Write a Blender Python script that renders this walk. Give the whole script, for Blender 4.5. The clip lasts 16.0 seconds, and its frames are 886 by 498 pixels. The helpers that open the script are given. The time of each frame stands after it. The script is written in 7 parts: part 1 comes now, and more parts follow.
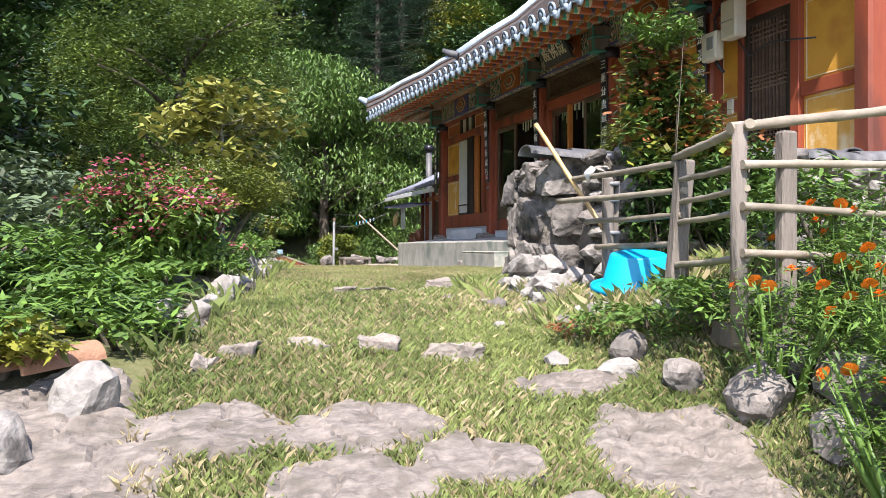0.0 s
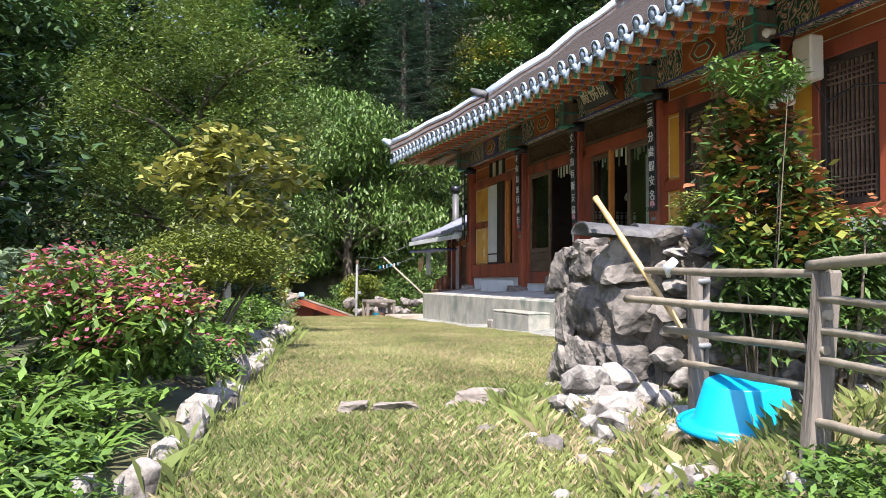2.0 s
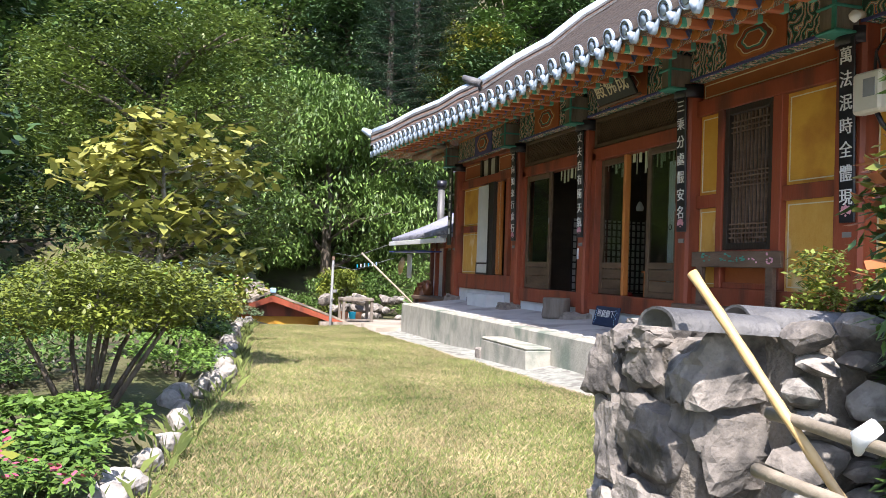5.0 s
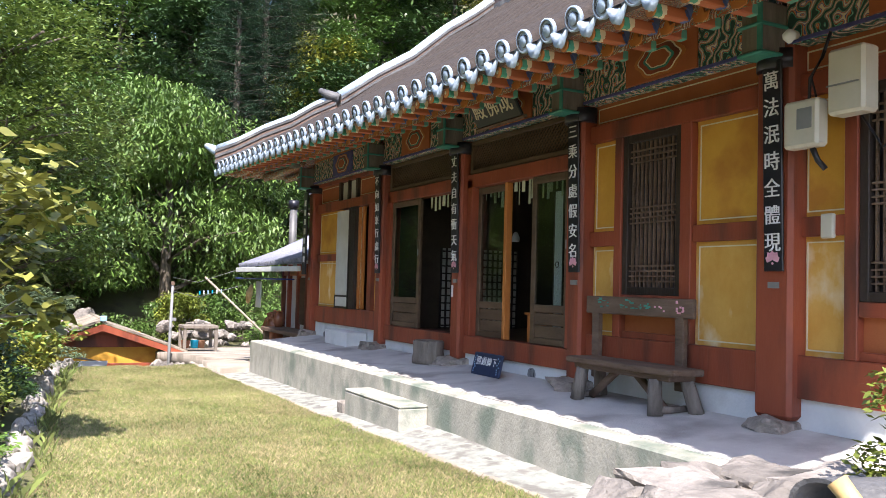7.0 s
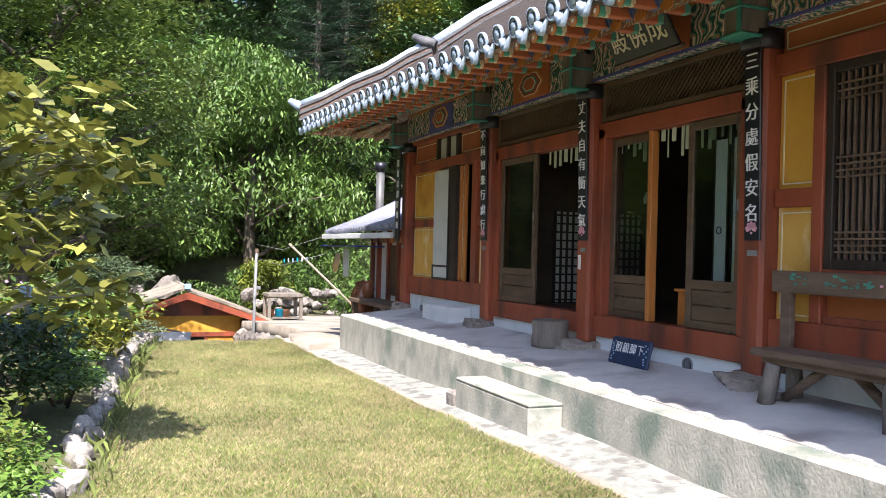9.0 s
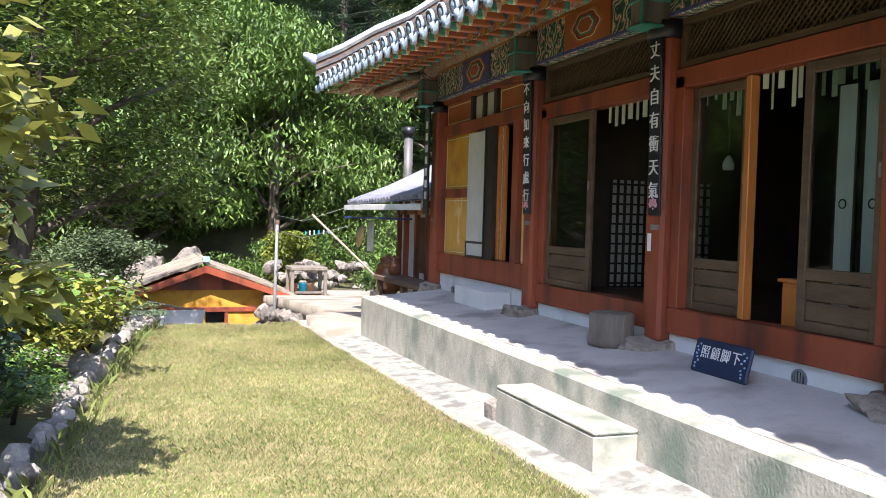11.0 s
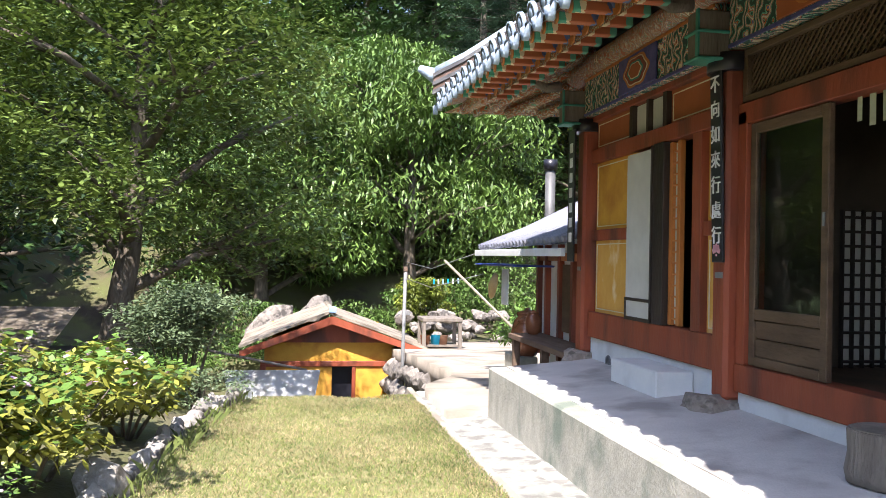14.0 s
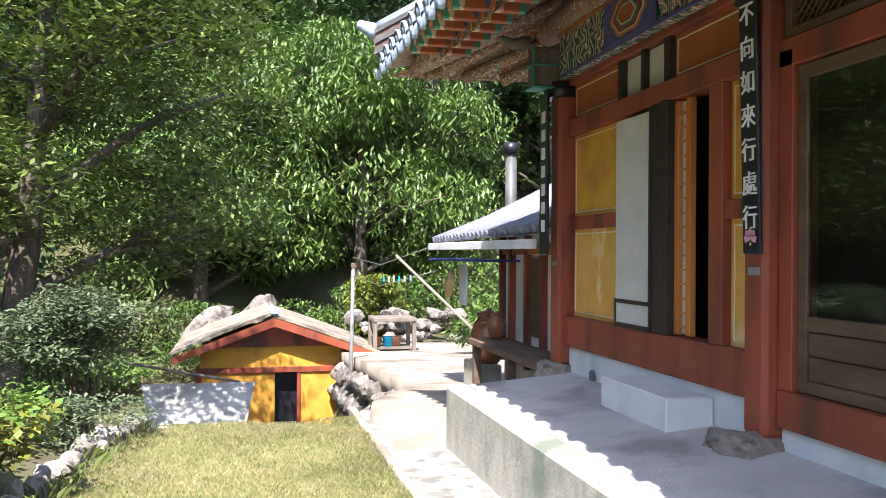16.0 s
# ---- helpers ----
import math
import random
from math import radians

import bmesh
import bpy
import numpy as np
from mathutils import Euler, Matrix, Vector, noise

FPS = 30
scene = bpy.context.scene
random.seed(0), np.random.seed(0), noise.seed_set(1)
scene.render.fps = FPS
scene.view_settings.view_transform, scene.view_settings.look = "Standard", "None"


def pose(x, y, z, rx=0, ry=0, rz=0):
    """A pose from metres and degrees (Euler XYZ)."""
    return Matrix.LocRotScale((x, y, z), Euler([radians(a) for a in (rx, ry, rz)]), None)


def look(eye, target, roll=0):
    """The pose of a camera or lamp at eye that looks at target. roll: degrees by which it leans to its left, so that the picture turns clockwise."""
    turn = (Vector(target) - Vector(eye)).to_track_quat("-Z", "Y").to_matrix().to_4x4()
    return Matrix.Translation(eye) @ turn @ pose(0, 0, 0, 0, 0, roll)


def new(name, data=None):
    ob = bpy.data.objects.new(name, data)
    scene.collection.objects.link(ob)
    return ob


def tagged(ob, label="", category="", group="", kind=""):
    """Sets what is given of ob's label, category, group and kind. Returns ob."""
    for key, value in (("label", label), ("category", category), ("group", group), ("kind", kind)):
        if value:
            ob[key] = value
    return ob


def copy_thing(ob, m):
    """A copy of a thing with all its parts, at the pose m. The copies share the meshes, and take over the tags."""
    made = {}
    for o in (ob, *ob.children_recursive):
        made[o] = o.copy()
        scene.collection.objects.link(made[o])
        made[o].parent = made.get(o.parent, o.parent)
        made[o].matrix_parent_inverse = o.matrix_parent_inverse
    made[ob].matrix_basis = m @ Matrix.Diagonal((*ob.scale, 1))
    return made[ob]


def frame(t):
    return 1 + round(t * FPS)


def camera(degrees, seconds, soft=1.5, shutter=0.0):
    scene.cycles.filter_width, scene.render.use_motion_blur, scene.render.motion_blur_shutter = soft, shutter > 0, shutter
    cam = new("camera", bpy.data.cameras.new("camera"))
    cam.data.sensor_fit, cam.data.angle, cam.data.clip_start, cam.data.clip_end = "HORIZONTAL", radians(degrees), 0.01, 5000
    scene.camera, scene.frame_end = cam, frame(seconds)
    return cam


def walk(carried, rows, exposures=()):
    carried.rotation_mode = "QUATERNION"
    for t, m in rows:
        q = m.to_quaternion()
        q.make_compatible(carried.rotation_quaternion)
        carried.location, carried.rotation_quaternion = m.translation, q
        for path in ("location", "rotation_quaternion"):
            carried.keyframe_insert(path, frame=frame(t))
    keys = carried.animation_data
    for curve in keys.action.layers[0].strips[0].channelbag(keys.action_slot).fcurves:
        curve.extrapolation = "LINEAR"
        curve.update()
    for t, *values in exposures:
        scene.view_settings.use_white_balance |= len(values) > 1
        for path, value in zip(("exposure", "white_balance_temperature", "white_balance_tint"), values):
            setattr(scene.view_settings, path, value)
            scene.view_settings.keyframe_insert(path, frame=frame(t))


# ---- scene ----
cam = camera(55.6, 16.0, soft=0.6)
PATH = [
    (0, (-0.118, -0.534, 1.212), (0.491, 1.371, 1.208), -0.0),
    (0.5, (-0.064, -0.16, 1.31), (0.586, 1.731, 1.279), -0.4),
    (1, (0.012, 0.067, 1.426), (0.631, 1.968, 1.423), -0.5),
    (1.5, (0.168, 0.345, 1.573), (0.761, 2.255, 1.567), -0.6),
    (2, (0.194, 0.605, 1.601), (0.744, 2.526, 1.675), 0.2),
    (2.5, (0.218, 0.872, 1.793), (0.778, 2.792, 1.786), 0.5),
    (3, (0.356, 1.16, 1.796), (0.907, 3.083, 1.784), 0.4),
    (3.2, (0.439, 1.292, 1.833), (0.985, 3.216, 1.834), 0.7),
    (5.3, (0.734, 2.692, 2.042), (1.349, 4.595, 2.097), 2.7),
    (5.5, (0.733, 2.831, 2.039), (1.437, 4.702, 2.094), 2.5),
    (6, (0.758, 3.191, 2.178), (1.597, 5.004, 2.285), 2.1),
    (6.5, (0.921, 3.559, 2.254), (1.858, 5.32, 2.392), 1.7),
    (7, (1.03, 3.814, 2.344), (1.947, 5.589, 2.434), 1.6),
    (7.5, (1.054, 4.222, 2.367), (1.956, 6.005, 2.457), 1.4),
    (8, (1.113, 4.577, 2.354), (1.959, 6.387, 2.448), 1.5),
    (8.5, (1.272, 4.964, 2.379), (2.07, 6.794, 2.5), 1.5),
    (9, (1.297, 5.405, 2.386), (2.049, 7.258, 2.388), 1.5),
    (9.5, (1.394, 5.788, 2.388), (2.1, 7.658, 2.339), 1.7),
    (9.7, (1.466, 5.943, 2.401), (2.147, 7.821, 2.305), 1.6),
    (11.8, (2.074, 7.511, 2.464), (2.775, 9.384, 2.458), 1.7),
    (12, (2.141, 7.656, 2.472), (2.851, 9.526, 2.49), 1.6),
    (12.5, (2.34, 8.062, 2.481), (2.94, 9.97, 2.509), 1.7),
    (13, (2.446, 8.503, 2.457), (2.973, 10.432, 2.476), 1.5),
    (13.5, (2.575, 8.968, 2.47), (3.053, 10.91, 2.481), 1.3),
    (14, (2.688, 9.381, 2.515), (3.04, 11.349, 2.536), 1.1),
    (14.5, (2.79, 9.778, 2.541), (3.124, 11.747, 2.648), 0.8),
    (15, (2.927, 10.205, 2.492), (3.263, 12.175, 2.577), 0.8),
    (15.5, (3.062, 10.657, 2.494), (3.396, 12.629, 2.5), 0.5),
    (16, (3.082, 11.087, 2.512), (3.539, 13.034, 2.522), 0.4),
]
walk(cam, [(t, look(eye, target, roll)) for t, eye, target, roll in PATH],
     exposures=[(t, e, 6350, 17) for t, e in ((0.0, 1.16), (3.0, 1.33), (6.0, 1.45), (8.5, 1.56), (9.5, 1.5), (12.0, 1.58), (13.5, 1.6), (15.0, 1.92), (15.5, 1.75), (16.0, 1.72))])

# ---- world, sun ----
SUN = Vector((0.75, 1.9, -2.93)).normalized()      # the way the sunlight travels
world = bpy.data.worlds.new("world")
scene.world = world
world.use_nodes = True
wn = world.node_tree.nodes
sky = wn.new("ShaderNodeTexSky")
sky.sky_type = "NISHITA"
sky.sun_disc = False
sky.sun_elevation = math.asin(-SUN.z)
sky.sun_rotation = math.atan2(-SUN.x, -SUN.y)
wn["Background"].inputs["Strength"].default_value = 0.15
world.node_tree.links.new(sky.outputs["Color"], wn["Background"].inputs["Color"])
sun = new("sun", bpy.data.lights.new("sun", "SUN"))
sun.data.energy = 4.2
sun.data.angle = radians(0.6)
sun.data.color = (1.0, 0.94, 0.84)
sun.matrix_world = look((0, 0, 30), Vector((0, 0, 30)) + SUN)


# ---- materials ----
def material(name, low, high, scale=6.0, rough=0.8, bump=0.3, bump_scale=60.0, metallic=0.0, spread=0.0, stain=None, stain_scale=1.2,
             stain_cut=(0.5, 0.65), stretch=(1, 1, 1), transmit=0.0):
    """A surface that varies at two scales between two colours, with grain, optional stains and a shift from piece to piece."""
    m = bpy.data.materials.new(name)
    m.use_nodes = True
    n, l = m.node_tree.nodes, m.node_tree.links
    bsdf = n["Principled BSDF"]
    co = n.new("ShaderNodeTexCoord")
    mp = n.new("ShaderNodeMapping")
    mp.inputs["Scale"].default_value = stretch
    l.new(co.outputs["Object"], mp.inputs["Vector"])
    big = n.new("ShaderNodeTexNoise")
    big.inputs["Scale"].default_value = scale
    big.inputs["Detail"].default_value = 6
    big.inputs["Roughness"].default_value = 0.65
    l.new(mp.outputs["Vector"], big.inputs["Vector"])
    ramp = n.new("ShaderNodeValToRGB")
    ramp.color_ramp.elements[0].position, ramp.color_ramp.elements[1].position = 0.3, 0.7
    ramp.color_ramp.elements[0].color, ramp.color_ramp.elements[1].color = (*low, 1), (*high, 1)
    l.new(big.outputs["Fac"], ramp.inputs["Fac"])
    colour = ramp.outputs["Color"]
    if stain:
        st = n.new("ShaderNodeTexNoise")
        st.inputs["Scale"].default_value = stain_scale
        st.inputs["Detail"].default_value = 8
        l.new(mp.outputs["Vector"], st.inputs["Vector"])
        cut = n.new("ShaderNodeMapRange")
        cut.inputs["From Min"].default_value, cut.inputs["From Max"].default_value = stain_cut
        l.new(st.outputs["Fac"], cut.inputs["Value"])
        mix = n.new("ShaderNodeMix")
        mix.data_type = "RGBA"
        mix.inputs["B"].default_value = (*stain, 1)
        l.new(cut.outputs["Result"], mix.inputs["Factor"])
        l.new(colour, mix.inputs["A"])
        colour = mix.outputs["Result"]
    if spread:
        info = n.new("ShaderNodeObjectInfo")
        geo = n.new("ShaderNodeNewGeometry")
        add = n.new("ShaderNodeMath")
        add.operation = "ADD"
        l.new(info.outputs["Random"], add.inputs[0])
        l.new(geo.outputs["Random Per Island"], add.inputs[1])
        frac = n.new("ShaderNodeMath")
        frac.operation = "FRACT"
        l.new(add.outputs[0], frac.inputs[0])
        val = n.new("ShaderNodeMapRange")
        val.inputs["To Min"].default_value, val.inputs["To Max"].default_value = 1 - spread, 1 + spread
        l.new(frac.outputs[0], val.inputs["Value"])
        hsv = n.new("ShaderNodeHueSaturation")
        l.new(val.outputs["Result"], hsv.inputs["Value"])
        l.new(colour, hsv.inputs["Color"])
        colour = hsv.outputs["Color"]
    l.new(colour, bsdf.inputs["Base Color"])
    bsdf.inputs["Roughness"].default_value = rough
    bsdf.inputs["Metallic"].default_value = metallic
    if bump:
        fine = n.new("ShaderNodeTexNoise")
        fine.inputs["Scale"].default_value = bump_scale
        fine.inputs["Detail"].default_value = 5
        l.new(mp.outputs["Vector"], fine.inputs["Vector"])
        bp = n.new("ShaderNodeBump")
        bp.inputs["Strength"].default_value = bump
        bp.inputs["Distance"].default_value = 0.02
        l.new(fine.outputs["Fac"], bp.inputs["Height"])
        l.new(bp.outputs["Normal"], bsdf.inputs["Normal"])
    if transmit:
        out = n["Material Output"]
        tr = n.new("ShaderNodeBsdfTranslucent")
        l.new(colour, tr.inputs["Color"])
        ms = n.new("ShaderNodeMixShader")
        ms.inputs["Fac"].default_value = transmit
        l.new(bsdf.outputs["BSDF"], ms.inputs[1])
        l.new(tr.outputs["BSDF"], ms.inputs[2])
        l.new(ms.outputs["Shader"], out.inputs["Surface"])
    return m


def leaf_material(name, low, high, spread=0.4, transmit=0.14, rough=0.48):
    low, high = [0.8 * c for c in low], [1.15 * c for c in high]
    return material(name, low, high, scale=0.9, rough=rough, bump=0, spread=spread, transmit=transmit)


M_GROUND = material("soil_and_grass", (0.10, 0.085, 0.05), (0.10, 0.12, 0.035), scale=1.4, rough=0.95, bump=0.8, bump_scale=25,
                    stain=(0.05, 0.04, 0.028), stain_scale=0.8)


def blend_turf(base):
    """Lays the turf's look over the earth where the ground carries turf."""
    n, l = base.node_tree.nodes, base.node_tree.links
    bsdf = n["Principled BSDF"]
    earth = bsdf.inputs["Base Color"].links[0].from_socket
    at = n.new("ShaderNodeAttribute")
    at.attribute_name = "turf"
    co = n.new("ShaderNodeTexCoord")
    tone = n.new("ShaderNodeTexNoise")
    tone.inputs["Scale"].default_value = 5.0
    tone.inputs["Detail"].default_value = 12
    tone.inputs["Roughness"].default_value = 0.85
    l.new(co.outputs["Object"], tone.inputs["Vector"])
    ramp = n.new("ShaderNodeValToRGB")
    e = ramp.color_ramp.elements
    e[0].position, e[0].color = 0.38, (0.075, 0.10, 0.025, 1)
    e[1].position, e[1].color = 0.64, (0.34, 0.28, 0.16, 1)
    mid = e.new(0.51)
    mid.color = (0.19, 0.185, 0.075, 1)
    l.new(tone.outputs["Fac"], ramp.inputs["Fac"])
    mix = n.new("ShaderNodeMix")
    mix.data_type = "RGBA"
    l.new(at.outputs["Fac"], mix.inputs["Factor"])
    l.new(earth, mix.inputs["A"])
    l.new(ramp.outputs["Color"], mix.inputs["B"])
    l.new(mix.outputs["Result"], bsdf.inputs["Base Color"])


blend_turf(M_GROUND)
M_CONCRETE = material("weathered_concrete", (0.27, 0.27, 0.235), (0.46, 0.44, 0.385), scale=4, rough=0.9, bump=0.35, bump_scale=45,
                      stain=(0.17, 0.205, 0.17), stain_scale=2.4, stain_cut=(0.50, 0.66), stretch=(1, 1, 0.75))
M_CEMENT = material("grey_platform_cement", (0.47, 0.455, 0.44), (0.60, 0.58, 0.55), scale=2.2, rough=0.92, bump=0.35, bump_scale=50,
                    stain=(0.32, 0.3, 0.285), stain_scale=1.5)
M_PATH = material("pale_path_concrete", (0.29, 0.25, 0.205), (0.40, 0.35, 0.29), scale=1.6, rough=0.93, bump=0.5, bump_scale=30,
                  stain=(0.2, 0.175, 0.14), stain_scale=1.1)
M_ROCK = material("grey_rock", (0.13, 0.117, 0.105), (0.35, 0.315, 0.28), scale=6, rough=0.92, bump=1.0, bump_scale=22, spread=0.3,
                  stain=(0.07, 0.065, 0.06), stain_scale=4, stain_cut=(0.5, 0.62))
M_PALE_ROCK = material("pale_rock", (0.22, 0.205, 0.185), (0.46, 0.43, 0.39), scale=6, rough=0.9, bump=0.9, bump_scale=25, spread=0.2,
                       stain=(0.10, 0.09, 0.08), stain_scale=6, stain_cut=(0.5, 0.62))
M_SLAB = material("worn_path_rock", (0.11, 0.095, 0.082), (0.29, 0.25, 0.215), scale=14, rough=0.93, bump=1.0, bump_scale=11,
                  stain=(0.12, 0.105, 0.085), stain_scale=6, stain_cut=(0.5, 0.66), stretch=(1, 1.8, 1))
M_PAVER = material("pale_grey_flagstone", (0.21, 0.225, 0.205), (0.38, 0.385, 0.35), scale=9, rough=0.9, bump=0.7, bump_scale=25, spread=0.15,
                   stain=(0.18, 0.175, 0.16), stain_scale=5, stain_cut=(0.5, 0.62))
M_STEP = material("pale_pinkish_step_stone", (0.20, 0.17, 0.145), (0.40, 0.35, 0.30), scale=9, rough=0.92, bump=0.9, bump_scale=25, spread=0.15,
                  stain=(0.15, 0.13, 0.11), stain_scale=8, stain_cut=(0.52, 0.64))
M_MORTAR = material("earth_mortar", (0.13, 0.115, 0.095), (0.24, 0.21, 0.18), scale=9, rough=0.97, bump=1.0, bump_scale=40)
M_RED = material("red_brown_paint", (0.25, 0.055, 0.026), (0.34, 0.08, 0.036), scale=3, rough=0.55, bump=0.25, bump_scale=40, stretch=(1, 1, 0.25),
                 stain=(0.13, 0.04, 0.025), stain_scale=2.5)
M_ORANGE = material("orange_brown_panel_paint", (0.34, 0.095, 0.03), (0.42, 0.13, 0.045), scale=3, rough=0.6, bump=0.15)
M_YELLOW = material("yellow_ochre_plaster", (0.60, 0.30, 0.035), (0.68, 0.37, 0.05), scale=3.5, rough=0.8, bump=0.2, bump_scale=50,
                    stain=(0.50, 0.22, 0.03), stain_scale=2.2)
M_YELLOW_WORN = material("worn_yellow_plaster", (0.60, 0.31, 0.05), (0.70, 0.42, 0.10), scale=3.5, rough=0.85, bump=0.25, bump_scale=50,
                         stain=(0.78, 0.66, 0.42), stain_scale=3.2, stain_cut=(0.52, 0.66), stretch=(1, 1, 0.7))
M_WHITE = material("bluish_white_plaster", (0.62, 0.65, 0.66), (0.76, 0.77, 0.76), scale=2.5, rough=0.85, bump=0.2, bump_scale=40,
                   stain=(0.50, 0.50, 0.49), stain_scale=1.6, stain_cut=(0.55, 0.75))
M_CREAM = material("cream_line_paint", (0.66, 0.60, 0.42), (0.74, 0.68, 0.5), scale=9, rough=0.7, bump=0)
M_DARKWOOD = material("dark_lattice_wood", (0.02, 0.014, 0.012), (0.045, 0.03, 0.022), scale=6, rough=0.6, bump=0.3, stretch=(1, 1, 0.2))
M_BROWN = material("brown_door_wood", (0.07, 0.043, 0.025), (0.15, 0.095, 0.056), scale=7, rough=0.65, bump=0.35, bump_scale=50, stretch=(1, 0.25, 1))
M_ORANGEWOOD = material("orange_varnished_wood", (0.42, 0.14, 0.03), (0.55, 0.21, 0.05), scale=6, rough=0.45, bump=0.1, stretch=(1, 1, 0.2))
M_GREYWOOD = material("weathered_grey_wood", (0.13, 0.11, 0.09), (0.27, 0.235, 0.20), scale=8, rough=0.9, bump=0.7, bump_scale=60, stretch=(1, 1, 0.15), spread=0.12)
M_BENCHWOOD = material("worn_brown_bench_wood", (0.10, 0.062, 0.042), (0.20, 0.135, 0.095), scale=8, rough=0.85, bump=0.6, bump_scale=60, stretch=(1, 0.2, 1))
M_BAMBOO = material("dried_bamboo", (0.20, 0.17, 0.125), (0.35, 0.30, 0.23), scale=8, rough=0.55, bump=0.2, spread=0.15)
M_YBAMBOO = material("yellow_bamboo", (0.46, 0.30, 0.13), (0.60, 0.43, 0.2), scale=8, rough=0.45, bump=0.1)
M_TILE = material("grey_roof_tile", (0.07, 0.07, 0.072), (0.15, 0.15, 0.155), scale=7, rough=0.6, bump=0.4, bump_scale=40, spread=0.2,
                  stain=(0.24, 0.235, 0.22), stain_scale=4, stain_cut=(0.6, 0.72))
M_ROOF = material("dark_brown_grey_roof", (0.020, 0.015, 0.013), (0.055, 0.042, 0.035), scale=9, rough=0.92, bump=0.5, bump_scale=30, stretch=(3, 1, 3))
# the sky's reflection on tiles and plaster is put into these two colours
M_TILE_BLUE = material("sky_sheen_blue_grey_tile", (0.20, 0.27, 0.35), (0.38, 0.47, 0.57), scale=12, rough=0.32, bump=0.3, bump_scale=60)
M_TILE_WHITE = material("sky_sheen_white_plaster", (0.24, 0.32, 0.43), (0.50, 0.59, 0.68), scale=14, rough=0.5, bump=0.3)
M_TILE_BROWN = material("brown_ridge_tile", (0.12, 0.075, 0.055), (0.22, 0.14, 0.11), scale=8, rough=0.7, bump=0.4)
# black for signs and fittings; also fills openings in place of their inner shade
M_BLACK = material("black_lacquer_and_dark_openings", (0.012, 0.012, 0.018), (0.022, 0.022, 0.032), scale=5, rough=0.35, bump=0.05)
M_INK_WHITE = material("white_sign_paint", (0.72, 0.72, 0.74), (0.82, 0.82, 0.82), scale=12, rough=0.6, bump=0)
M_PINK = material("pink_lotus_paint", (0.75, 0.33, 0.45), (0.85, 0.5, 0.58), scale=14, rough=0.6, bump=0)
M_TEAL = material("green_blue_paint", (0.03, 0.20, 0.16), (0.06, 0.32, 0.25), scale=6, rough=0.6, bump=0.1)
M_BLUEPAINT = material("indigo_paint", (0.05, 0.06, 0.20), (0.12, 0.12, 0.34), scale=10, rough=0.6, bump=0.1)
# the rooms' dimness is put into this colour, darker than the walls' own
M_INTERIOR = material("darkened_interior_wall", (0.05, 0.036, 0.026), (0.09, 0.068, 0.05), scale=2, rough=0.9, bump=0.1)
M_PAPER = material("door_paper", (0.50, 0.50, 0.46), (0.60, 0.60, 0.55), scale=3, rough=0.9, bump=0.05)
M_INNERPAPER = material("bluish_white_paper", (0.55, 0.62, 0.70), (0.72, 0.77, 0.82), scale=3, rough=0.8, bump=0.1, stretch=(1, 6, 0.4))
M_BASIN = material("bright_blue_plastic", (0.0, 0.36, 0.62), (0.0, 0.42, 0.72), scale=3, rough=0.35, bump=0.05)
M_TERRACOTTA = material("terracotta_tile", (0.28, 0.14, 0.085), (0.38, 0.21, 0.13), scale=8, rough=0.85, bump=0.4)
M_BARK = material("grey_brown_bark", (0.06, 0.048, 0.037), (0.18, 0.148, 0.115), scale=9, rough=0.95, bump=1.0, bump_scale=30, stretch=(1, 1, 0.3))
M_PALEBARK = material("pale_grey_bark", (0.22, 0.20, 0.17), (0.38, 0.35, 0.31), scale=9, rough=0.9, bump=0.6, bump_scale=30)
M_STOVEPIPE = material("sooty_galvanised_pipe", (0.07, 0.07, 0.07), (0.13, 0.13, 0.13), scale=4, rough=0.5, bump=0.05)
M_GREYMETAL = material("grey_painted_metal", (0.17, 0.175, 0.18), (0.25, 0.255, 0.255), scale=4, rough=0.5, bump=0.05)
M_BEIGE = material("beige_plastic", (0.52, 0.49, 0.40), (0.60, 0.57, 0.48), scale=4, rough=0.5, bump=0.05)
L_DARK = leaf_material("dark_broad_leaf", (0.014, 0.038, 0.010), (0.055, 0.11, 0.028), transmit=0.08)
L_MID = leaf_material("mid_green_leaf", (0.038, 0.09, 0.018), (0.11, 0.195, 0.04), transmit=0.14)
L_CHESTNUT = leaf_material("long_green_leaf", (0.05, 0.11, 0.022), (0.15, 0.24, 0.052))
L_PINE = leaf_material("blue_green_needles", (0.025, 0.06, 0.035), (0.06, 0.11, 0.06), transmit=0.15)
L_YELLOW = leaf_material("yellow_green_leaf", (0.14, 0.17, 0.02), (0.25, 0.25, 0.04))
L_AUTUMN = leaf_material("orange_yellow_leaf", (0.28, 0.15, 0.02), (0.36, 0.24, 0.04))
L_MAG = leaf_material("dull_yellow_green_leaf", (0.15, 0.18, 0.035), (0.34, 0.33, 0.08), transmit=0.22)
L_OLIVE = leaf_material("olive_green_leaf", (0.065, 0.115, 0.022), (0.17, 0.235, 0.048), transmit=0.24)
L_BOX = leaf_material("yellow_green_box_leaf", (0.09, 0.13, 0.015), (0.19, 0.22, 0.03))
L_RED = leaf_material("reddish_leaf", (0.24, 0.07, 0.025), (0.33, 0.13, 0.045))
L_GREY = leaf_material("grey_green_leaf", (0.07, 0.11, 0.05), (0.15, 0.20, 0.10))
L_HERB = leaf_material("fresh_green_herb_leaf", (0.06, 0.13, 0.02), (0.14, 0.24, 0.04))
L_GRASS = leaf_material("grass_blade", (0.12, 0.17, 0.045), (0.24, 0.28, 0.09), spread=0.5)
L_DRYGRASS = leaf_material("dry_grass_blade", (0.30, 0.25, 0.13), (0.44, 0.37, 0.21), spread=0.45)
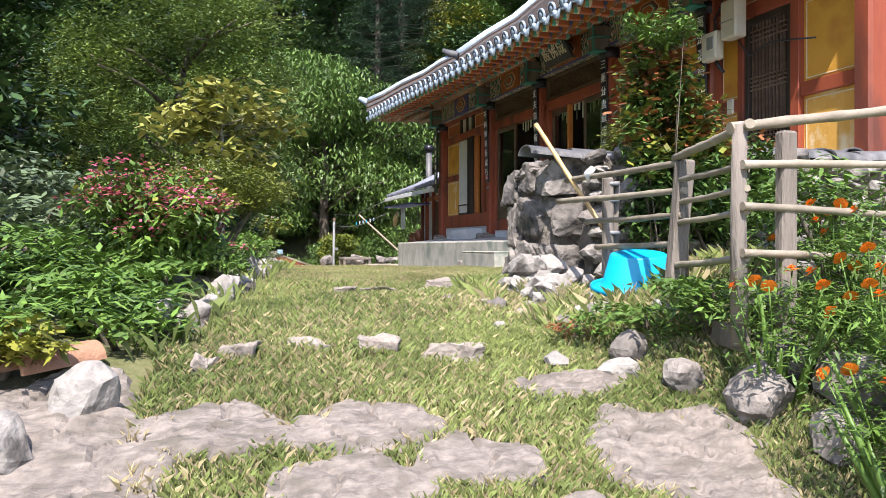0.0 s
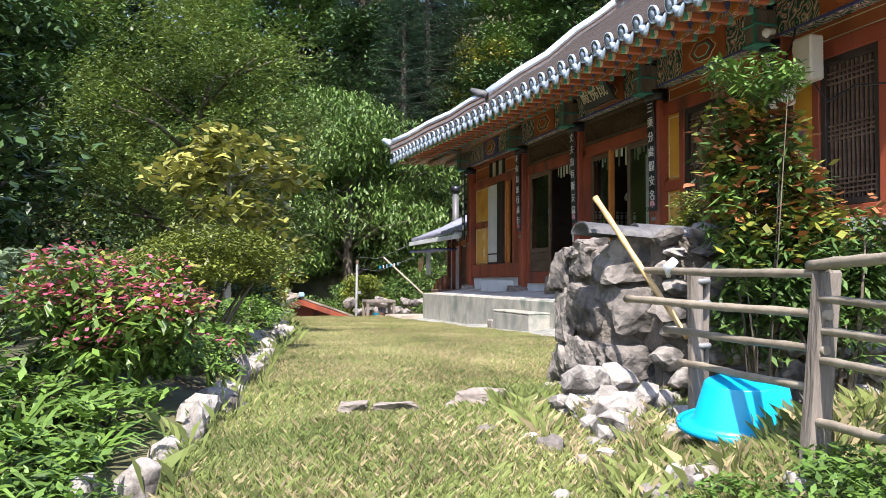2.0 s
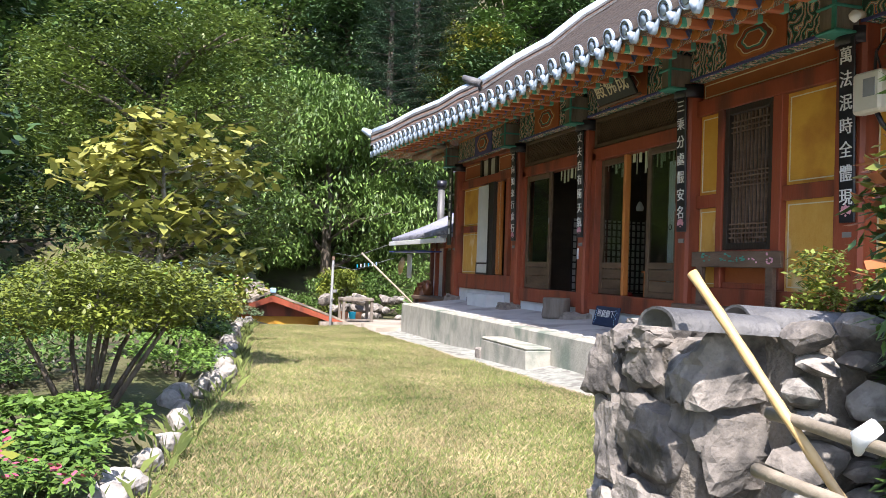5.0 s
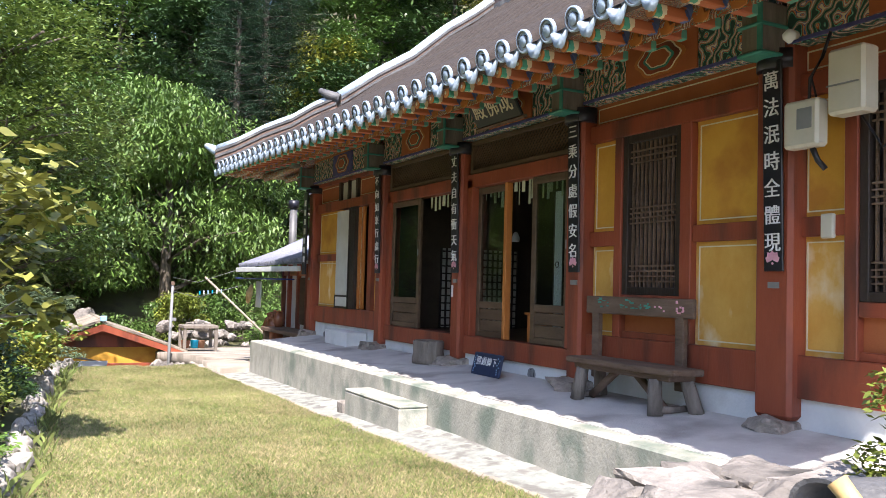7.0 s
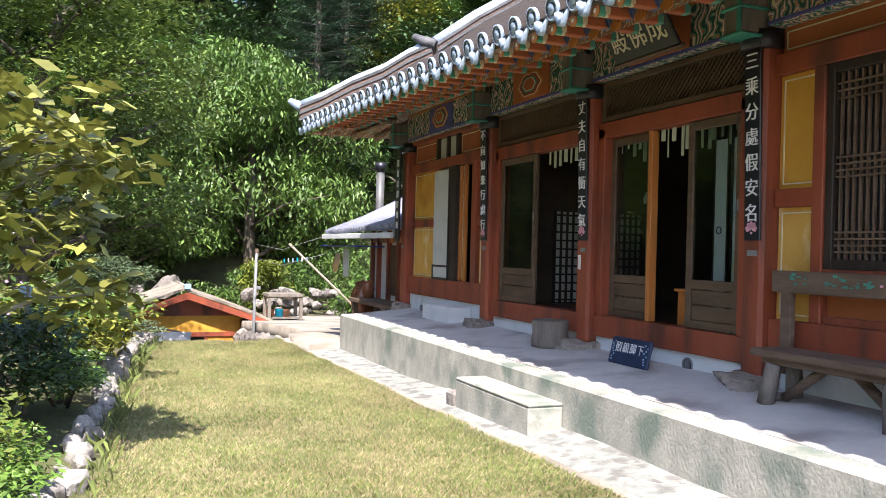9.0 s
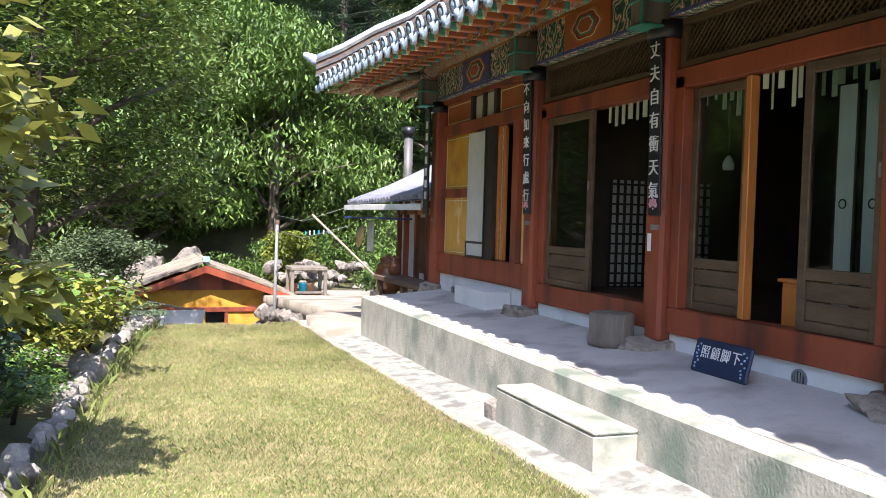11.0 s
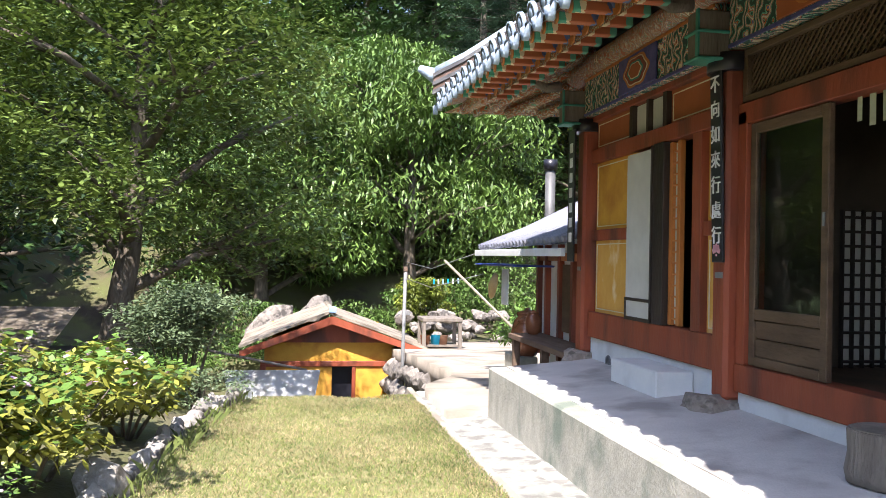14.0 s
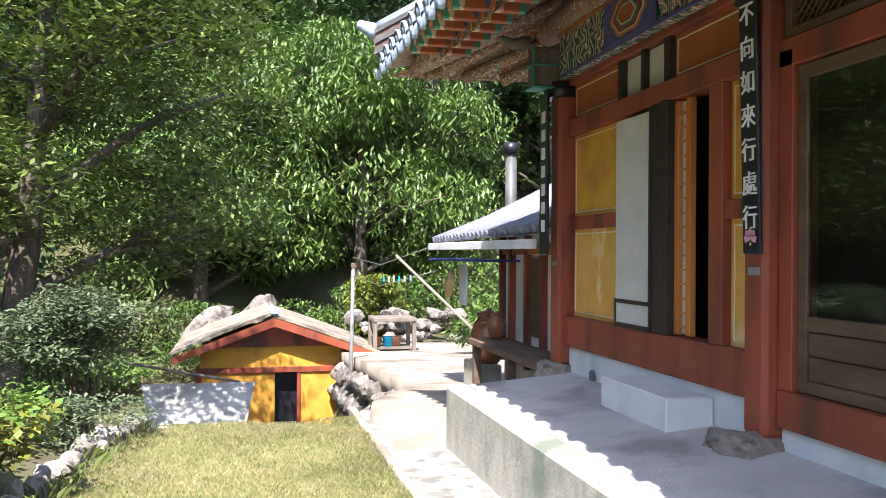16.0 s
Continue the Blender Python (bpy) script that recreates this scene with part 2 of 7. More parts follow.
F_PINK = leaf_material("pink_petal", (0.55, 0.07, 0.15), (0.70, 0.18, 0.27), transmit=0.3)
F_LILAC = leaf_material("lilac_petal", (0.62, 0.36, 0.55), (0.78, 0.55, 0.70), transmit=0.3)
F_ORANGE = leaf_material("orange_petal", (0.75, 0.16, 0.01), (0.9, 0.28, 0.02), transmit=0.25)


def glass_material():
    m = bpy.data.materials.new("window_glass")
    m.use_nodes = True
    b = m.node_tree.nodes["Principled BSDF"]
    b.inputs["Base Color"].default_value = (0.75, 0.85, 0.8, 1)
    b.inputs["Roughness"].default_value = 0.02
    b.inputs["Transmission Weight"].default_value = 1.0
    b.inputs["IOR"].default_value = 1.45
    return m


M_GLASS = glass_material()


# ---- mesh helpers ----
def finish(name, bm, mat, smooth=False):
    me = bpy.data.meshes.new(name)
    bm.to_mesh(me)
    bm.free()
    for mt in mat if isinstance(mat, (list, tuple)) else [mat]:
        me.materials.append(mt)
    if smooth:
        me.shade_smooth()
    return me


def thing(name, label, category, at=(0, 0, 0), rz=0.0, group="", kind=""):
    ob = new(name)
    ob.empty_display_size = 0.1
    ob.matrix_basis = pose(*at, 0, 0, rz)
    return tagged(ob, label, category, group, kind)


def part(name, bm, mat, parent=None, label="", smooth=False, at=None):
    data = bm if isinstance(bm, bpy.types.Mesh) else finish(name, bm, mat, smooth)
    ob = new(name, data)
    if parent:
        ob.parent = parent
    if at is not None:
        ob.matrix_basis = at
    if label:
        ob["label"] = label
    return ob


def solid(name, bm, mat, label, category, at=(0, 0, 0), rz=0.0, smooth=False, kind="", group=""):
    ob = new(name, finish(name, bm, mat, smooth))
    ob.matrix_basis = pose(*at, 0, 0, rz)
    return tagged(ob, label, category, group, kind)


def box(bm, x0, x1, y0, y1, z0, z1, bevel=0.0, mat=0, turn=None):
    r = bmesh.ops.create_cube(bm, size=1)
    vs = r["verts"]
    m = Matrix.LocRotScale(((x0 + x1) / 2, (y0 + y1) / 2, (z0 + z1) / 2), None, (abs(x1 - x0), abs(y1 - y0), abs(z1 - z0)))
    if turn:
        m = turn @ m
    bmesh.ops.transform(bm, matrix=m, verts=vs)
    fs = set(f for v in vs for f in v.link_faces)
    if bevel:
        es = list(set(e for v in vs for e in v.link_edges))
        r2 = bmesh.ops.bevel(bm, geom=es, offset=bevel, segments=1, affect="EDGES")
        fs = set(r2["faces"]) | set(f for f in fs if f.is_valid)
    for f in fs:
        if f.is_valid:
            f.material_index = mat
    return bm


def boxes(*rows, bevel=0.0):
    bm = bmesh.new()
    for r in rows:
        box(bm, *r, bevel=bevel)
    return bm


def tube(bm, points, radii, sides=10, caps=True, mat=0):
    """A round bar along a line of points."""
    pts = [Vector(p) for p in points]
    if not isinstance(radii, (list, tuple)):
        radii = [radii] * len(pts)
    rings = []
    for i, p in enumerate(pts):
        d = (pts[min(i + 1, len(pts) - 1)] - pts[max(i - 1, 0)]).normalized()
        side = d.cross(Vector((0, 0, 1)) if abs(d.z) < 0.95 else Vector((1, 0, 0))).normalized()
        up = side.cross(d)
        rings.append([bm.verts.new(p + radii[i] * (math.cos(a) * side + math.sin(a) * up)) for a in (2 * math.pi * k / sides for k in range(sides))])
    for a, b in zip(rings, rings[1:]):
        for k in range(sides):
            f = bm.faces.new((a[k], a[(k + 1) % sides], b[(k + 1) % sides], b[k]))
            f.material_index = mat
            f.smooth = True
    if caps:
        bm.faces.new(rings[0][::-1]).material_index = mat
        bm.faces.new(rings[-1]).material_index = mat
    return bm


def lathe(bm, profile, sides=20, centre=(0, 0, 0), mat=0):
    """Turn a line of (radius, height) round the upright axis."""
    c = Vector(centre)
    rings = [[bm.verts.new(c + Vector((r * math.cos(a), r * math.sin(a), z))) for a in (2 * math.pi * k / sides for k in range(sides))] for r, z in profile]
    for a, b in zip(rings, rings[1:]):
        for k in range(sides):
            f = bm.faces.new((a[k], a[(k + 1) % sides], b[(k + 1) % sides], b[k]))
            f.material_index = mat
            f.smooth = True
    bm.faces.new(rings[0][::-1]).material_index = mat
    bm.faces.new(rings[-1]).material_index = mat
    return bm


def rock_mesh(name, seed, size, mat, cuts=2, rough=0.28, facet=True, block=0.0):
    """A broken stone: a lumpy ball flattened by a few planes."""
    rng = random.Random(seed)
    bm = bmesh.new()
    bmesh.ops.create_icosphere(bm, subdivisions=cuts, radius=1)
    shift = Vector((rng.uniform(0, 90), rng.uniform(0, 90), rng.uniform(0, 90)))
    planes = [(Vector((rng.gauss(0, 1), rng.gauss(0, 1), rng.gauss(0, 1))).normalized(), rng.uniform(0.55, 0.85)) for _ in range(9)]
    for v in bm.verts:
        d = v.co.normalized()
        r = 1 + rough * noise.noise(d * 1.6 + shift) + 0.5 * rough * noise.noise(d * 4 + shift)
        for pn, pd in planes:
            c = d.dot(pn)
            if c > 0.01:
                r = min(r, pd / c * (1 + 0.04 * noise.noise(d * 6 + shift)))
        if block:
            big = max(abs(d.x), abs(d.y), abs(d.z))
            r *= 1 + block * (0.80 / big - 1)
        v.co = Vector((d.x * size[0], d.y * size[1], d.z * size[2])) * r
    return finish(name, bm, mat, not facet)


def prism(bm, outline, y0, y1):
    """A flat outline of (x, z) corners, given depth along y."""
    a = [bm.verts.new((x, y0, z)) for x, z in outline]
    b = [bm.verts.new((x, y1, z)) for x, z in outline]
    bm.faces.new(a)
    bm.faces.new(b[::-1])
    for k in range(len(a)):
        bm.faces.new((a[k], b[k], b[(k + 1) % len(a)], a[(k + 1) % len(a)]))
    bmesh.ops.recalc_face_normals(bm, faces=bm.faces[:])
    return bm


def smooth_step(a, b, x):
    t = min(1.0, max(0.0, (x - a) / (b - a)))
    return t * t * (3 - 2 * t)


def curve_at(keys, x):
    """A smooth line through a few (x, value) keys."""
    if x <= keys[0][0]:
        return keys[0][1]
    for (a, va), (b, vb) in zip(keys, keys[1:]):
        if x <= b:
            return va + (vb - va) * smooth_step(a, b, x) * 0.5 + (vb - va) * (x - a) / (b - a) * 0.5
    return keys[-1][1]


# ---- the lie of the land ----
RISE = ((-6, -1.7), (-0.6, -0.31), (1.2, 0.31), (2.90, 0.685), (3.10, 0.755), (4.9, 0.90), (8.0, 0.955), (11.0, 0.90), (14.5, 0.83), (20.0, 0.75))
BED = ((1.0, -0.58), (2.8, -0.38), (3.9, -0.05), (6.3, 0.42), (8.5, 0.75), (11.0, 1.22), (14.2, 1.42), (18.0, 1.75), (20.5, 2.15))   # the lawn's edge beside the flower bed


def land(x, y):
    """The height of the ground."""
    z = curve_at(RISE, y)
    if y > 20.0:
        fall = curve_at(((20, 0.75), (26, 0.32), (34, -0.15), (45, -0.3)), y)
        pit = smooth_step(20.0, 21.5, y) * (1 - smooth_step(36, 44, y)) * (1 - smooth_step(5.3, 5.7, x)) * smooth_step(-9, -3, x)
        z = fall + (-1.9 - fall) * pit
    edge = curve_at(BED, y)
    if x < edge and y < 21:
        z += 0.10 * smooth_step(0, 0.5, edge - x) * smooth_step(2.5, 4.5, y) - 0.10 * (edge - x - 1.0 if x < edge - 1.0 else 0.0)
    if y < 5.0 and x > 1.6:
        z += 0.35 * smooth_step(1.6, 2.6, x) * (1 - smooth_step(3.0, 4.2, y)) * smooth_step(-2, 1.0, y)
    # wooded slopes all round the back
    hill = 0.55 * max(0.0, y - 42) + 0.35 * max(0.0, -x - 9) * smooth_step(-5, 12, y) + 0.5 * max(0.0, x - 16)
    return z + hill


def turf(x, y):
    """How far the ground is lawn: 1 on the mown grass, 0 on bare earth."""
    edge = curve_at(BED, y) + 0.1 * noise.noise(Vector((x * 2, y * 2, 5)))
    return smooth_step(-0.05, 0.3, x - edge) * smooth_step(2.2, 3.4, y) * (1 - smooth_step(19.4, 20.6, y + 0.4 * noise.noise(Vector((x, y, 2)))))


def ground_sheet():
    xs = [-400, -200, -100, -60, -40, -30, -24, -19, -15, -12, -9] + [-7 + 0.3 * i for i in range(48)] + [7.6, 8.5, 10, 12, 15, 18, 24, 30, 40, 60, 100, 200, 400]
    ys = [-300, -150, -80, -40, -20, -12, -8, -5, -3] + [-2 + 0.3 * i for i in range(90)] + [25.4 + 0.8 * i for i in range(26)] + [48, 54, 62, 72, 90, 130, 220, 400]
    bm = bmesh.new()
    grid = []
    for y in ys:
        row = []
        for x in xs:
            z = land(max(-70, min(90, x)), max(-12, min(90, y)))
            z += 0.035 * noise.noise(Vector((x * 1.3, y * 1.3, 0)))
            if 3.4 < x < 5.6 and y < 20.2:
                z -= 0.10 * smooth_step(3.9, 4.3, x)
            row.append(bm.verts.new((x, y, z)))
        grid.append(row)
    for j, (a, b) in enumerate(zip(grid, grid[1:])):
        for i in range(len(xs) - 1):
            bm.faces.new((a[i], a[i + 1], b[i + 1], b[i])).smooth = True
    ob = solid("ground", bm, M_GROUND, "sloping mown lawn between earth flower beds and wooded slopes", "ground", kind="structure")
    mask = ob.data.attributes.new("turf", "FLOAT", "POINT")
    mask.data.foreach_set("value", [turf(v.co.x, v.co.y) for v in ob.data.vertices])
    return ob


ground = ground_sheet()

# ---- platform, gutter, paths ----
COLS = (5.68, 8.10, 10.50, 12.94, 15.38, 18.58)
TOP = 1.32          # the platform's top at its edge
FLOOR = 1.42        # and at the wall
WALL = 6.05         # the face of the front wall's panels


def platform():
    bm = bmesh.new()
    box(bm, 4.85, 14.0, 5.52, 18.46, 0.55, TOP, bevel=0.02)
    ob = solid("platform", bm, M_CONCRETE, "raised concrete platform with stained, cracked edge under the hall", "platform", kind="structure")
    floor = bmesh.new()
    prism(floor, ((5.04, TOP - 0.02), (5.04, TOP + 0.008), (6.08, FLOOR), (6.08, TOP - 0.02)), 5.58, 18.40)
    part("paving", floor, M_CEMENT, ob, "grey cement paving, rising slightly to the wall")
    return ob


platform()


def foot_z(y):
    """Where the drainage strip meets the platform's face."""
    return curve_at(((5.0, 0.93), (9.5, 0.93), (11.0, 0.965), (13.0, 0.91), (15.3, 0.80), (20.0, 0.76)), y)


def gutter():
    rng = random.Random(5)
    ob = thing("gutter", "pale flagstone drainage strip set in cement beside the lawn", "gutter", kind="structure")
    bed = bmesh.new()
    ys = [5.4 + 0.5 * i for i in range(31)]
    zs = [curve_at(RISE, y) - 0.055 for y in ys]
    a = [bed.verts.new((4.30, y, z + 0.02)) for y, z in zip(ys, zs)]
    b = [bed.verts.new((4.9, y, foot_z(y))) for y in ys]
    c = [bed.verts.new((4.30, y, z - 0.3)) for y, z in zip(ys, zs)]
    for i in range(len(ys) - 1):
        bed.faces.new((a[i], b[i], b[i + 1], a[i + 1]))
        bed.faces.new((c[i], a[i], a[i + 1], c[i + 1]))
    part("cement_bed", bed, M_PAVER, ob)
    y = 5.5
    while y < 20.2:
        kerb = rng.uniform(0.35, 0.6)
        z = curve_at(RISE, y) - 0.03
        part("kerb_stone", boxes((4.24, 4.32, y, y + kerb - 0.015, z - 0.15, z + 0.035), bevel=0.012), M_PATH, ob)
        x = 4.34
        while x < 4.80:
            w = rng.uniform(0.12, 0.24)
            q = rock_mesh("flagstone", rng.random(), (w * 0.62, kerb * 0.56, 0.018), M_PAVER, 3, 0.3, block=0.5)
            part("flagstone", q, None, ob, at=pose(min(x + w / 2, 4.78), y + kerb / 2, z - 0.035 + (foot_z(y + kerb / 2) - z + 0.03) * (min(x + w / 2, 4.78) - 4.30) / 0.6, 0, -math.degrees(math.atan2(foot_z(y) - z + 0.03, 0.6)), rng.uniform(-12, 12)))
            x += w
        y += kerb
    return ob


def path_slab():
    bm = bmesh.new()
    ys = [18.5 + 0.8 * i for i in range(22)]
    rows = []
    for y in ys:
        z = land(6.2, y) + 0.05
        lo = 4.40 + (5.5 - 4.40) * smooth_step(20.0, 24.0, y)
        rows.append([bm.verts.new((lo + (9.5 - lo) * k / 8, y, z + 0.015 * noise.noise(Vector((k * 0.7, y, 3))))) for k in range(9)])
    for p, q in zip(rows, rows[1:]):
        for k in range(8):
            bm.faces.new((p[k], p[k + 1], q[k + 1], q[k])).smooth = True
    r = bmesh.ops.extrude_face_region(bm, geom=bm.faces[:])
    bmesh.ops.translate(bm, vec=(0, 0, -0.4), verts=[v for v in r["geom"] if isinstance(v, bmesh.types.BMVert)])
    bmesh.ops.recalc_face_normals(bm, faces=bm.faces[:])
    return solid("concrete_path", bm, M_PATH, "pale worn concrete path sloping down behind the hall", "path", kind="structure")


gutter()
path_slab()


# ---- the hall ----
hall = thing("temple_hall", "painted timber temple hall with tiled roof and ochre panels", "temple hall")
CORNER_Y = 19.5
EAVE_X = 4.40


def eave_z(y):
    return 4.05 + 0.27 * smooth_step(9.0, 22.0, y)


def column(y):
    """A timber post with chamfered edges on a field stone."""
    h = 0.165 if y == 8.10 else 0.11
    x = 6.075 if y == 8.10 else 6.03
    part("column", boxes((x - h, x + h, y - h, y + h, 1.47, 4.2), bevel=0.03), M_RED, hall)
    part("base_stone", rock_mesh("base_stone", y, (0.26, 0.28, 0.14), M_STEP, 4, 0.26, block=0.5), None, hall, at=pose(5.94, y, 1.39))


for y in COLS:
    column(y)


def wall_bars(rows, mat, name, bevel=0.006, label=""):
    for x0, x1, y0, y1, z0, z1 in rows:
        part(name, boxes((x0, x1, y0, y1, z0, z1), bevel=bevel), mat, hall, label)


def bordered_panel(y0, y1, z0, z1, mat, name="plaster_panel", line=True, x=WALL):
    p = part(name, boxes((x + 0.02, x + 0.10, y0, y1, z0, z1)), mat, hall)
    if line:
        b = bmesh.new()
        i, w = 0.035, 0.010
        for r in ((y0 + i, y1 - i, z0 + i, z0 + i + w), (y0 + i, y1 - i, z1 - i - w, z1 - i), (y0 + i, y0 + i + w, z0 + i + w, z1 - i - w), (y1 - i - w, y1 - i, z0 + i + w, z1 - i - w)):
            box(b, x + 0.014, x + 0.021, *r)
        part("border_line", b, M_CREAM, p)
    return p


def lattice_window(y0, y1, z0, z1):
    """A dark timber window with close upright bars and three bands of cross bars."""
    w = part("lattice_window", boxes((WALL - 0.03, WALL + 0.05, y0, y0 + 0.07, z0, z1), (WALL - 0.03, WALL + 0.05, y1 - 0.07, y1, z0, z1),
                                     (WALL - 0.03, WALL + 0.05, y0 + 0.07, y1 - 0.07, z1 - 0.07, z1), (WALL - 0.03, WALL + 0.05, y0 + 0.07, y1 - 0.07, z0, z0 + 0.07), bevel=0.006), M_DARKWOOD, hall,
             "dark timber lattice window")
    # black sheet stands in for the unlit room behind the bars
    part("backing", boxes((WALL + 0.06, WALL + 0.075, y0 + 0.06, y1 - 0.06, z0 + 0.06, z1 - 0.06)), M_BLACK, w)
    n = max(6, int((y1 - y0 - 0.14) / 0.052))
    for k in range(n):
        yy = y0 + 0.07 + (k + 0.5) * (y1 - y0 - 0.14) / n
        part("upright_bar", boxes((WALL + 0.005, WALL + 0.03, yy - 0.007, yy + 0.007, z0 + 0.07, z1 - 0.07)), M_BENCHWOOD, w)
    for f in (0.04, 0.075, 0.11, 0.145, 0.44, 0.475, 0.51, 0.545, 0.86, 0.9, 0.94):
        zz = z0 + 0.07 + (z1 - z0 - 0.14) * f
        part("cross_bar", boxes((WALL - 0.004, WALL + 0.012, y0 + 0.07, y1 - 0.07, zz - 0.007, zz + 0.007)), M_BENCHWOOD, w)
    return w


def panel_bay(ya, yb):
    """A bay with a broad and a narrow ochre panel either side of a lattice window."""
    def at(a, b):
        return ya + a, ya + b
    wall_bars([(WALL - 0.06, WALL + 0.12, ya + 0.12, yb - 0.12, 1.63, 1.93)], M_RED, "sill_beam")
    wall_bars([(WALL - 0.02, WALL + 0.12, ya + 0.12, yb - 0.12, TOP + 0.01, 1.63)], M_WHITE, "plaster_base", 0.0)
    wall_bars([(WALL - 0.05, WALL + 0.12, ya + 0.12, yb - 0.12, 3.77, 3.93)], M_RED, "top_rail")
    z_lo, z_mid, z_hi = (1.93, 2.77), (2.77, 2.91), (2.91, 3.77)
    for a, b in ((0.13, 0.91), (1.90, 2.28)):
        y0, y1 = at(a, b)
        bordered_panel(y0, y1, *z_lo, M_YELLOW_WORN)
        bordered_panel(y0, y1, *z_hi, M_YELLOW)
        wall_bars([(WALL - 0.03, WALL + 0.12, y0, y1, *z_mid)], M_RED, "mid_rail")
    for a, b in ((0.91, 1.04), (1.80, 1.90)):
        y0, y1 = at(a, b)
        wall_bars([(WALL - 0.05, WALL + 0.12, y0, y1, 1.93, 3.77)], M_RED, "wall_post")
    y0, y1 = at(1.04, 1.80)
    lattice_window(y0, y1, 2.32, 3.77)
    wall_bars([(WALL - 0.04, WALL + 0.12, y0, y1, 2.22, 2.32), (WALL - 0.02, WALL + 0.12, y0, y1, 1.93, 1.99)], M_RED, "mid_rail")
    bordered_panel(y0, y1, 1.99, 2.22, M_ORANGE, line=False)
    bordered_panel(ya + 0.13, yb - 0.13, 3.93, 4.14, M_ORANGE, "header_panel")


def glass_door(y0, y1, z0, z1, x):
    d = part("sliding_door", boxes((x, x + 0.045, y0 + 0.075, y1 - 0.075, z0 + 0.34, z0 + 0.42), bevel=0.006), M_BROWN, hall, "brown timber sliding door with tall glass")
    for a, b in ((y0, y0 + 0.075), (y1 - 0.075, y1)):
        part("stile", boxes((x, x + 0.045, a, b, z0, z1), bevel=0.006), M_BROWN, d)
    for a, b in ((z0, z0 + 0.07), (z1 - 0.08, z1)):
        part("door_rail", boxes((x, x + 0.045, y0 + 0.075, y1 - 0.075, a, b), bevel=0.006), M_BROWN, d)
    for k in range(2):
        part("door_board", boxes((x + 0.012, x + 0.035, y0 + 0.075, y1 - 0.075, z0 + 0.07 + 0.135 * k, z0 + 0.20 + 0.135 * k), bevel=0.008), M_BROWN, d)
    g = part("glass", boxes((x + 0.018, x + 0.024, y0 + 0.075, y1 - 0.075, z0 + 0.42, z1 - 0.08)), M_GLASS, d, "clear glass pane")
    g.visible_shadow = False
    part("door_catch", boxes((x - 0.012, x, y0 + 0.025, y0 + 0.045, z0 + 1.0, z0 + 1.09), bevel=0.003), M_GREYMETAL, d)
    return d


def transom(ya, yb, z0, z1):
    """A fine diamond lattice over the doors."""
    t = part("transom_frame", boxes((WALL - 0.03, WALL + 0.05, ya, yb, z0, z0 + 0.05), (WALL - 0.03, WALL + 0.05, ya, yb, z1 - 0.05, z1),
                                    (WALL - 0.03, WALL + 0.05, ya, ya + 0.06, z0 + 0.05, z1 - 0.05), (WALL - 0.03, WALL + 0.05, yb - 0.06, yb, z0 + 0.05, z1 - 0.05), bevel=0.004), M_BROWN, hall)
    part("backing", boxes((WALL + 0.035, WALL + 0.045, ya + 0.05, yb - 0.05, z0 + 0.04, z1 - 0.04)), M_DARKWOOD, t)
    for s in (1, -1):
        b = bmesh.new()
        h = z1 - z0 - 0.1
        n = int((yb - ya - 0.12 + h) / 0.06)
        for k in range(n):
            c = ya + 0.06 - h + 0.06 * k
            lo, hi = max(c, ya + 0.06), min(c + h, yb - 0.06)
            if hi - lo < 0.02:
                continue
            za, zb = (z0 + 0.05 + lo - c, z0 + 0.05 + hi - c)
            if s < 0:
                za, zb = z1 + z0 - za, z1 + z0 - zb
            x = WALL + 0.012 + 0.006 * s
            q = [Vector((x, lo, za - 0.008)), Vector((x, lo, za + 0.008)), Vector((x, hi, zb + 0.008)), Vector((x, hi, zb - 0.008))]
            vs = [b.verts.new(p) for p in q] + [b.verts.new(p + Vector((0.01, 0, 0))) for p in q]
            for f in ((0, 1, 2, 3), (7, 6, 5, 4), (0, 4, 5, 1), (1, 5, 6, 2), (2, 6, 7, 3), (3, 7, 4, 0)):
                b.faces.new([vs[i] for i in f])
        tagged(part("diamond_lattice", b, M_BROWN, t), kind="stuff")


def door_bay(ya, yb, doors):
    wall_bars([(WALL - 0.06, WALL + 0.12, ya + 0.12, yb - 0.12, 1.55, 1.76)], M_RED, "sill_beam")
    wall_bars([(WALL - 0.02, WALL + 0.12, ya + 0.12, yb - 0.12, TOP + 0.01, 1.55)], M_WHITE, "plaster_base", 0.0)
    wall_bars([(WALL - 0.05, WALL + 0.12, ya + 0.12, ya + 0.24, 1.76, 3.66), (WALL - 0.05, WALL + 0.12, yb - 0.24, yb - 0.12, 1.76, 3.66)], M_RED, "door_jamb")
    wall_bars([(WALL - 0.05, WALL + 0.12, ya + 0.12, yb - 0.12, 3.56, 3.72)], M_RED, "door_head")
    transom(ya + 0.14, yb - 0.14, 3.73, 4.13)
    for y0, y1, x in doors:
        glass_door(y0, y1, 1.765, 3.555, x)


panel_bay(5.68, 8.10)
panel_bay(8.10, 10.50)
door_bay(10.50, 12.94, [(10.74, 11.42, WALL - 0.02), (12.02, 12.70, WALL + 0.04)])
wall_bars([(WALL - 0.02, WALL + 0.06, 11.94, 12.0, 1.765, 3.555)], M_ORANGEWOOD, "door_edge")
door_bay(12.94, 15.38, [(14.20, 15.13, WALL - 0.02)])


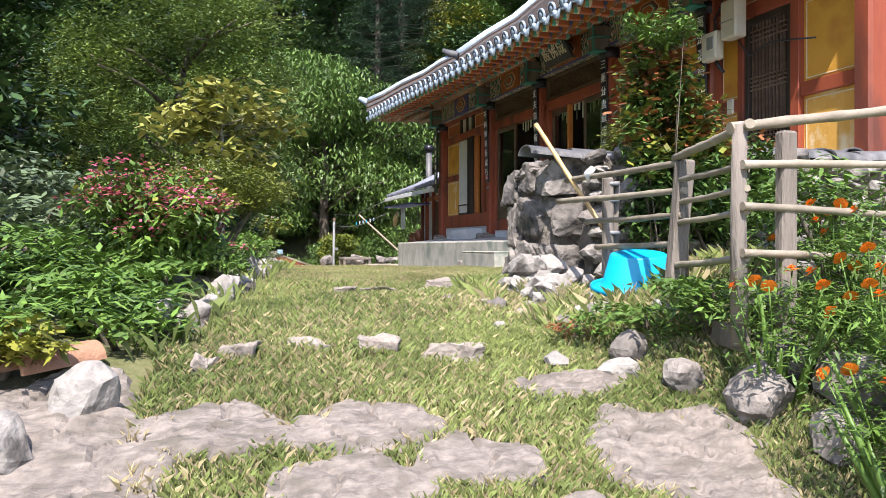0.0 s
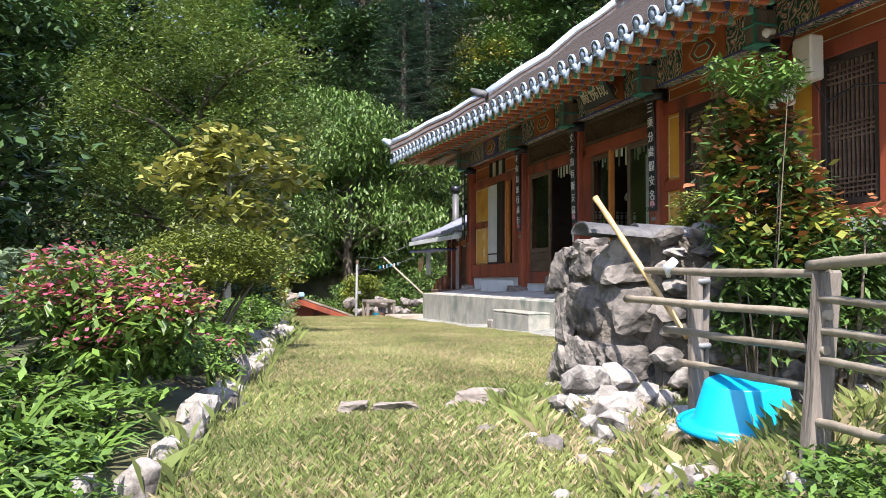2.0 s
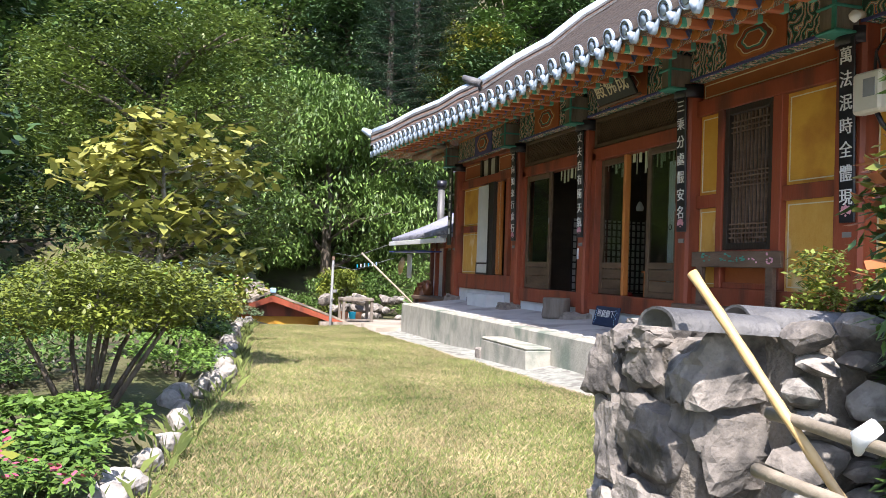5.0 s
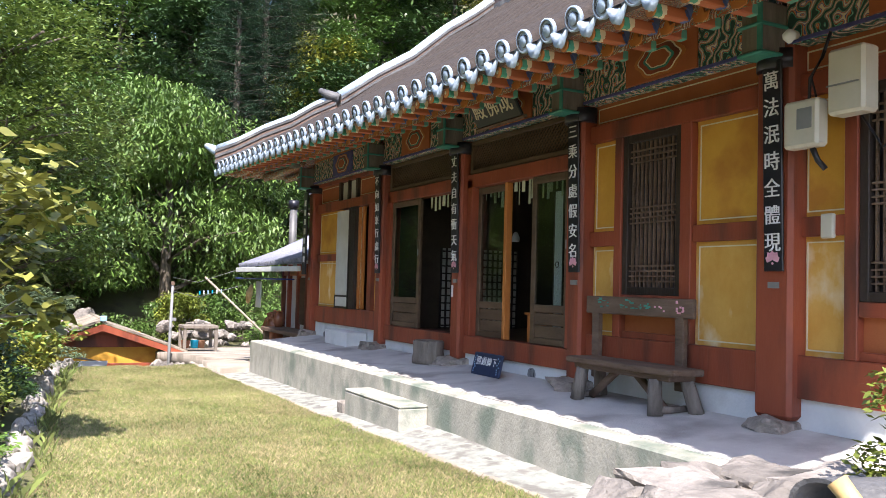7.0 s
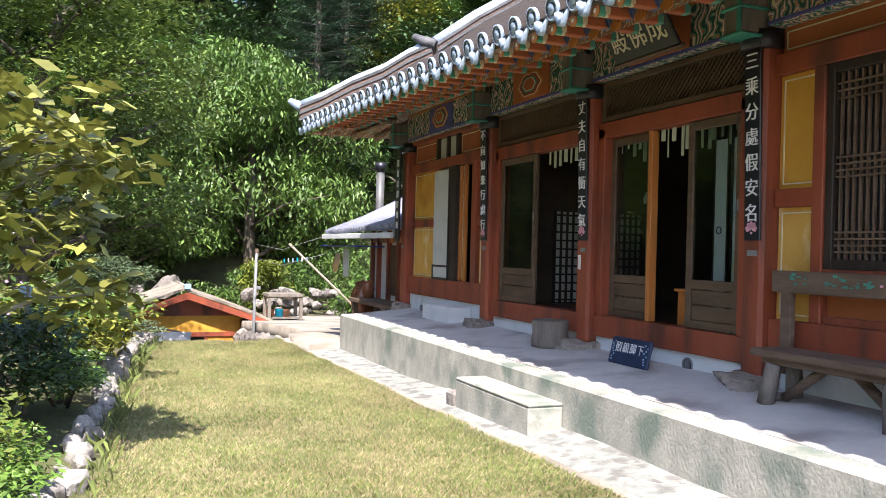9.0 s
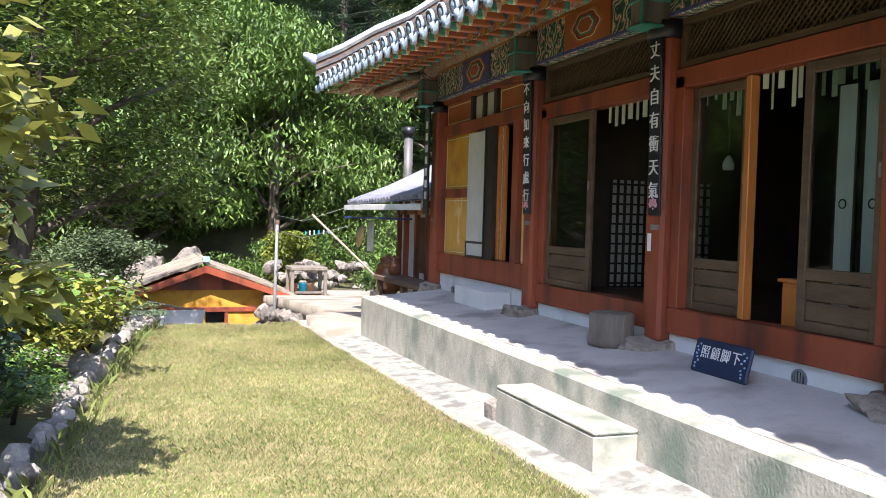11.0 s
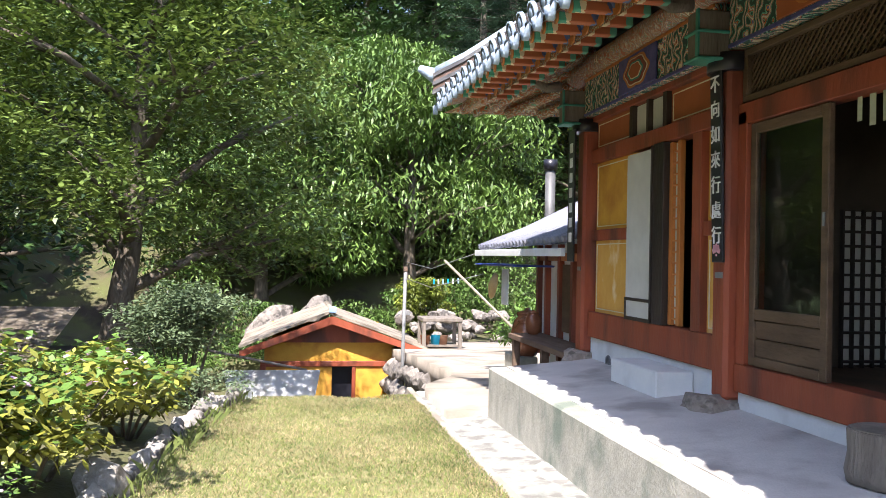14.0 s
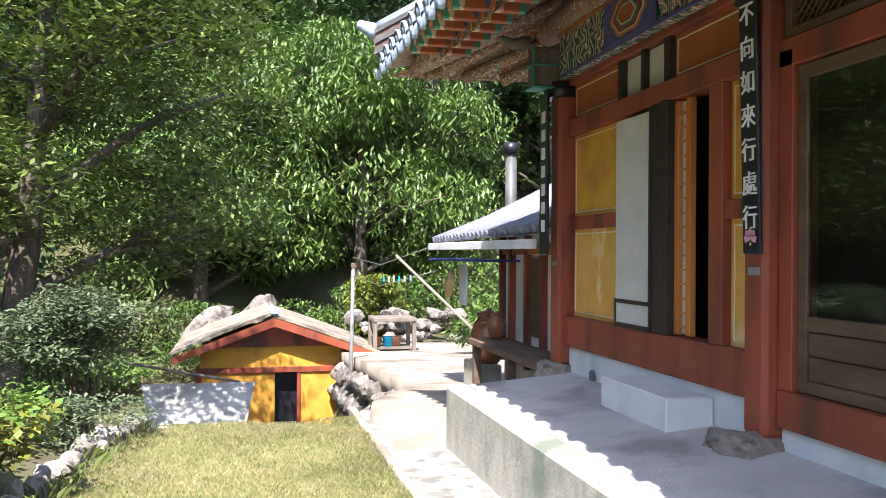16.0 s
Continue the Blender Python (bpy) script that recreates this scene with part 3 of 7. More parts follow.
def end_bay():
    ya, yb = 15.38, 18.58
    wall_bars([(WALL - 0.06, WALL + 0.12, ya + 0.12, yb - 0.12, 1.66, 1.94)], M_RED, "sill_beam")
    wall_bars([(WALL - 0.02, WALL + 0.12, ya + 0.12, yb - 0.12, TOP + 0.01, 1.66)], M_WHITE, "plaster_base", 0.0)
    wall_bars([(WALL - 0.05, WALL + 0.12, ya + 0.12, yb - 0.12, 3.61, 3.76), (WALL - 0.05, WALL + 0.12, ya + 0.12, yb - 0.12, 4.08, 4.14)], M_RED, "top_rail")
    for y0, y1 in ((17.32, 18.44), (15.50, 15.84)):
        bordered_panel(y0, y1, 1.94, 2.74, M_YELLOW_WORN)
        bordered_panel(y0, y1, 2.86, 3.61, M_YELLOW)
        wall_bars([(WALL - 0.03, WALL + 0.12, y0, y1, 2.74, 2.86)], M_RED, "mid_rail")
    wall_bars([(WALL - 0.05, WALL + 0.12, 15.84, 16.00, 1.94, 3.61)], M_RED, "wall_post")
    wall_bars([(WALL - 0.07, WALL + 0.06, 16.52, 16.74, 1.94, 3.61)], M_DARKWOOD, "door_jamb")
    p = part("paper_screen", boxes((WALL - 0.075, WALL - 0.05, 16.76, 17.34, 1.97, 3.57)), M_PAPER, hall, "white paper sliding screen with dark lower frame")
    part("screen_frame", boxes((WALL - 0.085, WALL - 0.045, 16.75, 17.35, 2.13, 2.16), (WALL - 0.085, WALL - 0.045, 16.75, 17.35, 1.94, 1.975), (WALL - 0.085, WALL - 0.045, 16.74, 16.765, 1.975, 3.6),
                               (WALL - 0.085, WALL - 0.045, 17.325, 17.35, 1.975, 2.13)), M_DARKWOOD, p)
    d = part("inner_door", boxes((WALL - 0.01, WALL + 0.04, 16.30, 16.36, 1.95, 3.6), (WALL - 0.01, WALL + 0.04, 16.46, 16.52, 1.95, 3.6), bevel=0.005), M_ORANGEWOOD, hall, "orange varnished lattice door slid half open")
    for k in range(16):
        part("rung", boxes((WALL, WALL + 0.025, 16.36, 16.46, 2.0 + 0.1 * k, 2.015 + 0.1 * k)), M_ORANGEWOOD, d)
    part("door_paper", boxes((WALL + 0.026, WALL + 0.03, 16.36, 16.46, 1.96, 3.59)), M_PAPER, d)
    bordered_panel(17.42, 18.44, 3.76, 4.08, M_ORANGE, "header_panel")
    bordered_panel(15.50, 16.56, 3.76, 4.08, M_ORANGE, "header_panel")
    w = part("top_window", boxes((WALL + 0.035, WALL + 0.08, 16.56, 17.42, 3.76, 4.08)), M_DARKWOOD, hall)
    for y0, y1 in ((16.56, 16.64), (16.96, 17.01), (17.34, 17.42)):
        part("window_post", boxes((WALL - 0.03, WALL + 0.034, y0, y1, 3.76, 4.08)), M_DARKWOOD, w)
    for y0, y1 in ((16.64, 16.96), (17.01, 17.34)):
        part("pane", boxes((WALL + 0.02, WALL + 0.03, y0, y1, 3.77, 4.07)), M_PAPER, w)


end_bay()


# the painted beam under the eaves
def scroll_paint(name, ground_colour, seed, size=4.0):
    """Curling bands of green, red and blue on a dark ground, as on painted temple beams."""
    m = bpy.data.materials.new(name)
    m.use_nodes = True
    n, l = m.node_tree.nodes, m.node_tree.links
    co = n.new("ShaderNodeTexCoord")
    mp = n.new("ShaderNodeMapping")
    mp.inputs["Location"].default_value = (seed, seed * 1.7, seed * 0.6)
    l.new(co.outputs["Object"], mp.inputs["Vector"])
    wob = n.new("ShaderNodeTexNoise")
    wob.inputs["Scale"].default_value = 4.5
    l.new(mp.outputs["Vector"], wob.inputs["Vector"])
    wave = n.new("ShaderNodeTexWave")
    wave.wave_type, wave.rings_direction = "RINGS", "SPHERICAL"
    wave.inputs["Scale"].default_value = size
    wave.inputs["Distortion"].default_value = 16
    wave.inputs["Detail"].default_value = 1.0
    wave.inputs["Detail Scale"].default_value = 1.6
    l.new(mp.outputs["Vector"], wave.inputs["Vector"])
    ramp = n.new("ShaderNodeValToRGB")
    ramp.color_ramp.interpolation = "CONSTANT"
    e = ramp.color_ramp.elements
    e[0].color = (*ground_colour, 1)
    e[1].position, e[1].color = 0.26, (0.08, 0.38, 0.27, 1)
    for p, c in ((0.40, (0.42, 0.62, 0.46, 1)), (0.48, (0.02, 0.06, 0.06, 1)), (0.60, (0.58, 0.14, 0.05, 1)), (0.74, (0.70, 0.40, 0.18, 1)), (0.84, (0.09, 0.12, 0.36, 1)), (0.94, (0.75, 0.68, 0.5, 1))):
        q = e.new(p)
        q.color = c
    l.new(wave.outputs["Fac"], ramp.inputs["Fac"])
    b = n["Principled BSDF"]
    b.inputs["Roughness"].default_value = 0.65
    l.new(ramp.outputs["Color"], b.inputs["Base Color"])
    return m


M_SCROLL = scroll_paint("painted_scroll_beam", (0.02, 0.07, 0.06), 3.0)
M_SCROLL_RED = scroll_paint("painted_scroll_eave", (0.42, 0.12, 0.05), 8.0, 7.0)


def banded_paint():
    """Rafter paint: rings of green, cream, orange and blue near the end of the rafter, red-brown behind."""
    m = bpy.data.materials.new("banded_rafter_paint")
    m.use_nodes = True
    n, l = m.node_tree.nodes, m.node_tree.links
    co = n.new("ShaderNodeTexCoord")
    xyz = n.new("ShaderNodeSeparateXYZ")
    l.new(co.outputs["Object"], xyz.inputs["Vector"])
    rub = n.new("ShaderNodeTexNoise")
    rub.inputs["Scale"].default_value = 22
    l.new(co.outputs["Object"], rub.inputs["Vector"])
    wob = n.new("ShaderNodeMath")
    wob.operation = "MULTIPLY_ADD"
    wob.inputs[1].default_value = 0.10
    l.new(rub.outputs["Fac"], wob.inputs[0])
    l.new(xyz.outputs["X"], wob.inputs[2])
    pos = n.new("ShaderNodeMapRange")
    pos.inputs["From Min"].default_value, pos.inputs["From Max"].default_value = 4.45, 5.95
    l.new(wob.outputs[0], pos.inputs["Value"])
    ramp = n.new("ShaderNodeValToRGB")
    ramp.color_ramp.interpolation = "CONSTANT"
    e = ramp.color_ramp.elements
    e[0].color = (0.08, 0.36, 0.25, 1)
    e[1].position, e[1].color = 0.07, (0.72, 0.62, 0.42, 1)
    for q, c in ((0.10, (0.44, 0.13, 0.05)), (0.20, (0.10, 0.14, 0.34)), (0.25, (0.60, 0.48, 0.33)), (0.28, (0.40, 0.11, 0.045)), (0.36, (0.09, 0.30, 0.22)), (0.44, (0.56, 0.31, 0.14)), (0.50, (0.28, 0.08, 0.04)), (0.68, (0.12, 0.28, 0.21)), (0.74, (0.28, 0.08, 0.04))):
        k = e.new(q)
        k.color = (*c, 1)
    l.new(pos.outputs["Result"], ramp.inputs["Fac"])
    b = n["Principled BSDF"]
    b.inputs["Roughness"].default_value = 0.65
    l.new(ramp.outputs["Color"], b.inputs["Base Color"])
    return m


M_BANDED = banded_paint()


def medallion(y, z, kind):
    """A lobed medallion on the painted beam between two columns."""
    field = part("medallion_field", boxes((5.895, 5.915, y - 0.44, y + 0.44, z - 0.175, z + 0.175), bevel=0.004), M_BLUEPAINT if kind == 0 else M_ORANGE, hall, "painted medallion field")
    for r, mat, x in ((1.0, M_ORANGEWOOD, 0.0), (0.86, M_CREAM, 0.003), (0.80, M_RED, 0.006), (0.6, M_TEAL, 0.009), (0.5, M_CREAM, 0.012), (0.44, M_ORANGE, 0.015)):
        b = bmesh.new()
        vs = []
        for k in range(32):
            a = 2 * math.pi * k / 32
            rr = r * (1 + 0.07 * math.cos(6 * a))
            vs.append(b.verts.new((5.892 - x, y + 0.30 * rr * math.cos(a), z + 0.155 * rr * math.sin(a))))
        f = b.faces.new(vs)
        r2 = bmesh.ops.extrude_face_region(b, geom=[f])
        bmesh.ops.translate(b, vec=(0.004, 0, 0), verts=[v for v in r2["geom"] if isinstance(v, bmesh.types.BMVert)])
        bmesh.ops.recalc_face_normals(b, faces=b.faces[:])
        part("medallion_ring", b, mat, field)


for a, b in zip(COLS, COLS[1:]):
    part("painted_beam", boxes((5.92, 6.12, a + 0.1, b - 0.1, 4.14, 4.56), bevel=0.01), M_SCROLL, hall, "beam painted with green and red scrolls")
    part("beam_edge", boxes((5.905, 5.925, a + 0.12, b - 0.12, 4.145, 4.17)), M_BLUEPAINT, hall)
    part("beam_edge", boxes((5.905, 5.925, a + 0.12, b - 0.12, 4.53, 4.555)), M_ORANGEWOOD, hall)
    medallion((a + b) / 2, 4.35, 0 if a > 15 else 1)
part("eave_purlin", tube(bmesh.new(), [(5.96, 5.7, 4.68), (5.96, 18.9, 4.68)], 0.13, 12), M_SCROLL_RED, hall)


def bracket(y):
    """The carved and painted bracket on top of a column."""
    b = part("bracket", boxes((5.68, 5.95, y - 0.10, y + 0.10, 4.08, 4.44), bevel=0.015), M_GREYWOOD, hall, "grey timber bracket block with green painted edges")
    part("bracket_face", boxes((5.665, 5.68, y - 0.105, y - 0.065, 4.08, 4.44)), M_TEAL, b)
    part("bracket_cap", boxes((5.66, 5.96, y - 0.12, y + 0.12, 4.26, 4.285), bevel=0.008), M_TEAL, b)
    part("bracket_foot", boxes((5.66, 5.96, y - 0.12, y + 0.12, 4.055, 4.08), bevel=0.008), M_TEAL, b)
    arm = bmesh.new()
    tube(arm, [(5.66, y, 4.50), (5.50, y, 4.47), (5.36, y, 4.52), (5.30, y, 4.60)], [0.06, 0.055, 0.04, 0.02], 8)
    part("bracket_arm", arm, M_GREYWOOD, b)
    part("column_band", tube(bmesh.new(), [(5.98, y, 3.98), (5.98, y, 4.12)], 0.165, 16), M_BLACK, hall)


for y in COLS:
    bracket(y)

# rafters and the eaves' edge
RAFTER = finish("rafter", tube(bmesh.new(), [(6.05, 0, 0.94), (5.35, 0, 0.51), (4.72, 0, 0.17)], [0.055, 0.055, 0.05], 10), M_BANDED, False)
FLYER = finish("flying_rafter", boxes((4.46, 5.0, -0.035, 0.035, 0.0, 0.07), bevel=0.008), M_BANDED)


def rosette():
    """A painted flower on a rafter's end."""
    b = bmesh.new()
    lathe(b, [(0.046, 0.0), (0.046, 0.012), (0.04, 0.014), (0.017, 0.016), (0.001, 0.02)], 12)
    for f in b.faces:
        f.material_index = 1 if f.calc_center_median().length < 0.03 else 0
    bmesh.ops.rotate(b, matrix=Matrix.Rotation(radians(-90), 3, "Y"), verts=b.verts[:])
    return finish("rafter_end", b, [M_ORANGEWOOD, M_CREAM])


ROSETTE = rosette()
yy = 5.65
while yy < 18.3:
    z = eave_z(yy)
    part("rafter", RAFTER, None, hall, at=pose(0, yy, z - 0.13))
    part("flying_rafter", FLYER, None, hall, at=pose(0, yy, z - 0.01))
    part("rafter_end", ROSETTE, None, hall, at=pose(4.455, yy, z + 0.022))
    yy += 0.30


def petal_motif(y, z):
    """A painted leaf ornament on the eave board."""
    b = bmesh.new()
    for ang, ln in ((90, 0.11), (40, 0.09), (140, 0.09)):
        a = radians(ang)
        u, v = Vector((0, math.cos(a), math.sin(a))), Vector((0, -math.sin(a), math.cos(a)))
        c = Vector((0, 0, 0))
        pts = [c, c + u * ln * 0.5 + v * ln * 0.28, c + u * ln, c + u * ln * 0.5 - v * ln * 0.28]
        top = [b.verts.new(p + Vector((-0.012, 0, 0))) for p in pts]
        low = [b.verts.new(p) for p in pts]
        b.faces.new(top)
        for k in range(4):
            b.faces.new((top[k], low[k], low[(k + 1) % 4], top[(k + 1) % 4]))
    return finish("petal_motif", b, M_ORANGEWOOD)


PETAL = petal_motif(0, 0)


def ribbon(name, rows, mat, label="", parent=None):
    """A sheet through rows of points."""
    b = bmesh.new()
    vs = [[b.verts.new(p) for p in r] for r in rows]
    for p, q in zip(vs, vs[1:]):
        for k in range(len(p) - 1):
            b.faces.new((p[k], p[k + 1], q[k + 1], q[k])).smooth = True
    return part(name, b, mat, parent or hall, label)


EY = [5.5 + 0.365 * i for i in range(38)] + [CORNER_Y]
ribbon("eave_board", [[(4.43, y, eave_z(y) + 0.055), (4.42, y, eave_z(y) + 0.11)] for y in EY], M_BENCHWOOD, "painted board along the eaves")
ribbon("rafter_boarding", [[(4.45, y, eave_z(y) + 0.07), (5.0, y, eave_z(y) + 0.20), (6.1, min(y, 18.9), eave_z(min(y, 18.9)) + 0.88)] for y in EY], M_SCROLL_RED, "painted boarding over the rafters")
ribbon("eave_frieze", [[(4.73, y, eave_z(y) - 0.05), (4.75, y, eave_z(y) + 0.10)] for y in EY if y < 18.4], M_SCROLL_RED, "painted frieze between the two rows of rafters")
yy = 5.65
while yy < 18.4:
    part("petal_motif", PETAL, None, hall, at=pose(4.72, yy + 0.15, eave_z(yy + 0.15) - 0.05))
    yy += 0.30


# ---- roof ----
GABLE_Y, RIDGE_X = 17.8, 9.3
PROFILE = ((4.40, 0.0), (5.2, 0.48), (6.1, 1.03), (7.2, 1.80), (8.4, 2.70), (9.3, 3.42))


def roof_z(x, y):
    rise = curve_at(PROFILE, x) if x <= RIDGE_X else curve_at(PROFILE, 2 * RIDGE_X - x)
    return eave_z(y) + 0.12 + rise


def slope_points(y, n=9):
    """Points up the front slope, as far as the hip or the ridge."""
    end = RIDGE_X if y <= GABLE_Y else EAVE_X + (CORNER_Y - y) * 1.0
    end = max(end, EAVE_X + 0.12)
    return [(x, y, roof_z(x, y)) for x in (EAVE_X + (end - EAVE_X) * k / n for k in range(n + 1))]


ribbon("roof_bed", [slope_points(y) for y in [5.5 + 0.355 * i for i in range(35)] + [GABLE_Y]], M_ROOF, "grey tiled front slope of the roof")
ribbon("roof_bed", [slope_points(y) for y in (GABLE_Y + 0.001, 18.2, 18.6, 19.0, 19.3, CORNER_Y)], M_ROOF)
ribbon("roof_back", [[(2 * RIDGE_X - x, y, z) for x, y, z in slope_points(y)] for y in [5.5 + 0.70 * i for i in range(18)] + [GABLE_Y]], M_ROOF)
ribbon("hip_slope", [[(EAVE_X + s * 1.0, CORNER_Y - s, roof_z(EAVE_X + s, CORNER_Y - s)) for s in (0.05, 0.6, 1.2, 1.7)],
                     [(9.3, CORNER_Y - s, roof_z(EAVE_X + s, CORNER_Y - s) - 0.05) for s in (0.05, 0.6, 1.2, 1.7)],
                     [(14.2 - s, CORNER_Y - s, roof_z(EAVE_X + s, CORNER_Y - s)) for s in (0.05, 0.6, 1.2, 1.7)]], M_TILE)
ribbon("gable_wall", [[(x, GABLE_Y - 0.05, 5.3), (x, GABLE_Y - 0.05, roof_z(x, GABLE_Y) - 0.05)] for x in (6.1, 7.2, 8.4, 9.3, 10.2, 11.4, 12.5)], M_RED)
ribbon("side_boarding", [[(4.45, 19.4, eave_z(19.4) - 0.02), (6.05, 18.7, 4.9)], [(9.3, 19.4, 4.35), (9.3, 18.7, 4.9)], [(14.1, 19.4, 4.4), (12.5, 18.7, 4.9)]], M_SCROLL_RED)
for k in range(22):      # the round rafters fan out round the corner
    f = k / 21
    out = Vector((4.62 + 0.0 * f, 18.35 + 0.95 * min(1, f * 1.6), 0)) if f < 0.55 else Vector((4.62 + (f - 0.55) * 8.5, 19.3, 0))
    inn = Vector((5.98, 18.35, 0)) if f < 0.3 else Vector((6.0 + max(0, f - 0.55) * 8.0, 18.62, 0))
    part("rafter", tube(bmesh.new(), [(inn.x, inn.y, 4.86), (out.x, out.y, 4.27)], 0.06, 8), M_SCROLL_RED, hall)

HALF = [(math.cos(a), math.sin(a)) for a in (math.pi * k / 6 for k in range(7))]


def tile_row(y):
    b = bmesh.new()
    pts = slope_points(y, 8)
    rings = [[b.verts.new((x - 0.03 * s, yy0 + 0.075 * c, z + 0.075 * s)) for c, s in HALF] for x, yy0, z in pts]
    for p, q in zip(rings, rings[1:]):
        for k in range(6):
            b.faces.new((p[k], p[k + 1], q[k + 1], q[k])).smooth = True
    return b


def tile_disc():
    """The round, rimmed end of a tile row, with a raised boss."""
    b = bmesh.new()
    lathe(b, [(0.088, 0.0), (0.09, 0.03), (0.074, 0.034), (0.070, 0.020), (0.050, 0.020), (0.044, 0.032), (0.001, 0.034)], 16)
    for f in b.faces:
        q = f.calc_center_median()
        f.material_index = 1 if 0.046 < math.hypot(q.x, q.y) < 0.0725 and q.z > 0.02 else 0
    bmesh.ops.rotate(b, matrix=Matrix.Rotation(radians(-90), 3, "Y"), verts=b.verts[:])
    return finish("tile_end", b, [M_TILE_WHITE, M_TILE])


def tile_lip():
    """The hanging crescent of the hollow tile between two rows."""
    b = bmesh.new()
    n = 8
    top = [(-0.085 + 0.17 * k / n, -0.035 * math.sin(math.pi * k / n)) for k in range(n + 1)]
    low = [(-0.075 + 0.15 * k / n, -0.02 - 0.115 * math.sin(math.pi * k / n)) for k in range(n + 1)]
    vt = [b.verts.new((0, y, z)) for y, z in top]
    vl = [b.verts.new((-0.03, y, z)) for y, z in low]
    vb = [b.verts.new((0.02, y, z)) for y, z in low]
    vi = [b.verts.new((0.35, y, z + 0.16)) for y, z in top]
    for k in range(n):
        b.faces.new((vt[k], vl[k], vl[k + 1], vt[k + 1]))
        b.faces.new((vl[k], vb[k], vb[k + 1], vl[k + 1]))
        b.faces.new((vi[k], vt[k], vt[k + 1], vi[k + 1]))
    return finish("tile_lip", b, M_TILE_WHITE, True)


DISC, LIP = tile_disc(), tile_lip()
yy = 5.65
while yy < 19.45:
    z = roof_z(EAVE_X, yy)
    part("roll_tile", tile_row(yy), M_ROOF, hall)
    part("tile_end", DISC, None, hall, at=pose(EAVE_X + 0.01, yy, z + 0.035, 0, -12))
    part("tile_lip", LIP, None, hall, at=pose(EAVE_X - 0.01, yy + 0.1565, z + 0.0))
    yy += 0.313


def ridge(points, height, width, label):
    """A ridge of stacked tiles with pale joints and a round cap."""
    r = None
    layers = 5
    for k in range(layers):
        b = bmesh.new()
        w = width * (1.0 if k % 2 == 0 else 0.86)
        z0, z1 = height * k / layers, height * (k + 1) / layers - 0.004
        rings = []
        for i, p in enumerate(points):
            p = Vector(p)
            d = Vector(points[min(i + 1, len(points) - 1)]) - Vector(points[max(i - 1, 0)])
            s = Vector((d.y, -d.x, 0)).normalized() * w / 2
            rings.append([b.verts.new(p + s + Vector((0, 0, z0))), b.verts.new(p + s + Vector((0, 0, z1))), b.verts.new(p - s + Vector((0, 0, z1))), b.verts.new(p - s + Vector((0, 0, z0)))])
        for p, q in zip(rings, rings[1:]):
            for m in range(4):
                b.faces.new((p[m], p[(m + 1) % 4], q[(m + 1) % 4], q[m]))
        b.faces.new(rings[0])
        b.faces.new(rings[-1][::-1])
        bmesh.ops.recalc_face_normals(b, faces=b.faces[:])
        ob = part("ridge_course" if r else "roof_ridge", b, M_TILE_BROWN if k % 2 else M_TILE, r or hall, "" if r else label)
        r = r or ob
    part("ridge_cap", tube(bmesh.new(), [Vector(p) + Vector((0, 0, height + 0.02)) for p in points], width * 0.36, 10), M_TILE_WHITE, r)
    return r


hip = [(EAVE_X + s, CORNER_Y - s, roof_z(EAVE_X + s, CORNER_Y - s) - 0.02 + 0.10 * (1 - s / 1.7) ** 2) for s in (0.0, 0.3, 0.7, 1.1, 1.4, 1.7)]
ridge(hip, 0.26, 0.24, "hip ridge of layered tiles with pale cap")
ridge([(x, GABLE_Y, roof_z(x, GABLE_Y) - 0.02) for x in (6.1, 6.8, 7.5, 8.2, 8.8, 9.3)], 0.26, 0.26, "gable ridge of layered tiles with pale cap")
ridge([(RIDGE_X, y, roof_z(RIDGE_X, y) - 0.05) for y in (5.5, 8, 11, 14, GABLE_Y)], 0.5, 0.3, "main roof ridge with pale cap")
for p in (hip[0], (6.0, GABLE_Y, roof_z(6.1, GABLE_Y) + 0.0)):
    b = bmesh.new()
    tube(b, [Vector(p) + Vector((0.1, -0.05, 0.2)), Vector(p) + Vector((-0.05, 0.05, 0.26)), Vector(p) + Vector((-0.20, 0.18, 0.36))], [0.10, 0.09, 0.05], 8)
    part("ridge_end_tile", b, M_TILE_WHITE if p is hip[0] else M_TILE, hall)

# rooms behind the doors, with floor, back wall and ceiling; walls and ceiling darkened in colour
part("room_floor", boxes((6.17, 10.0, 5.6, 18.55, 1.60, 1.70)), M_BROWN, hall)
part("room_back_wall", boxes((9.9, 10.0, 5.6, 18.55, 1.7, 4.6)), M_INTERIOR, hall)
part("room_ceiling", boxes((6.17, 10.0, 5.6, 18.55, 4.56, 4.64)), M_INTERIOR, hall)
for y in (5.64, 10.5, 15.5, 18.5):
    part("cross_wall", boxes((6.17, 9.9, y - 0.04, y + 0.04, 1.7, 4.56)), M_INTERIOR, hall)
part("end_wall", boxes((6.05, 12.4, 18.56, 18.66, TOP, 4.8)), M_WHITE, hall)

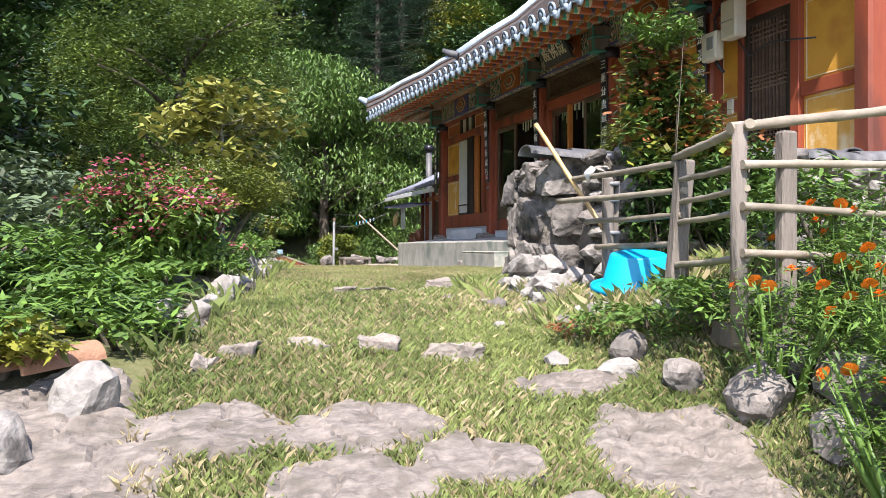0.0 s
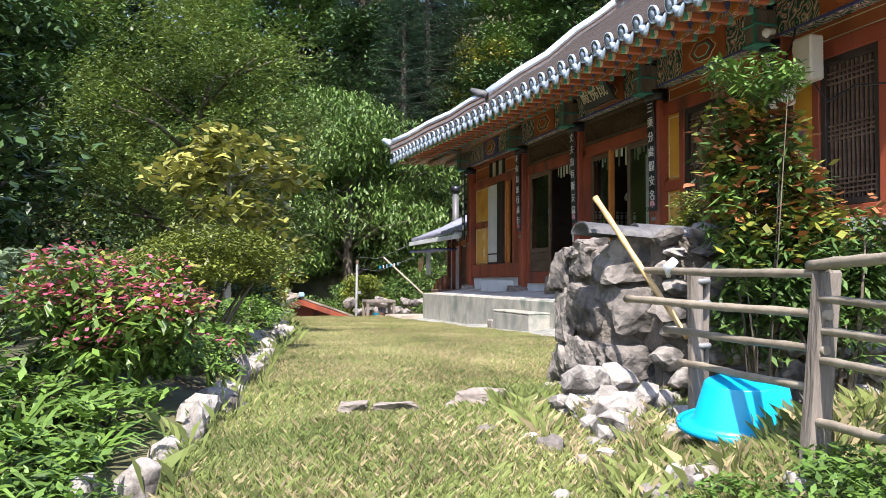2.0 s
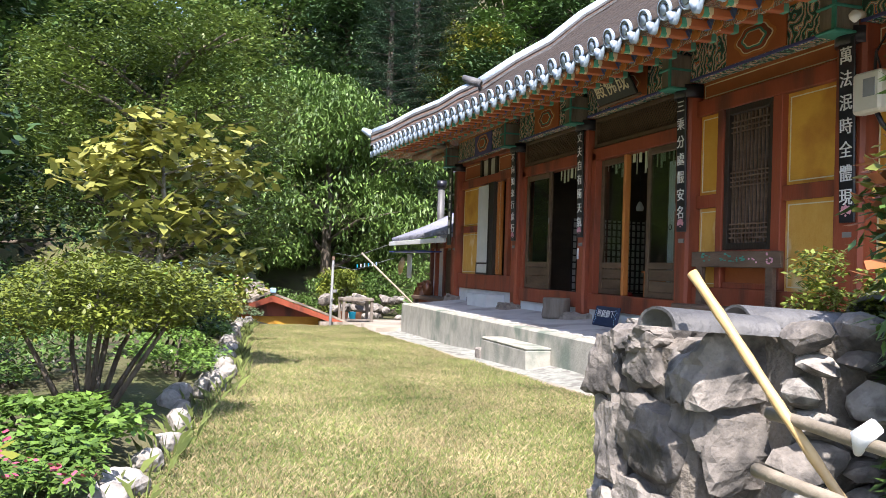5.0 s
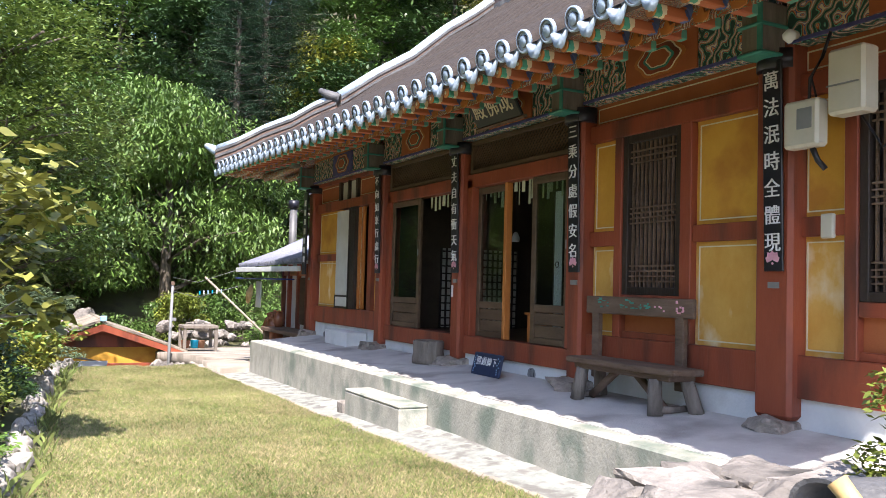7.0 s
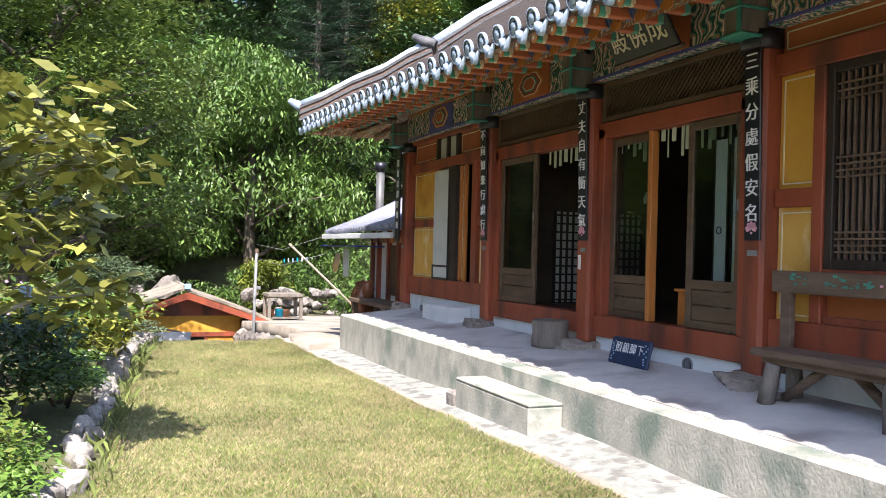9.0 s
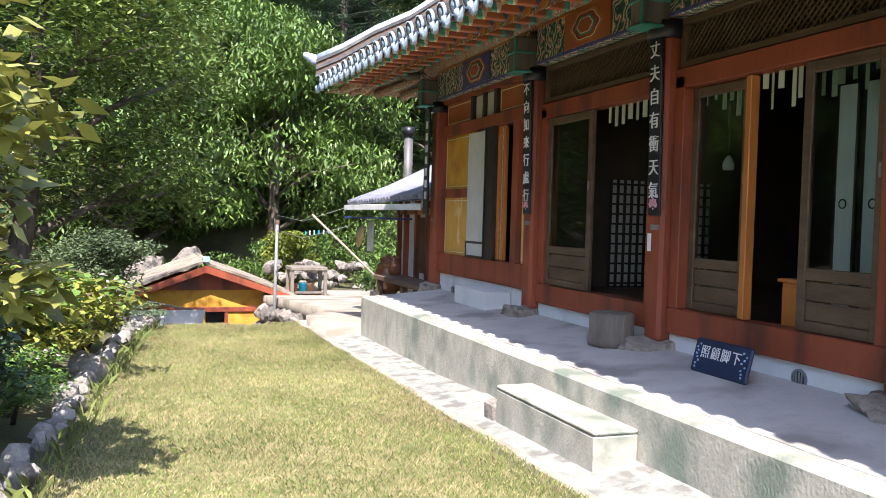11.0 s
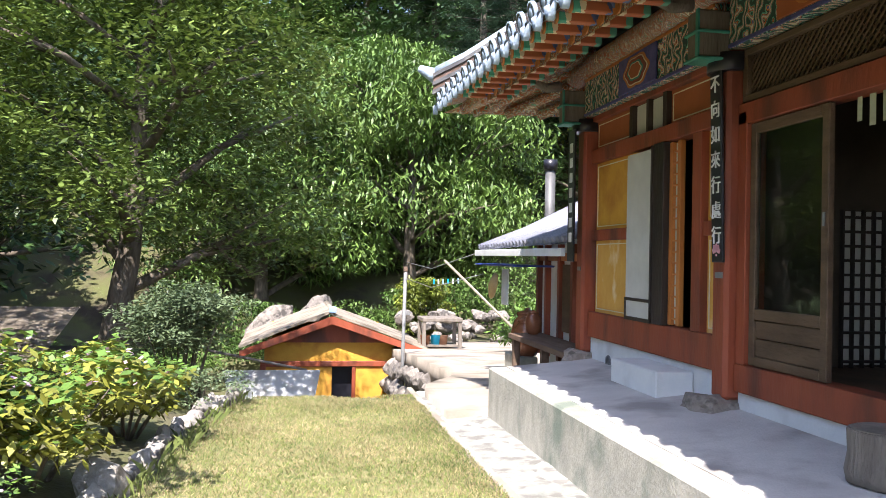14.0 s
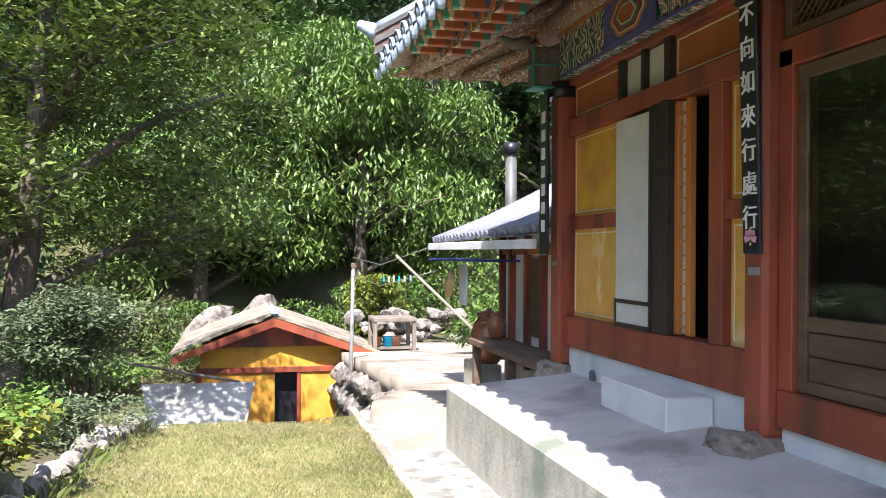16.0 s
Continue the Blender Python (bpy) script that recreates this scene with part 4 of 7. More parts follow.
# ---- trees ----
def leaf_mesh(name, clumps, per, size, mat, seed, droop=0.3, aspect=0.45):
    """Many small folded leaves round clump centres: (centre, radii) each."""
    rng = np.random.RandomState(seed)
    verts, faces = [], []
    for (cx, cy, cz), (rx, ry, rz) in clumps:
        n = per
        d = rng.normal(size=(n, 3))
        d /= np.linalg.norm(d, axis=1)[:, None]
        r = rng.uniform(0.35, 1.0, n) ** 0.6
        p = np.array([cx, cy, cz]) + d * r[:, None] * np.array([rx, ry, rz])
        ang = rng.uniform(0, 2 * math.pi, n)
        tilt = rng.normal(-droop, 0.35, n)
        u = np.stack([np.cos(ang) * np.cos(tilt), np.sin(ang) * np.cos(tilt), np.sin(tilt)], 1)
        s = np.stack([-np.sin(ang), np.cos(ang), rng.normal(0, 0.35, n)], 1)
        s /= np.linalg.norm(s, axis=1)[:, None]
        ln = size * rng.uniform(0.7, 1.3, n)[:, None]
        w = ln * aspect * 0.5
        a, b, c, e = p, p + u * ln * 0.45 + s * w, p + u * ln, p + u * ln * 0.45 - s * w
        base = len(verts)
        verts.extend(np.stack([a, b, c, e], 1).reshape(-1, 3).tolist())
        faces.extend([(base + 4 * k, base + 4 * k + 1, base + 4 * k + 2, base + 4 * k + 3) for k in range(n)])
    me = bpy.data.meshes.new(name)
    me.from_pydata(verts, [], faces)
    me.materials.append(mat)
    return me


def limbs(bm, base, height, spread, radius, rng, count=7, lean=(0, 0), start=0.3):
    """A tapered, slightly crooked trunk with limbs. Returns the limb ends."""
    pts, ends = [], []
    x, y, z = base
    for k in range(7):
        f = k / 6
        pts.append(Vector((x + lean[0] * f + 0.06 * height * rng.uniform(-0.3, 0.3) * f, y + lean[1] * f + 0.06 * height * rng.uniform(-0.3, 0.3) * f, z - 0.15 + f * height)))
    tube(bm, pts, [radius * (1.25 if k == 0 else 1 - 0.13 * k) for k in range(7)], 10)
    ends.append(pts[-1])
    for k in range(count):
        f = start + (0.95 - start) * k / max(1, count - 1)
        i = min(5, int(f * 6))
        p = pts[i].lerp(pts[i + 1], f * 6 - i)
        a = k * 2.4 + rng.uniform(-0.5, 0.5)
        ln = spread * rng.uniform(0.7, 1.1) * (1.1 - 0.5 * f)
        q = p + Vector((math.cos(a) * ln, math.sin(a) * ln, ln * rng.uniform(0.25, 0.7)))
        mid = p.lerp(q, 0.5) + Vector((0, 0, 0.08 * ln))
        tube(bm, [p, mid, q], [radius * 0.42 * (1.1 - 0.6 * f), radius * 0.28 * (1.1 - 0.6 * f), radius * 0.08], 7)
        ends += [q, mid]
        for m in range(2):
            b2 = a + rng.choice((-1, 1)) * rng.uniform(0.5, 1.0)
            l2 = ln * rng.uniform(0.35, 0.6)
            q2 = mid + Vector((math.cos(b2) * l2, math.sin(b2) * l2, l2 * rng.uniform(0.1, 0.7)))
            tube(bm, [mid, q2], [radius * 0.16, radius * 0.04], 6)
            ends.append(q2)
    return ends


def broad_tree(label, at, height, spread, radius, leaf, mat, seed, per=260, extra=18, low=0.3, droop=0.3, aspect=0.45, bark=None, count=9, lean=(0, 0), name="tree", puff=0.30, group=""):
    rng = random.Random(seed)
    t = thing(name, label, "tree", at, group=group)
    bm = bmesh.new()
    ends = limbs(bm, (0, 0, 0), height * 0.8, spread * 0.85, radius, rng, count, lean, low)
    part("trunk", bm, bark or M_BARK, t)
    clumps = []
    for e in ends:
        r = spread * puff * rng.uniform(0.7, 1.25)
        clumps.append(((e.x, e.y, e.z), (r, r, r * 0.62)))
    for _ in range(extra):
        a, f = rng.uniform(0, 6.283), rng.uniform(0, 1)
        zz = height * (low + (1 - low) * f)
        rr = spread * math.sin(math.pi * (0.25 + 0.7 * f)) * rng.uniform(0.35, 1.0)
        r = spread * puff * rng.uniform(0.6, 1.1)
        clumps.append(((lean[0] * f + rr * math.cos(a), lean[1] * f + rr * math.sin(a), zz), (r, r, r * 0.6)))
    part("crown", leaf_mesh("crown", clumps, per, leaf, mat, seed, droop, aspect), None, t)
    return t


def conifer(label, at, height, spread, radius, mat, seed, per=150, leaf=0.3, group=""):
    rng = random.Random(seed)
    t = thing("conifer", label, "tree", at, group=group)
    bm = bmesh.new()
    tube(bm, [(0, 0, -0.3), (0.05, 0, height * 0.5), (0, 0, height)], [radius, radius * 0.6, 0.02], 8)
    clumps = []
    levels = int(height / 0.55)
    for k in range(levels):
        f = k / levels
        if f < 0.12:
            continue
        for j in range(6):
            a = j * 1.047 + k * 0.7 + rng.uniform(-0.25, 0.25)
            ln = spread * (1.05 - f) * rng.uniform(0.75, 1.1)
            p = Vector((0, 0, height * f))
            q = p + Vector((math.cos(a) * ln, math.sin(a) * ln, ln * 0.05))
            tube(bm, [p, q], [radius * 0.12, 0.006], 4, caps=False)
            for m in (0.45, 0.75, 1.0):
                c = p.lerp(q, m)
                clumps.append(((c.x, c.y, c.z), (ln * 0.2 + 0.12, ln * 0.2 + 0.12, 0.14)))
    part("trunk", bm, M_BARK, t)
    part("crown", leaf_mesh("crown", clumps, max(8, per // 6), leaf, mat, seed, 0.15, 0.16), None, t)
    return t


def spot(x, y):
    return (x, y, land(x, y))


# beside the lawn
broad_tree("tall dark-leaved tree with a leaning forked trunk", spot(-0.6, 24.5), 11.5, 4.6, 0.32, 0.14, L_OLIVE, 21, per=620, extra=26, low=0.42, droop=0.15, lean=(0.9, 0.4), count=12)
broad_tree("small magnolia with large yellowing leaves and bare pale branches", spot(0.50, 11.6), 2.7, 1.2, 0.06, 0.165, L_MAG, 5, per=34, extra=14, low=0.45, aspect=0.6, bark=M_PALEBARK, puff=0.26, name="magnolia_tree")
broad_tree("chestnut tree with dense long drooping leaves", (7.5, 44, land(7.5, 44)), 10.5, 6.0, 0.3, 0.34, L_CHESTNUT, 9, per=420, extra=30, low=0.12, droop=0.7, aspect=0.28, count=11, group="chestnut trees behind the hut")
broad_tree("chestnut tree with dense long drooping leaves", (1.5, 43, land(1.5, 43)), 9.5, 5.5, 0.3, 0.34, L_CHESTNUT, 10, per=420, extra=30, low=0.10, droop=0.7, aspect=0.28, count=11, group="chestnut trees behind the hut")
WOOD = broad_tree("dark broad-leaved woodland tree", (-8, 34, land(-8, 34)), 13, 5.5, 0.3, 0.40, L_DARK, 31, per=150, extra=34, low=0.15, group="woodland trees")
WOOD2 = broad_tree("mid-green woodland tree with layered boughs", (-9, 22, land(-9, 22)), 12, 5.0, 0.28, 0.37, L_MID, 33, per=150, extra=34, low=0.12, group="woodland trees")
PINE = conifer("tall blue-green pine on the slope", (13.5, 51, land(13.5, 51)), 23, 4.2, 0.35, L_PINE, 41, per=330, group="pines on the slope")
GOLD = broad_tree("yellowing tree on the slope", (17, 52, land(17, 52)), 12, 4.5, 0.25, 0.30, L_YELLOW, 51, per=150, extra=28, low=0.2, group="yellowing trees")
for x, y, s, a in ((11.2, 47.5, 0.86, 40), (15.8, 54, 1.0, 130), (10.2, 55, 0.95, 220)):
    t = copy_thing(PINE, pose(x, y, land(x, y) - 0.2, 0, 0, a))
    t.scale = (s, s, s)
rng = random.Random(77)
for k in range(60):
    if k < 40:
        x, y = -30 + 66 * ((k * 0.618) % 1.0), 48 + 5 * (k % 6) + rng.uniform(-1.5, 1.5)
    else:
        x, y = rng.uniform(-30, -7.5), rng.uniform(3, 50)
    src = rng.choice((WOOD, WOOD2, WOOD, PINE if y > 56 else WOOD, GOLD if (y > 50 and x > 8) else WOOD2))
    s = rng.uniform(0.8, 1.25)
    t = copy_thing(src, pose(x, y, land(x, y) - 0.2, 0, 0, rng.uniform(0, 360)))
    t.scale = (s, s, s)
for k in range(14):
    x, y = 19 + rng.uniform(0, 14), rng.uniform(10, 48)
    copy_thing(rng.choice((WOOD, WOOD2, GOLD)), pose(x, y, land(x, y) - 0.2, 0, 0, rng.uniform(0, 360)))

# ---- stone pier, wall and fence ----
NEAR = Vector((-0.20, -0.24, -0.045))       # where the ground by the fence lies from its first survey


def lay(name, seed, size, mat, parent, at, cuts=3, rough=0.28):
    return part(name, rock_mesh(name, seed, size, mat, cuts, rough), None, parent, at=at)


def stone_pier():
    rng = random.Random(11)
    p = thing("stone_pier", "rough pier of large weathered boulders in earth mortar", "stone pier", (2.80, 5.33, 0.83))
    part("core", boxes((-0.34, 0.42, -0.26, 0.28, -0.15, 0.98), bevel=0.04), M_MORTAR, p)

    def blocky(x, y, z, sx, sy, sz, seed, rz=0, mat=M_ROCK):
        part("boulder", rock_mesh("boulder", seed, (sx * 1.04, sy, sz * 1.06), mat, 4, 0.24, block=0.9), None, p, at=pose(x, y, z, rng.uniform(-6, 6), rng.uniform(-7, 7), rz))
    # the face towards the path, course by course
    blocky(-0.18, -0.25, 0.90, 0.24, 0.15, 0.17, 1)
    blocky(0.20, -0.24, 0.88, 0.22, 0.14, 0.19, 2)
    blocky(-0.12, -0.27, 0.60, 0.31, 0.16, 0.21, 3)
    blocky(-0.16, -0.28, 0.28, 0.27, 0.16, 0.15, 5)
    blocky(-0.14, -0.28, 0.03, 0.27, 0.18, 0.15, 6)
    # the face towards the lawn
    for k, (y, z, sy, sz) in enumerate(((0.02, 0.90, 0.2, 0.14), (0.28, 0.86, 0.15, 0.18), (-0.06, 0.62, 0.2, 0.19), (0.24, 0.55, 0.2, 0.2), (-0.02, 0.30, 0.22, 0.18), (0.27, 0.22, 0.18, 0.2), (0.02, 0.02, 0.26, 0.16), (0.3, -0.02, 0.2, 0.16))):
        blocky(-0.33 - 0.03 * (1 - z), y, z, 0.11, sy, sz, 20 + k)
    # the back and the top
    for k, (x, z) in enumerate(((-0.2, 0.8), (0.15, 0.82), (-0.2, 0.45), (0.2, 0.4), (-0.15, 0.1), (0.25, 0.08))):
        blocky(x, 0.30, z, 0.22, 0.13, 0.2, 40 + k)
    for k, (x, y) in enumerate(((-0.25, 0.05), (0.05, 0.02), (0.3, 0.1), (-0.1, 0.25), (0.2, 0.28))):
        blocky(x, y, 0.96, 0.2, 0.18, 0.08, 60 + k)
    for k in range(34):
        z = rng.uniform(0.0, 0.80)
        s = rng.uniform(0.05, 0.11)
        part("rubble_stone", rock_mesh("rubble_stone", 70 + k, (s * 1.2, s, s), M_PALE_ROCK if k % 3 else M_ROCK, 2, 0.3, block=0.5), None, p, at=pose(rng.uniform(0.10, 0.50), -0.32 + rng.uniform(-0.05, 0.05) - 0.08 * (0.8 - z), z, rng.uniform(-30, 30), rng.uniform(-30, 30), rng.uniform(0, 180)))
    return p


stone_pier()
rng = random.Random(3)
for k in range(30):      # loose stones heaped at the foot of the pier
    s = rng.uniform(0.06, 0.14)
    x, y = rng.uniform(1.98, 2.52), rng.uniform(4.10, 4.72)
    q = rock_mesh("loose_stone", 200 + k, (s * 1.3, s, s * 0.8), M_PALE_ROCK, 2)
    o = new("loose_stone", q)
    o.matrix_basis = pose(x, y, land(x, y) + s * 0.4 + 0.45 * max(0.0, y - 4.35) * (0.4 + 0.6 * (k % 2)), rng.uniform(-40, 40), rng.uniform(-40, 40), rng.uniform(0, 180))
    tagged(o, "pale broken stone heaped at the foot of the pier", "stone", "loose stones")


def roof_tile(at, length=0.42, width=0.30):
    """A hollow clay roof tile lying on the wall, arched side up."""
    b = bmesh.new()
    n = 10
    for s, r0, r1 in ((1, 1.0, 0.92),):
        out = [[b.verts.new((x, width / 2 * sc * math.cos(a), width * 0.32 * sc * math.sin(a))) for a in (math.pi * k / n for k in range(n + 1))] for x, sc in ((-length / 2, 1.0), (0, 0.97), (length / 2, 0.93))]
        inn = [[b.verts.new((x, width / 2 * sc * 0.86 * math.cos(a), width * 0.32 * sc * 0.86 * math.sin(a))) for a in (math.pi * k / n for k in range(n + 1))] for x, sc in ((-length / 2, 1.0), (0, 0.97), (length / 2, 0.93))]
    for g, flip in ((out, False), (inn, True)):
        for p, q in zip(g, g[1:]):
            for k in range(n):
                f = (p[k], p[k + 1], q[k + 1], q[k])
                b.faces.new(f[::-1] if flip else f).smooth = True
    for i in (0, 2):
        for k in range(n):
            b.faces.new((out[i][k], inn[i][k], inn[i][k + 1], out[i][k + 1]))
    o = new("clay_roof_tile", finish("clay_roof_tile", b, M_TILE))
    o.matrix_basis = Matrix.Translation(NEAR) @ at
    return tagged(o, "curved grey clay roof tile capping the stone wall", "roof tile", "tiles on the wall")


roof_tile(pose(2.66, 5.20, 1.90, 0, 3, 3), 0.44, 0.22)
roof_tile(pose(3.08, 5.30, 1.91, 0, 2, -6), 0.46, 0.22)


def rubble_wall():
    rng = random.Random(8)
    w = thing("rubble_wall", "dry wall of pale and grey rubble capped with tiles", "stone wall", NEAR, kind="structure")
    part("core", boxes((2.9, 8.0, 5.08, 5.40, 0.8, 1.90)), M_MORTAR, w)
    x = 2.95
    while x < 7.6:
        z = 0.95
        while z < 1.95:
            sx, sz = rng.uniform(0.07, 0.15), rng.uniform(0.05, 0.09)
            lay("rubble_stone", rng.random(), (sx, 0.11, sz), M_PALE_ROCK if rng.random() < 0.55 else M_ROCK, w, pose(x + rng.uniform(-0.05, 0.05), 5.03 + rng.uniform(-0.03, 0.03), z, rng.uniform(-15, 15), rng.uniform(-20, 20), rng.uniform(-15, 15)), 2)
            z += sz * 1.75
        x += 0.19
    return w


rubble_wall()
for k in range(13):
    roof_tile(pose(3.55 + 0.33 * k, 5.20 + 0.03 * math.sin(k * 2.1), 1.95 + 0.012 * math.sin(k * 3.3), 0, 4 * math.sin(k * 1.7), 6 * math.sin(k * 2.7)), 0.40, 0.28)
for k in range(13):
    roof_tile(pose(3.70 + 0.33 * k, 5.36, 1.985, 0, 3 * math.sin(k * 2.7), 90 + 5 * math.sin(k)), 0.36, 0.24)


def bamboo(bm, a, b, r, nodes=5):
    a, b = Vector(a), Vector(b)
    pts, rad = [], []
    for k in range(nodes * 3 + 1):
        f = k / (nodes * 3)
        pts.append(a.lerp(b, f) + Vector((0, 0, 0.002 * math.sin(f * 9))))
        rad.append(r * (1.14 if k % 3 == 0 else 1.0) * (1 - 0.12 * f))
    return tube(bm, pts, rad, 10)


def fence():
    f = thing("fence", "rustic fence of grey posts and dried bamboo rails", "fence")

    def post(x, y, z0, z1, r, lean=0.0, square=False):
        b = bmesh.new()
        if square:
            box(b, -r, r, -r * 0.8, r * 0.8, z0 - 0.15, z1, bevel=0.01)
            for v in b.verts:
                v.co += Vector((x + lean * (v.co.z - z0), y, 0))
        else:
            tube(b, [(x, y, z0 - 0.15), (x + lean * 0.35, y + 0.01, (z0 + z1) / 2), (x + lean * 0.7, y, z1)], [r * 1.15, r, r * 0.92], 10)
        part("post", b, M_GREYWOOD, f)
    post(2.20, 3.03, 0.95, 1.64, 0.042, 0.10, True)
    post(2.27, 3.06, 0.95, 1.60, 0.030, 0.03)
    post(1.975, 2.225, 0.98, 1.69, 0.032)
    post(2.18, 2.21, 1.00, 1.67, 0.036, 0.0, True)
    post(2.41, 4.06, 1.02, 1.64, 0.032, 0.0, True)
    post(2.47, 4.09, 1.02, 1.62, 0.026, 0.02)
    rails = [((2.36, 4.52, 1.655), (2.25, 3.00, 1.625), 0.022), ((2.27, 4.46, 1.51), (2.235, 2.98, 1.486), 0.022), ((2.32, 4.17, 1.37), (2.22, 2.98, 1.367), 0.020), ((2.40, 4.18, 1.213), (2.23, 3.00, 1.229), 0.020),
             ((2.26, 3.10, 1.655), (1.98, 2.17, 1.685), 0.024), ((2.25, 3.08, 1.54), (1.99, 2.20, 1.53), 0.017), ((2.25, 3.08, 1.43), (1.99, 2.20, 1.44), 0.017), ((2.24, 3.08, 1.33), (1.99, 2.20, 1.35), 0.017), ((2.22, 3.08, 1.12), (1.99, 2.20, 1.17), 0.019),
             ((1.94, 2.24, 1.675), (3.20, 2.20, 1.85), 0.026), ((1.96, 2.19, 1.53), (3.20, 2.18, 1.57), 0.020), ((1.96, 2.19, 1.37), (3.20, 2.18, 1.33), 0.019), ((1.96, 2.19, 1.19), (3.20, 2.18, 1.15), 0.019)]
    part("ground_board", boxes((-0.012, 0.012, -0.45, 0.45, -0.05, 0.05), bevel=0.006), M_GREYWOOD, f, at=pose(2.11, 2.62, land(2.11, 2.62) + 0.03, 0, 0, -16))
    for a, b, r in rails:
        part("rail", bamboo(bmesh.new(), a, b, r * 0.82), M_BAMBOO, f)
    for z in (1.60, 1.50, 1.30):
        part("wire_tie", lathe(bmesh.new(), [(0.05, -0.012), (0.056, 0), (0.05, 0.012)], 10, (2.44, 4.075, z)), M_GREYMETAL, f)
    c = bmesh.new()
    tube(c, [(2.33, 4.10, 1.70), (2.31, 4.13, 1.665), (2.33, 4.16, 1.62)], [0.020, 0.026, 0.010], 8)
    part("rag", c, M_WHITE, f, "white and blue rag tied on the rail")
    return f


fence()
b = bamboo(bmesh.new(), (2.232, 4.735, 2.05), (2.43, 4.16, 1.33), 0.0155, 6)
solid("bamboo_pole", b, M_YBAMBOO, "yellow bamboo pole leaning on the stone pier", "bamboo pole")


def basin():
    """A shallow plastic tub leaning on its rim against the fence."""
    t = thing("plastic_basin", "bright blue plastic basin tipped against the fence", "basin")
    b = bmesh.new()
    prof = [(0.15, 0.0), (0.16, 0.005), (0.20, 0.13), (0.235, 0.15), (0.25, 0.145), (0.25, 0.15), (0.232, 0.158), (0.195, 0.14), (0.155, 0.015), (0.001, 0.012)]
    sides = 28
    rings = [[b.verts.new((r * 1.18 * math.cos(a), r * 0.86 * math.sin(a), z)) for a in (2 * math.pi * k / sides for k in range(sides))] for r, z in prof]
    for p, q in zip(rings, rings[1:]):
        for k in range(sides):
            b.faces.new((p[k], p[(k + 1) % sides], q[(k + 1) % sides], q[k])).smooth = True
    b.faces.new(rings[0][::-1])
    part("tub", b, M_BASIN, t)
    rim = bmesh.new()
    loop = [Vector((0.262 * 1.18 * math.cos(a), 0.262 * 0.86 * math.sin(a), 0.15)) for a in (2 * math.pi * k / 32 for k in range(33))]
    tube(rim, loop, 0.012, 6)
    part("rim", rim, M_BASIN, t, "rolled blue rim")
    return t


tub = basin()
tip = Vector((0.10, 0.22, -0.97)).to_track_quat("Z", "Y").to_matrix().to_4x4() @ Matrix.Diagonal((0.86, 0.80, 1.3, 1))
tub.matrix_basis = Matrix.Translation((2.41, 3.70, 1.175)) @ tip
tub_2 = copy_thing(tub, pose(0, 0, 0))
tub_2.matrix_basis = Matrix.Translation((2.45, 3.715, 1.160)) @ tip

# ---- stones at the path, the steps and the bed ----
rng = random.Random(15)


def loose(name, label, seed, size, at, mat=M_PALE_ROCK, group="", cuts=3, cat="stone", block=0.0):
    o = new(name, rock_mesh(name, seed, size, mat, cuts, block=block))
    o.matrix_basis = at
    return tagged(o, label, cat, group)


for k, (x, y, w) in enumerate(((0.0, 3.03, 0.04), (0.15, 3.15, 0.08), (0.45, 3.19, 0.145), (0.745, 3.15, 0.11), (1.09, 3.09, 0.18))):
    loose("step_stone", "flat pinkish stone edging the grass step", 300 + k, (w * 1.2, 0.10, 0.10), pose(x, y - 0.05, land(x, y - 0.05) - 0.015, 0, rng.uniform(-4, 4), -16 + rng.uniform(-5, 5)), M_STEP, "stones of the lower step", 5, "stone", 0.9)
for k, (x, y, w, h) in enumerate(((0.98, 5.12, 0.09, 0.05), (1.22, 5.10, 0.15, 0.05), (1.745, 5.06, 0.30, 0.09), (2.14, 5.06, 0.07, 0.09))):
    loose("step_stone", "flat pinkish stone edging the grass step", 310 + k, (w * 1.1, 0.11, h), pose(x, y, land(x, y) + (0.03 if k > 1 else 0.0), 0, 0, -12 + rng.uniform(-5, 5)), M_STEP, "stones of the upper step", 5, "stone", 0.9)
SLABS = ((-0.62, 2.18, 0.50, 0.60, 5), (0.0, 2.40, 0.26, 0.22, 15), (0.50, 2.32, 0.30, 0.20, -8), (0.83, 2.05, 0.22, 0.18, 10), (0.40, 1.95, 0.28, 0.16, 0), (1.54, 1.93, 0.30, 0.42, 20), (1.42, 2.62, 0.28, 0.13, -20), (-0.44, 2.75, 0.22, 0.20, 0), (0.0, 1.60, 0.5, 0.22, 8), (0.88, 1.56, 0.3, 0.2, 0), (1.42, 1.36, 0.4, 0.3, -5))


def bare_rock(x, y):
    """How far the bedrock breaks through the turf: above nought it shows."""
    m = max(1 - ((x - a) / (sx * 1.1)) ** 2 - ((y - c) / (sy * 1.1)) ** 2 for a, c, sx, sy, _ in SLABS)
    return max(m, -1.0) + 0.55 * noise.noise(Vector((x * 2.3, y * 2.3, 3))) + 0.35 * noise.noise(Vector((x * 7, y * 7, 8)))


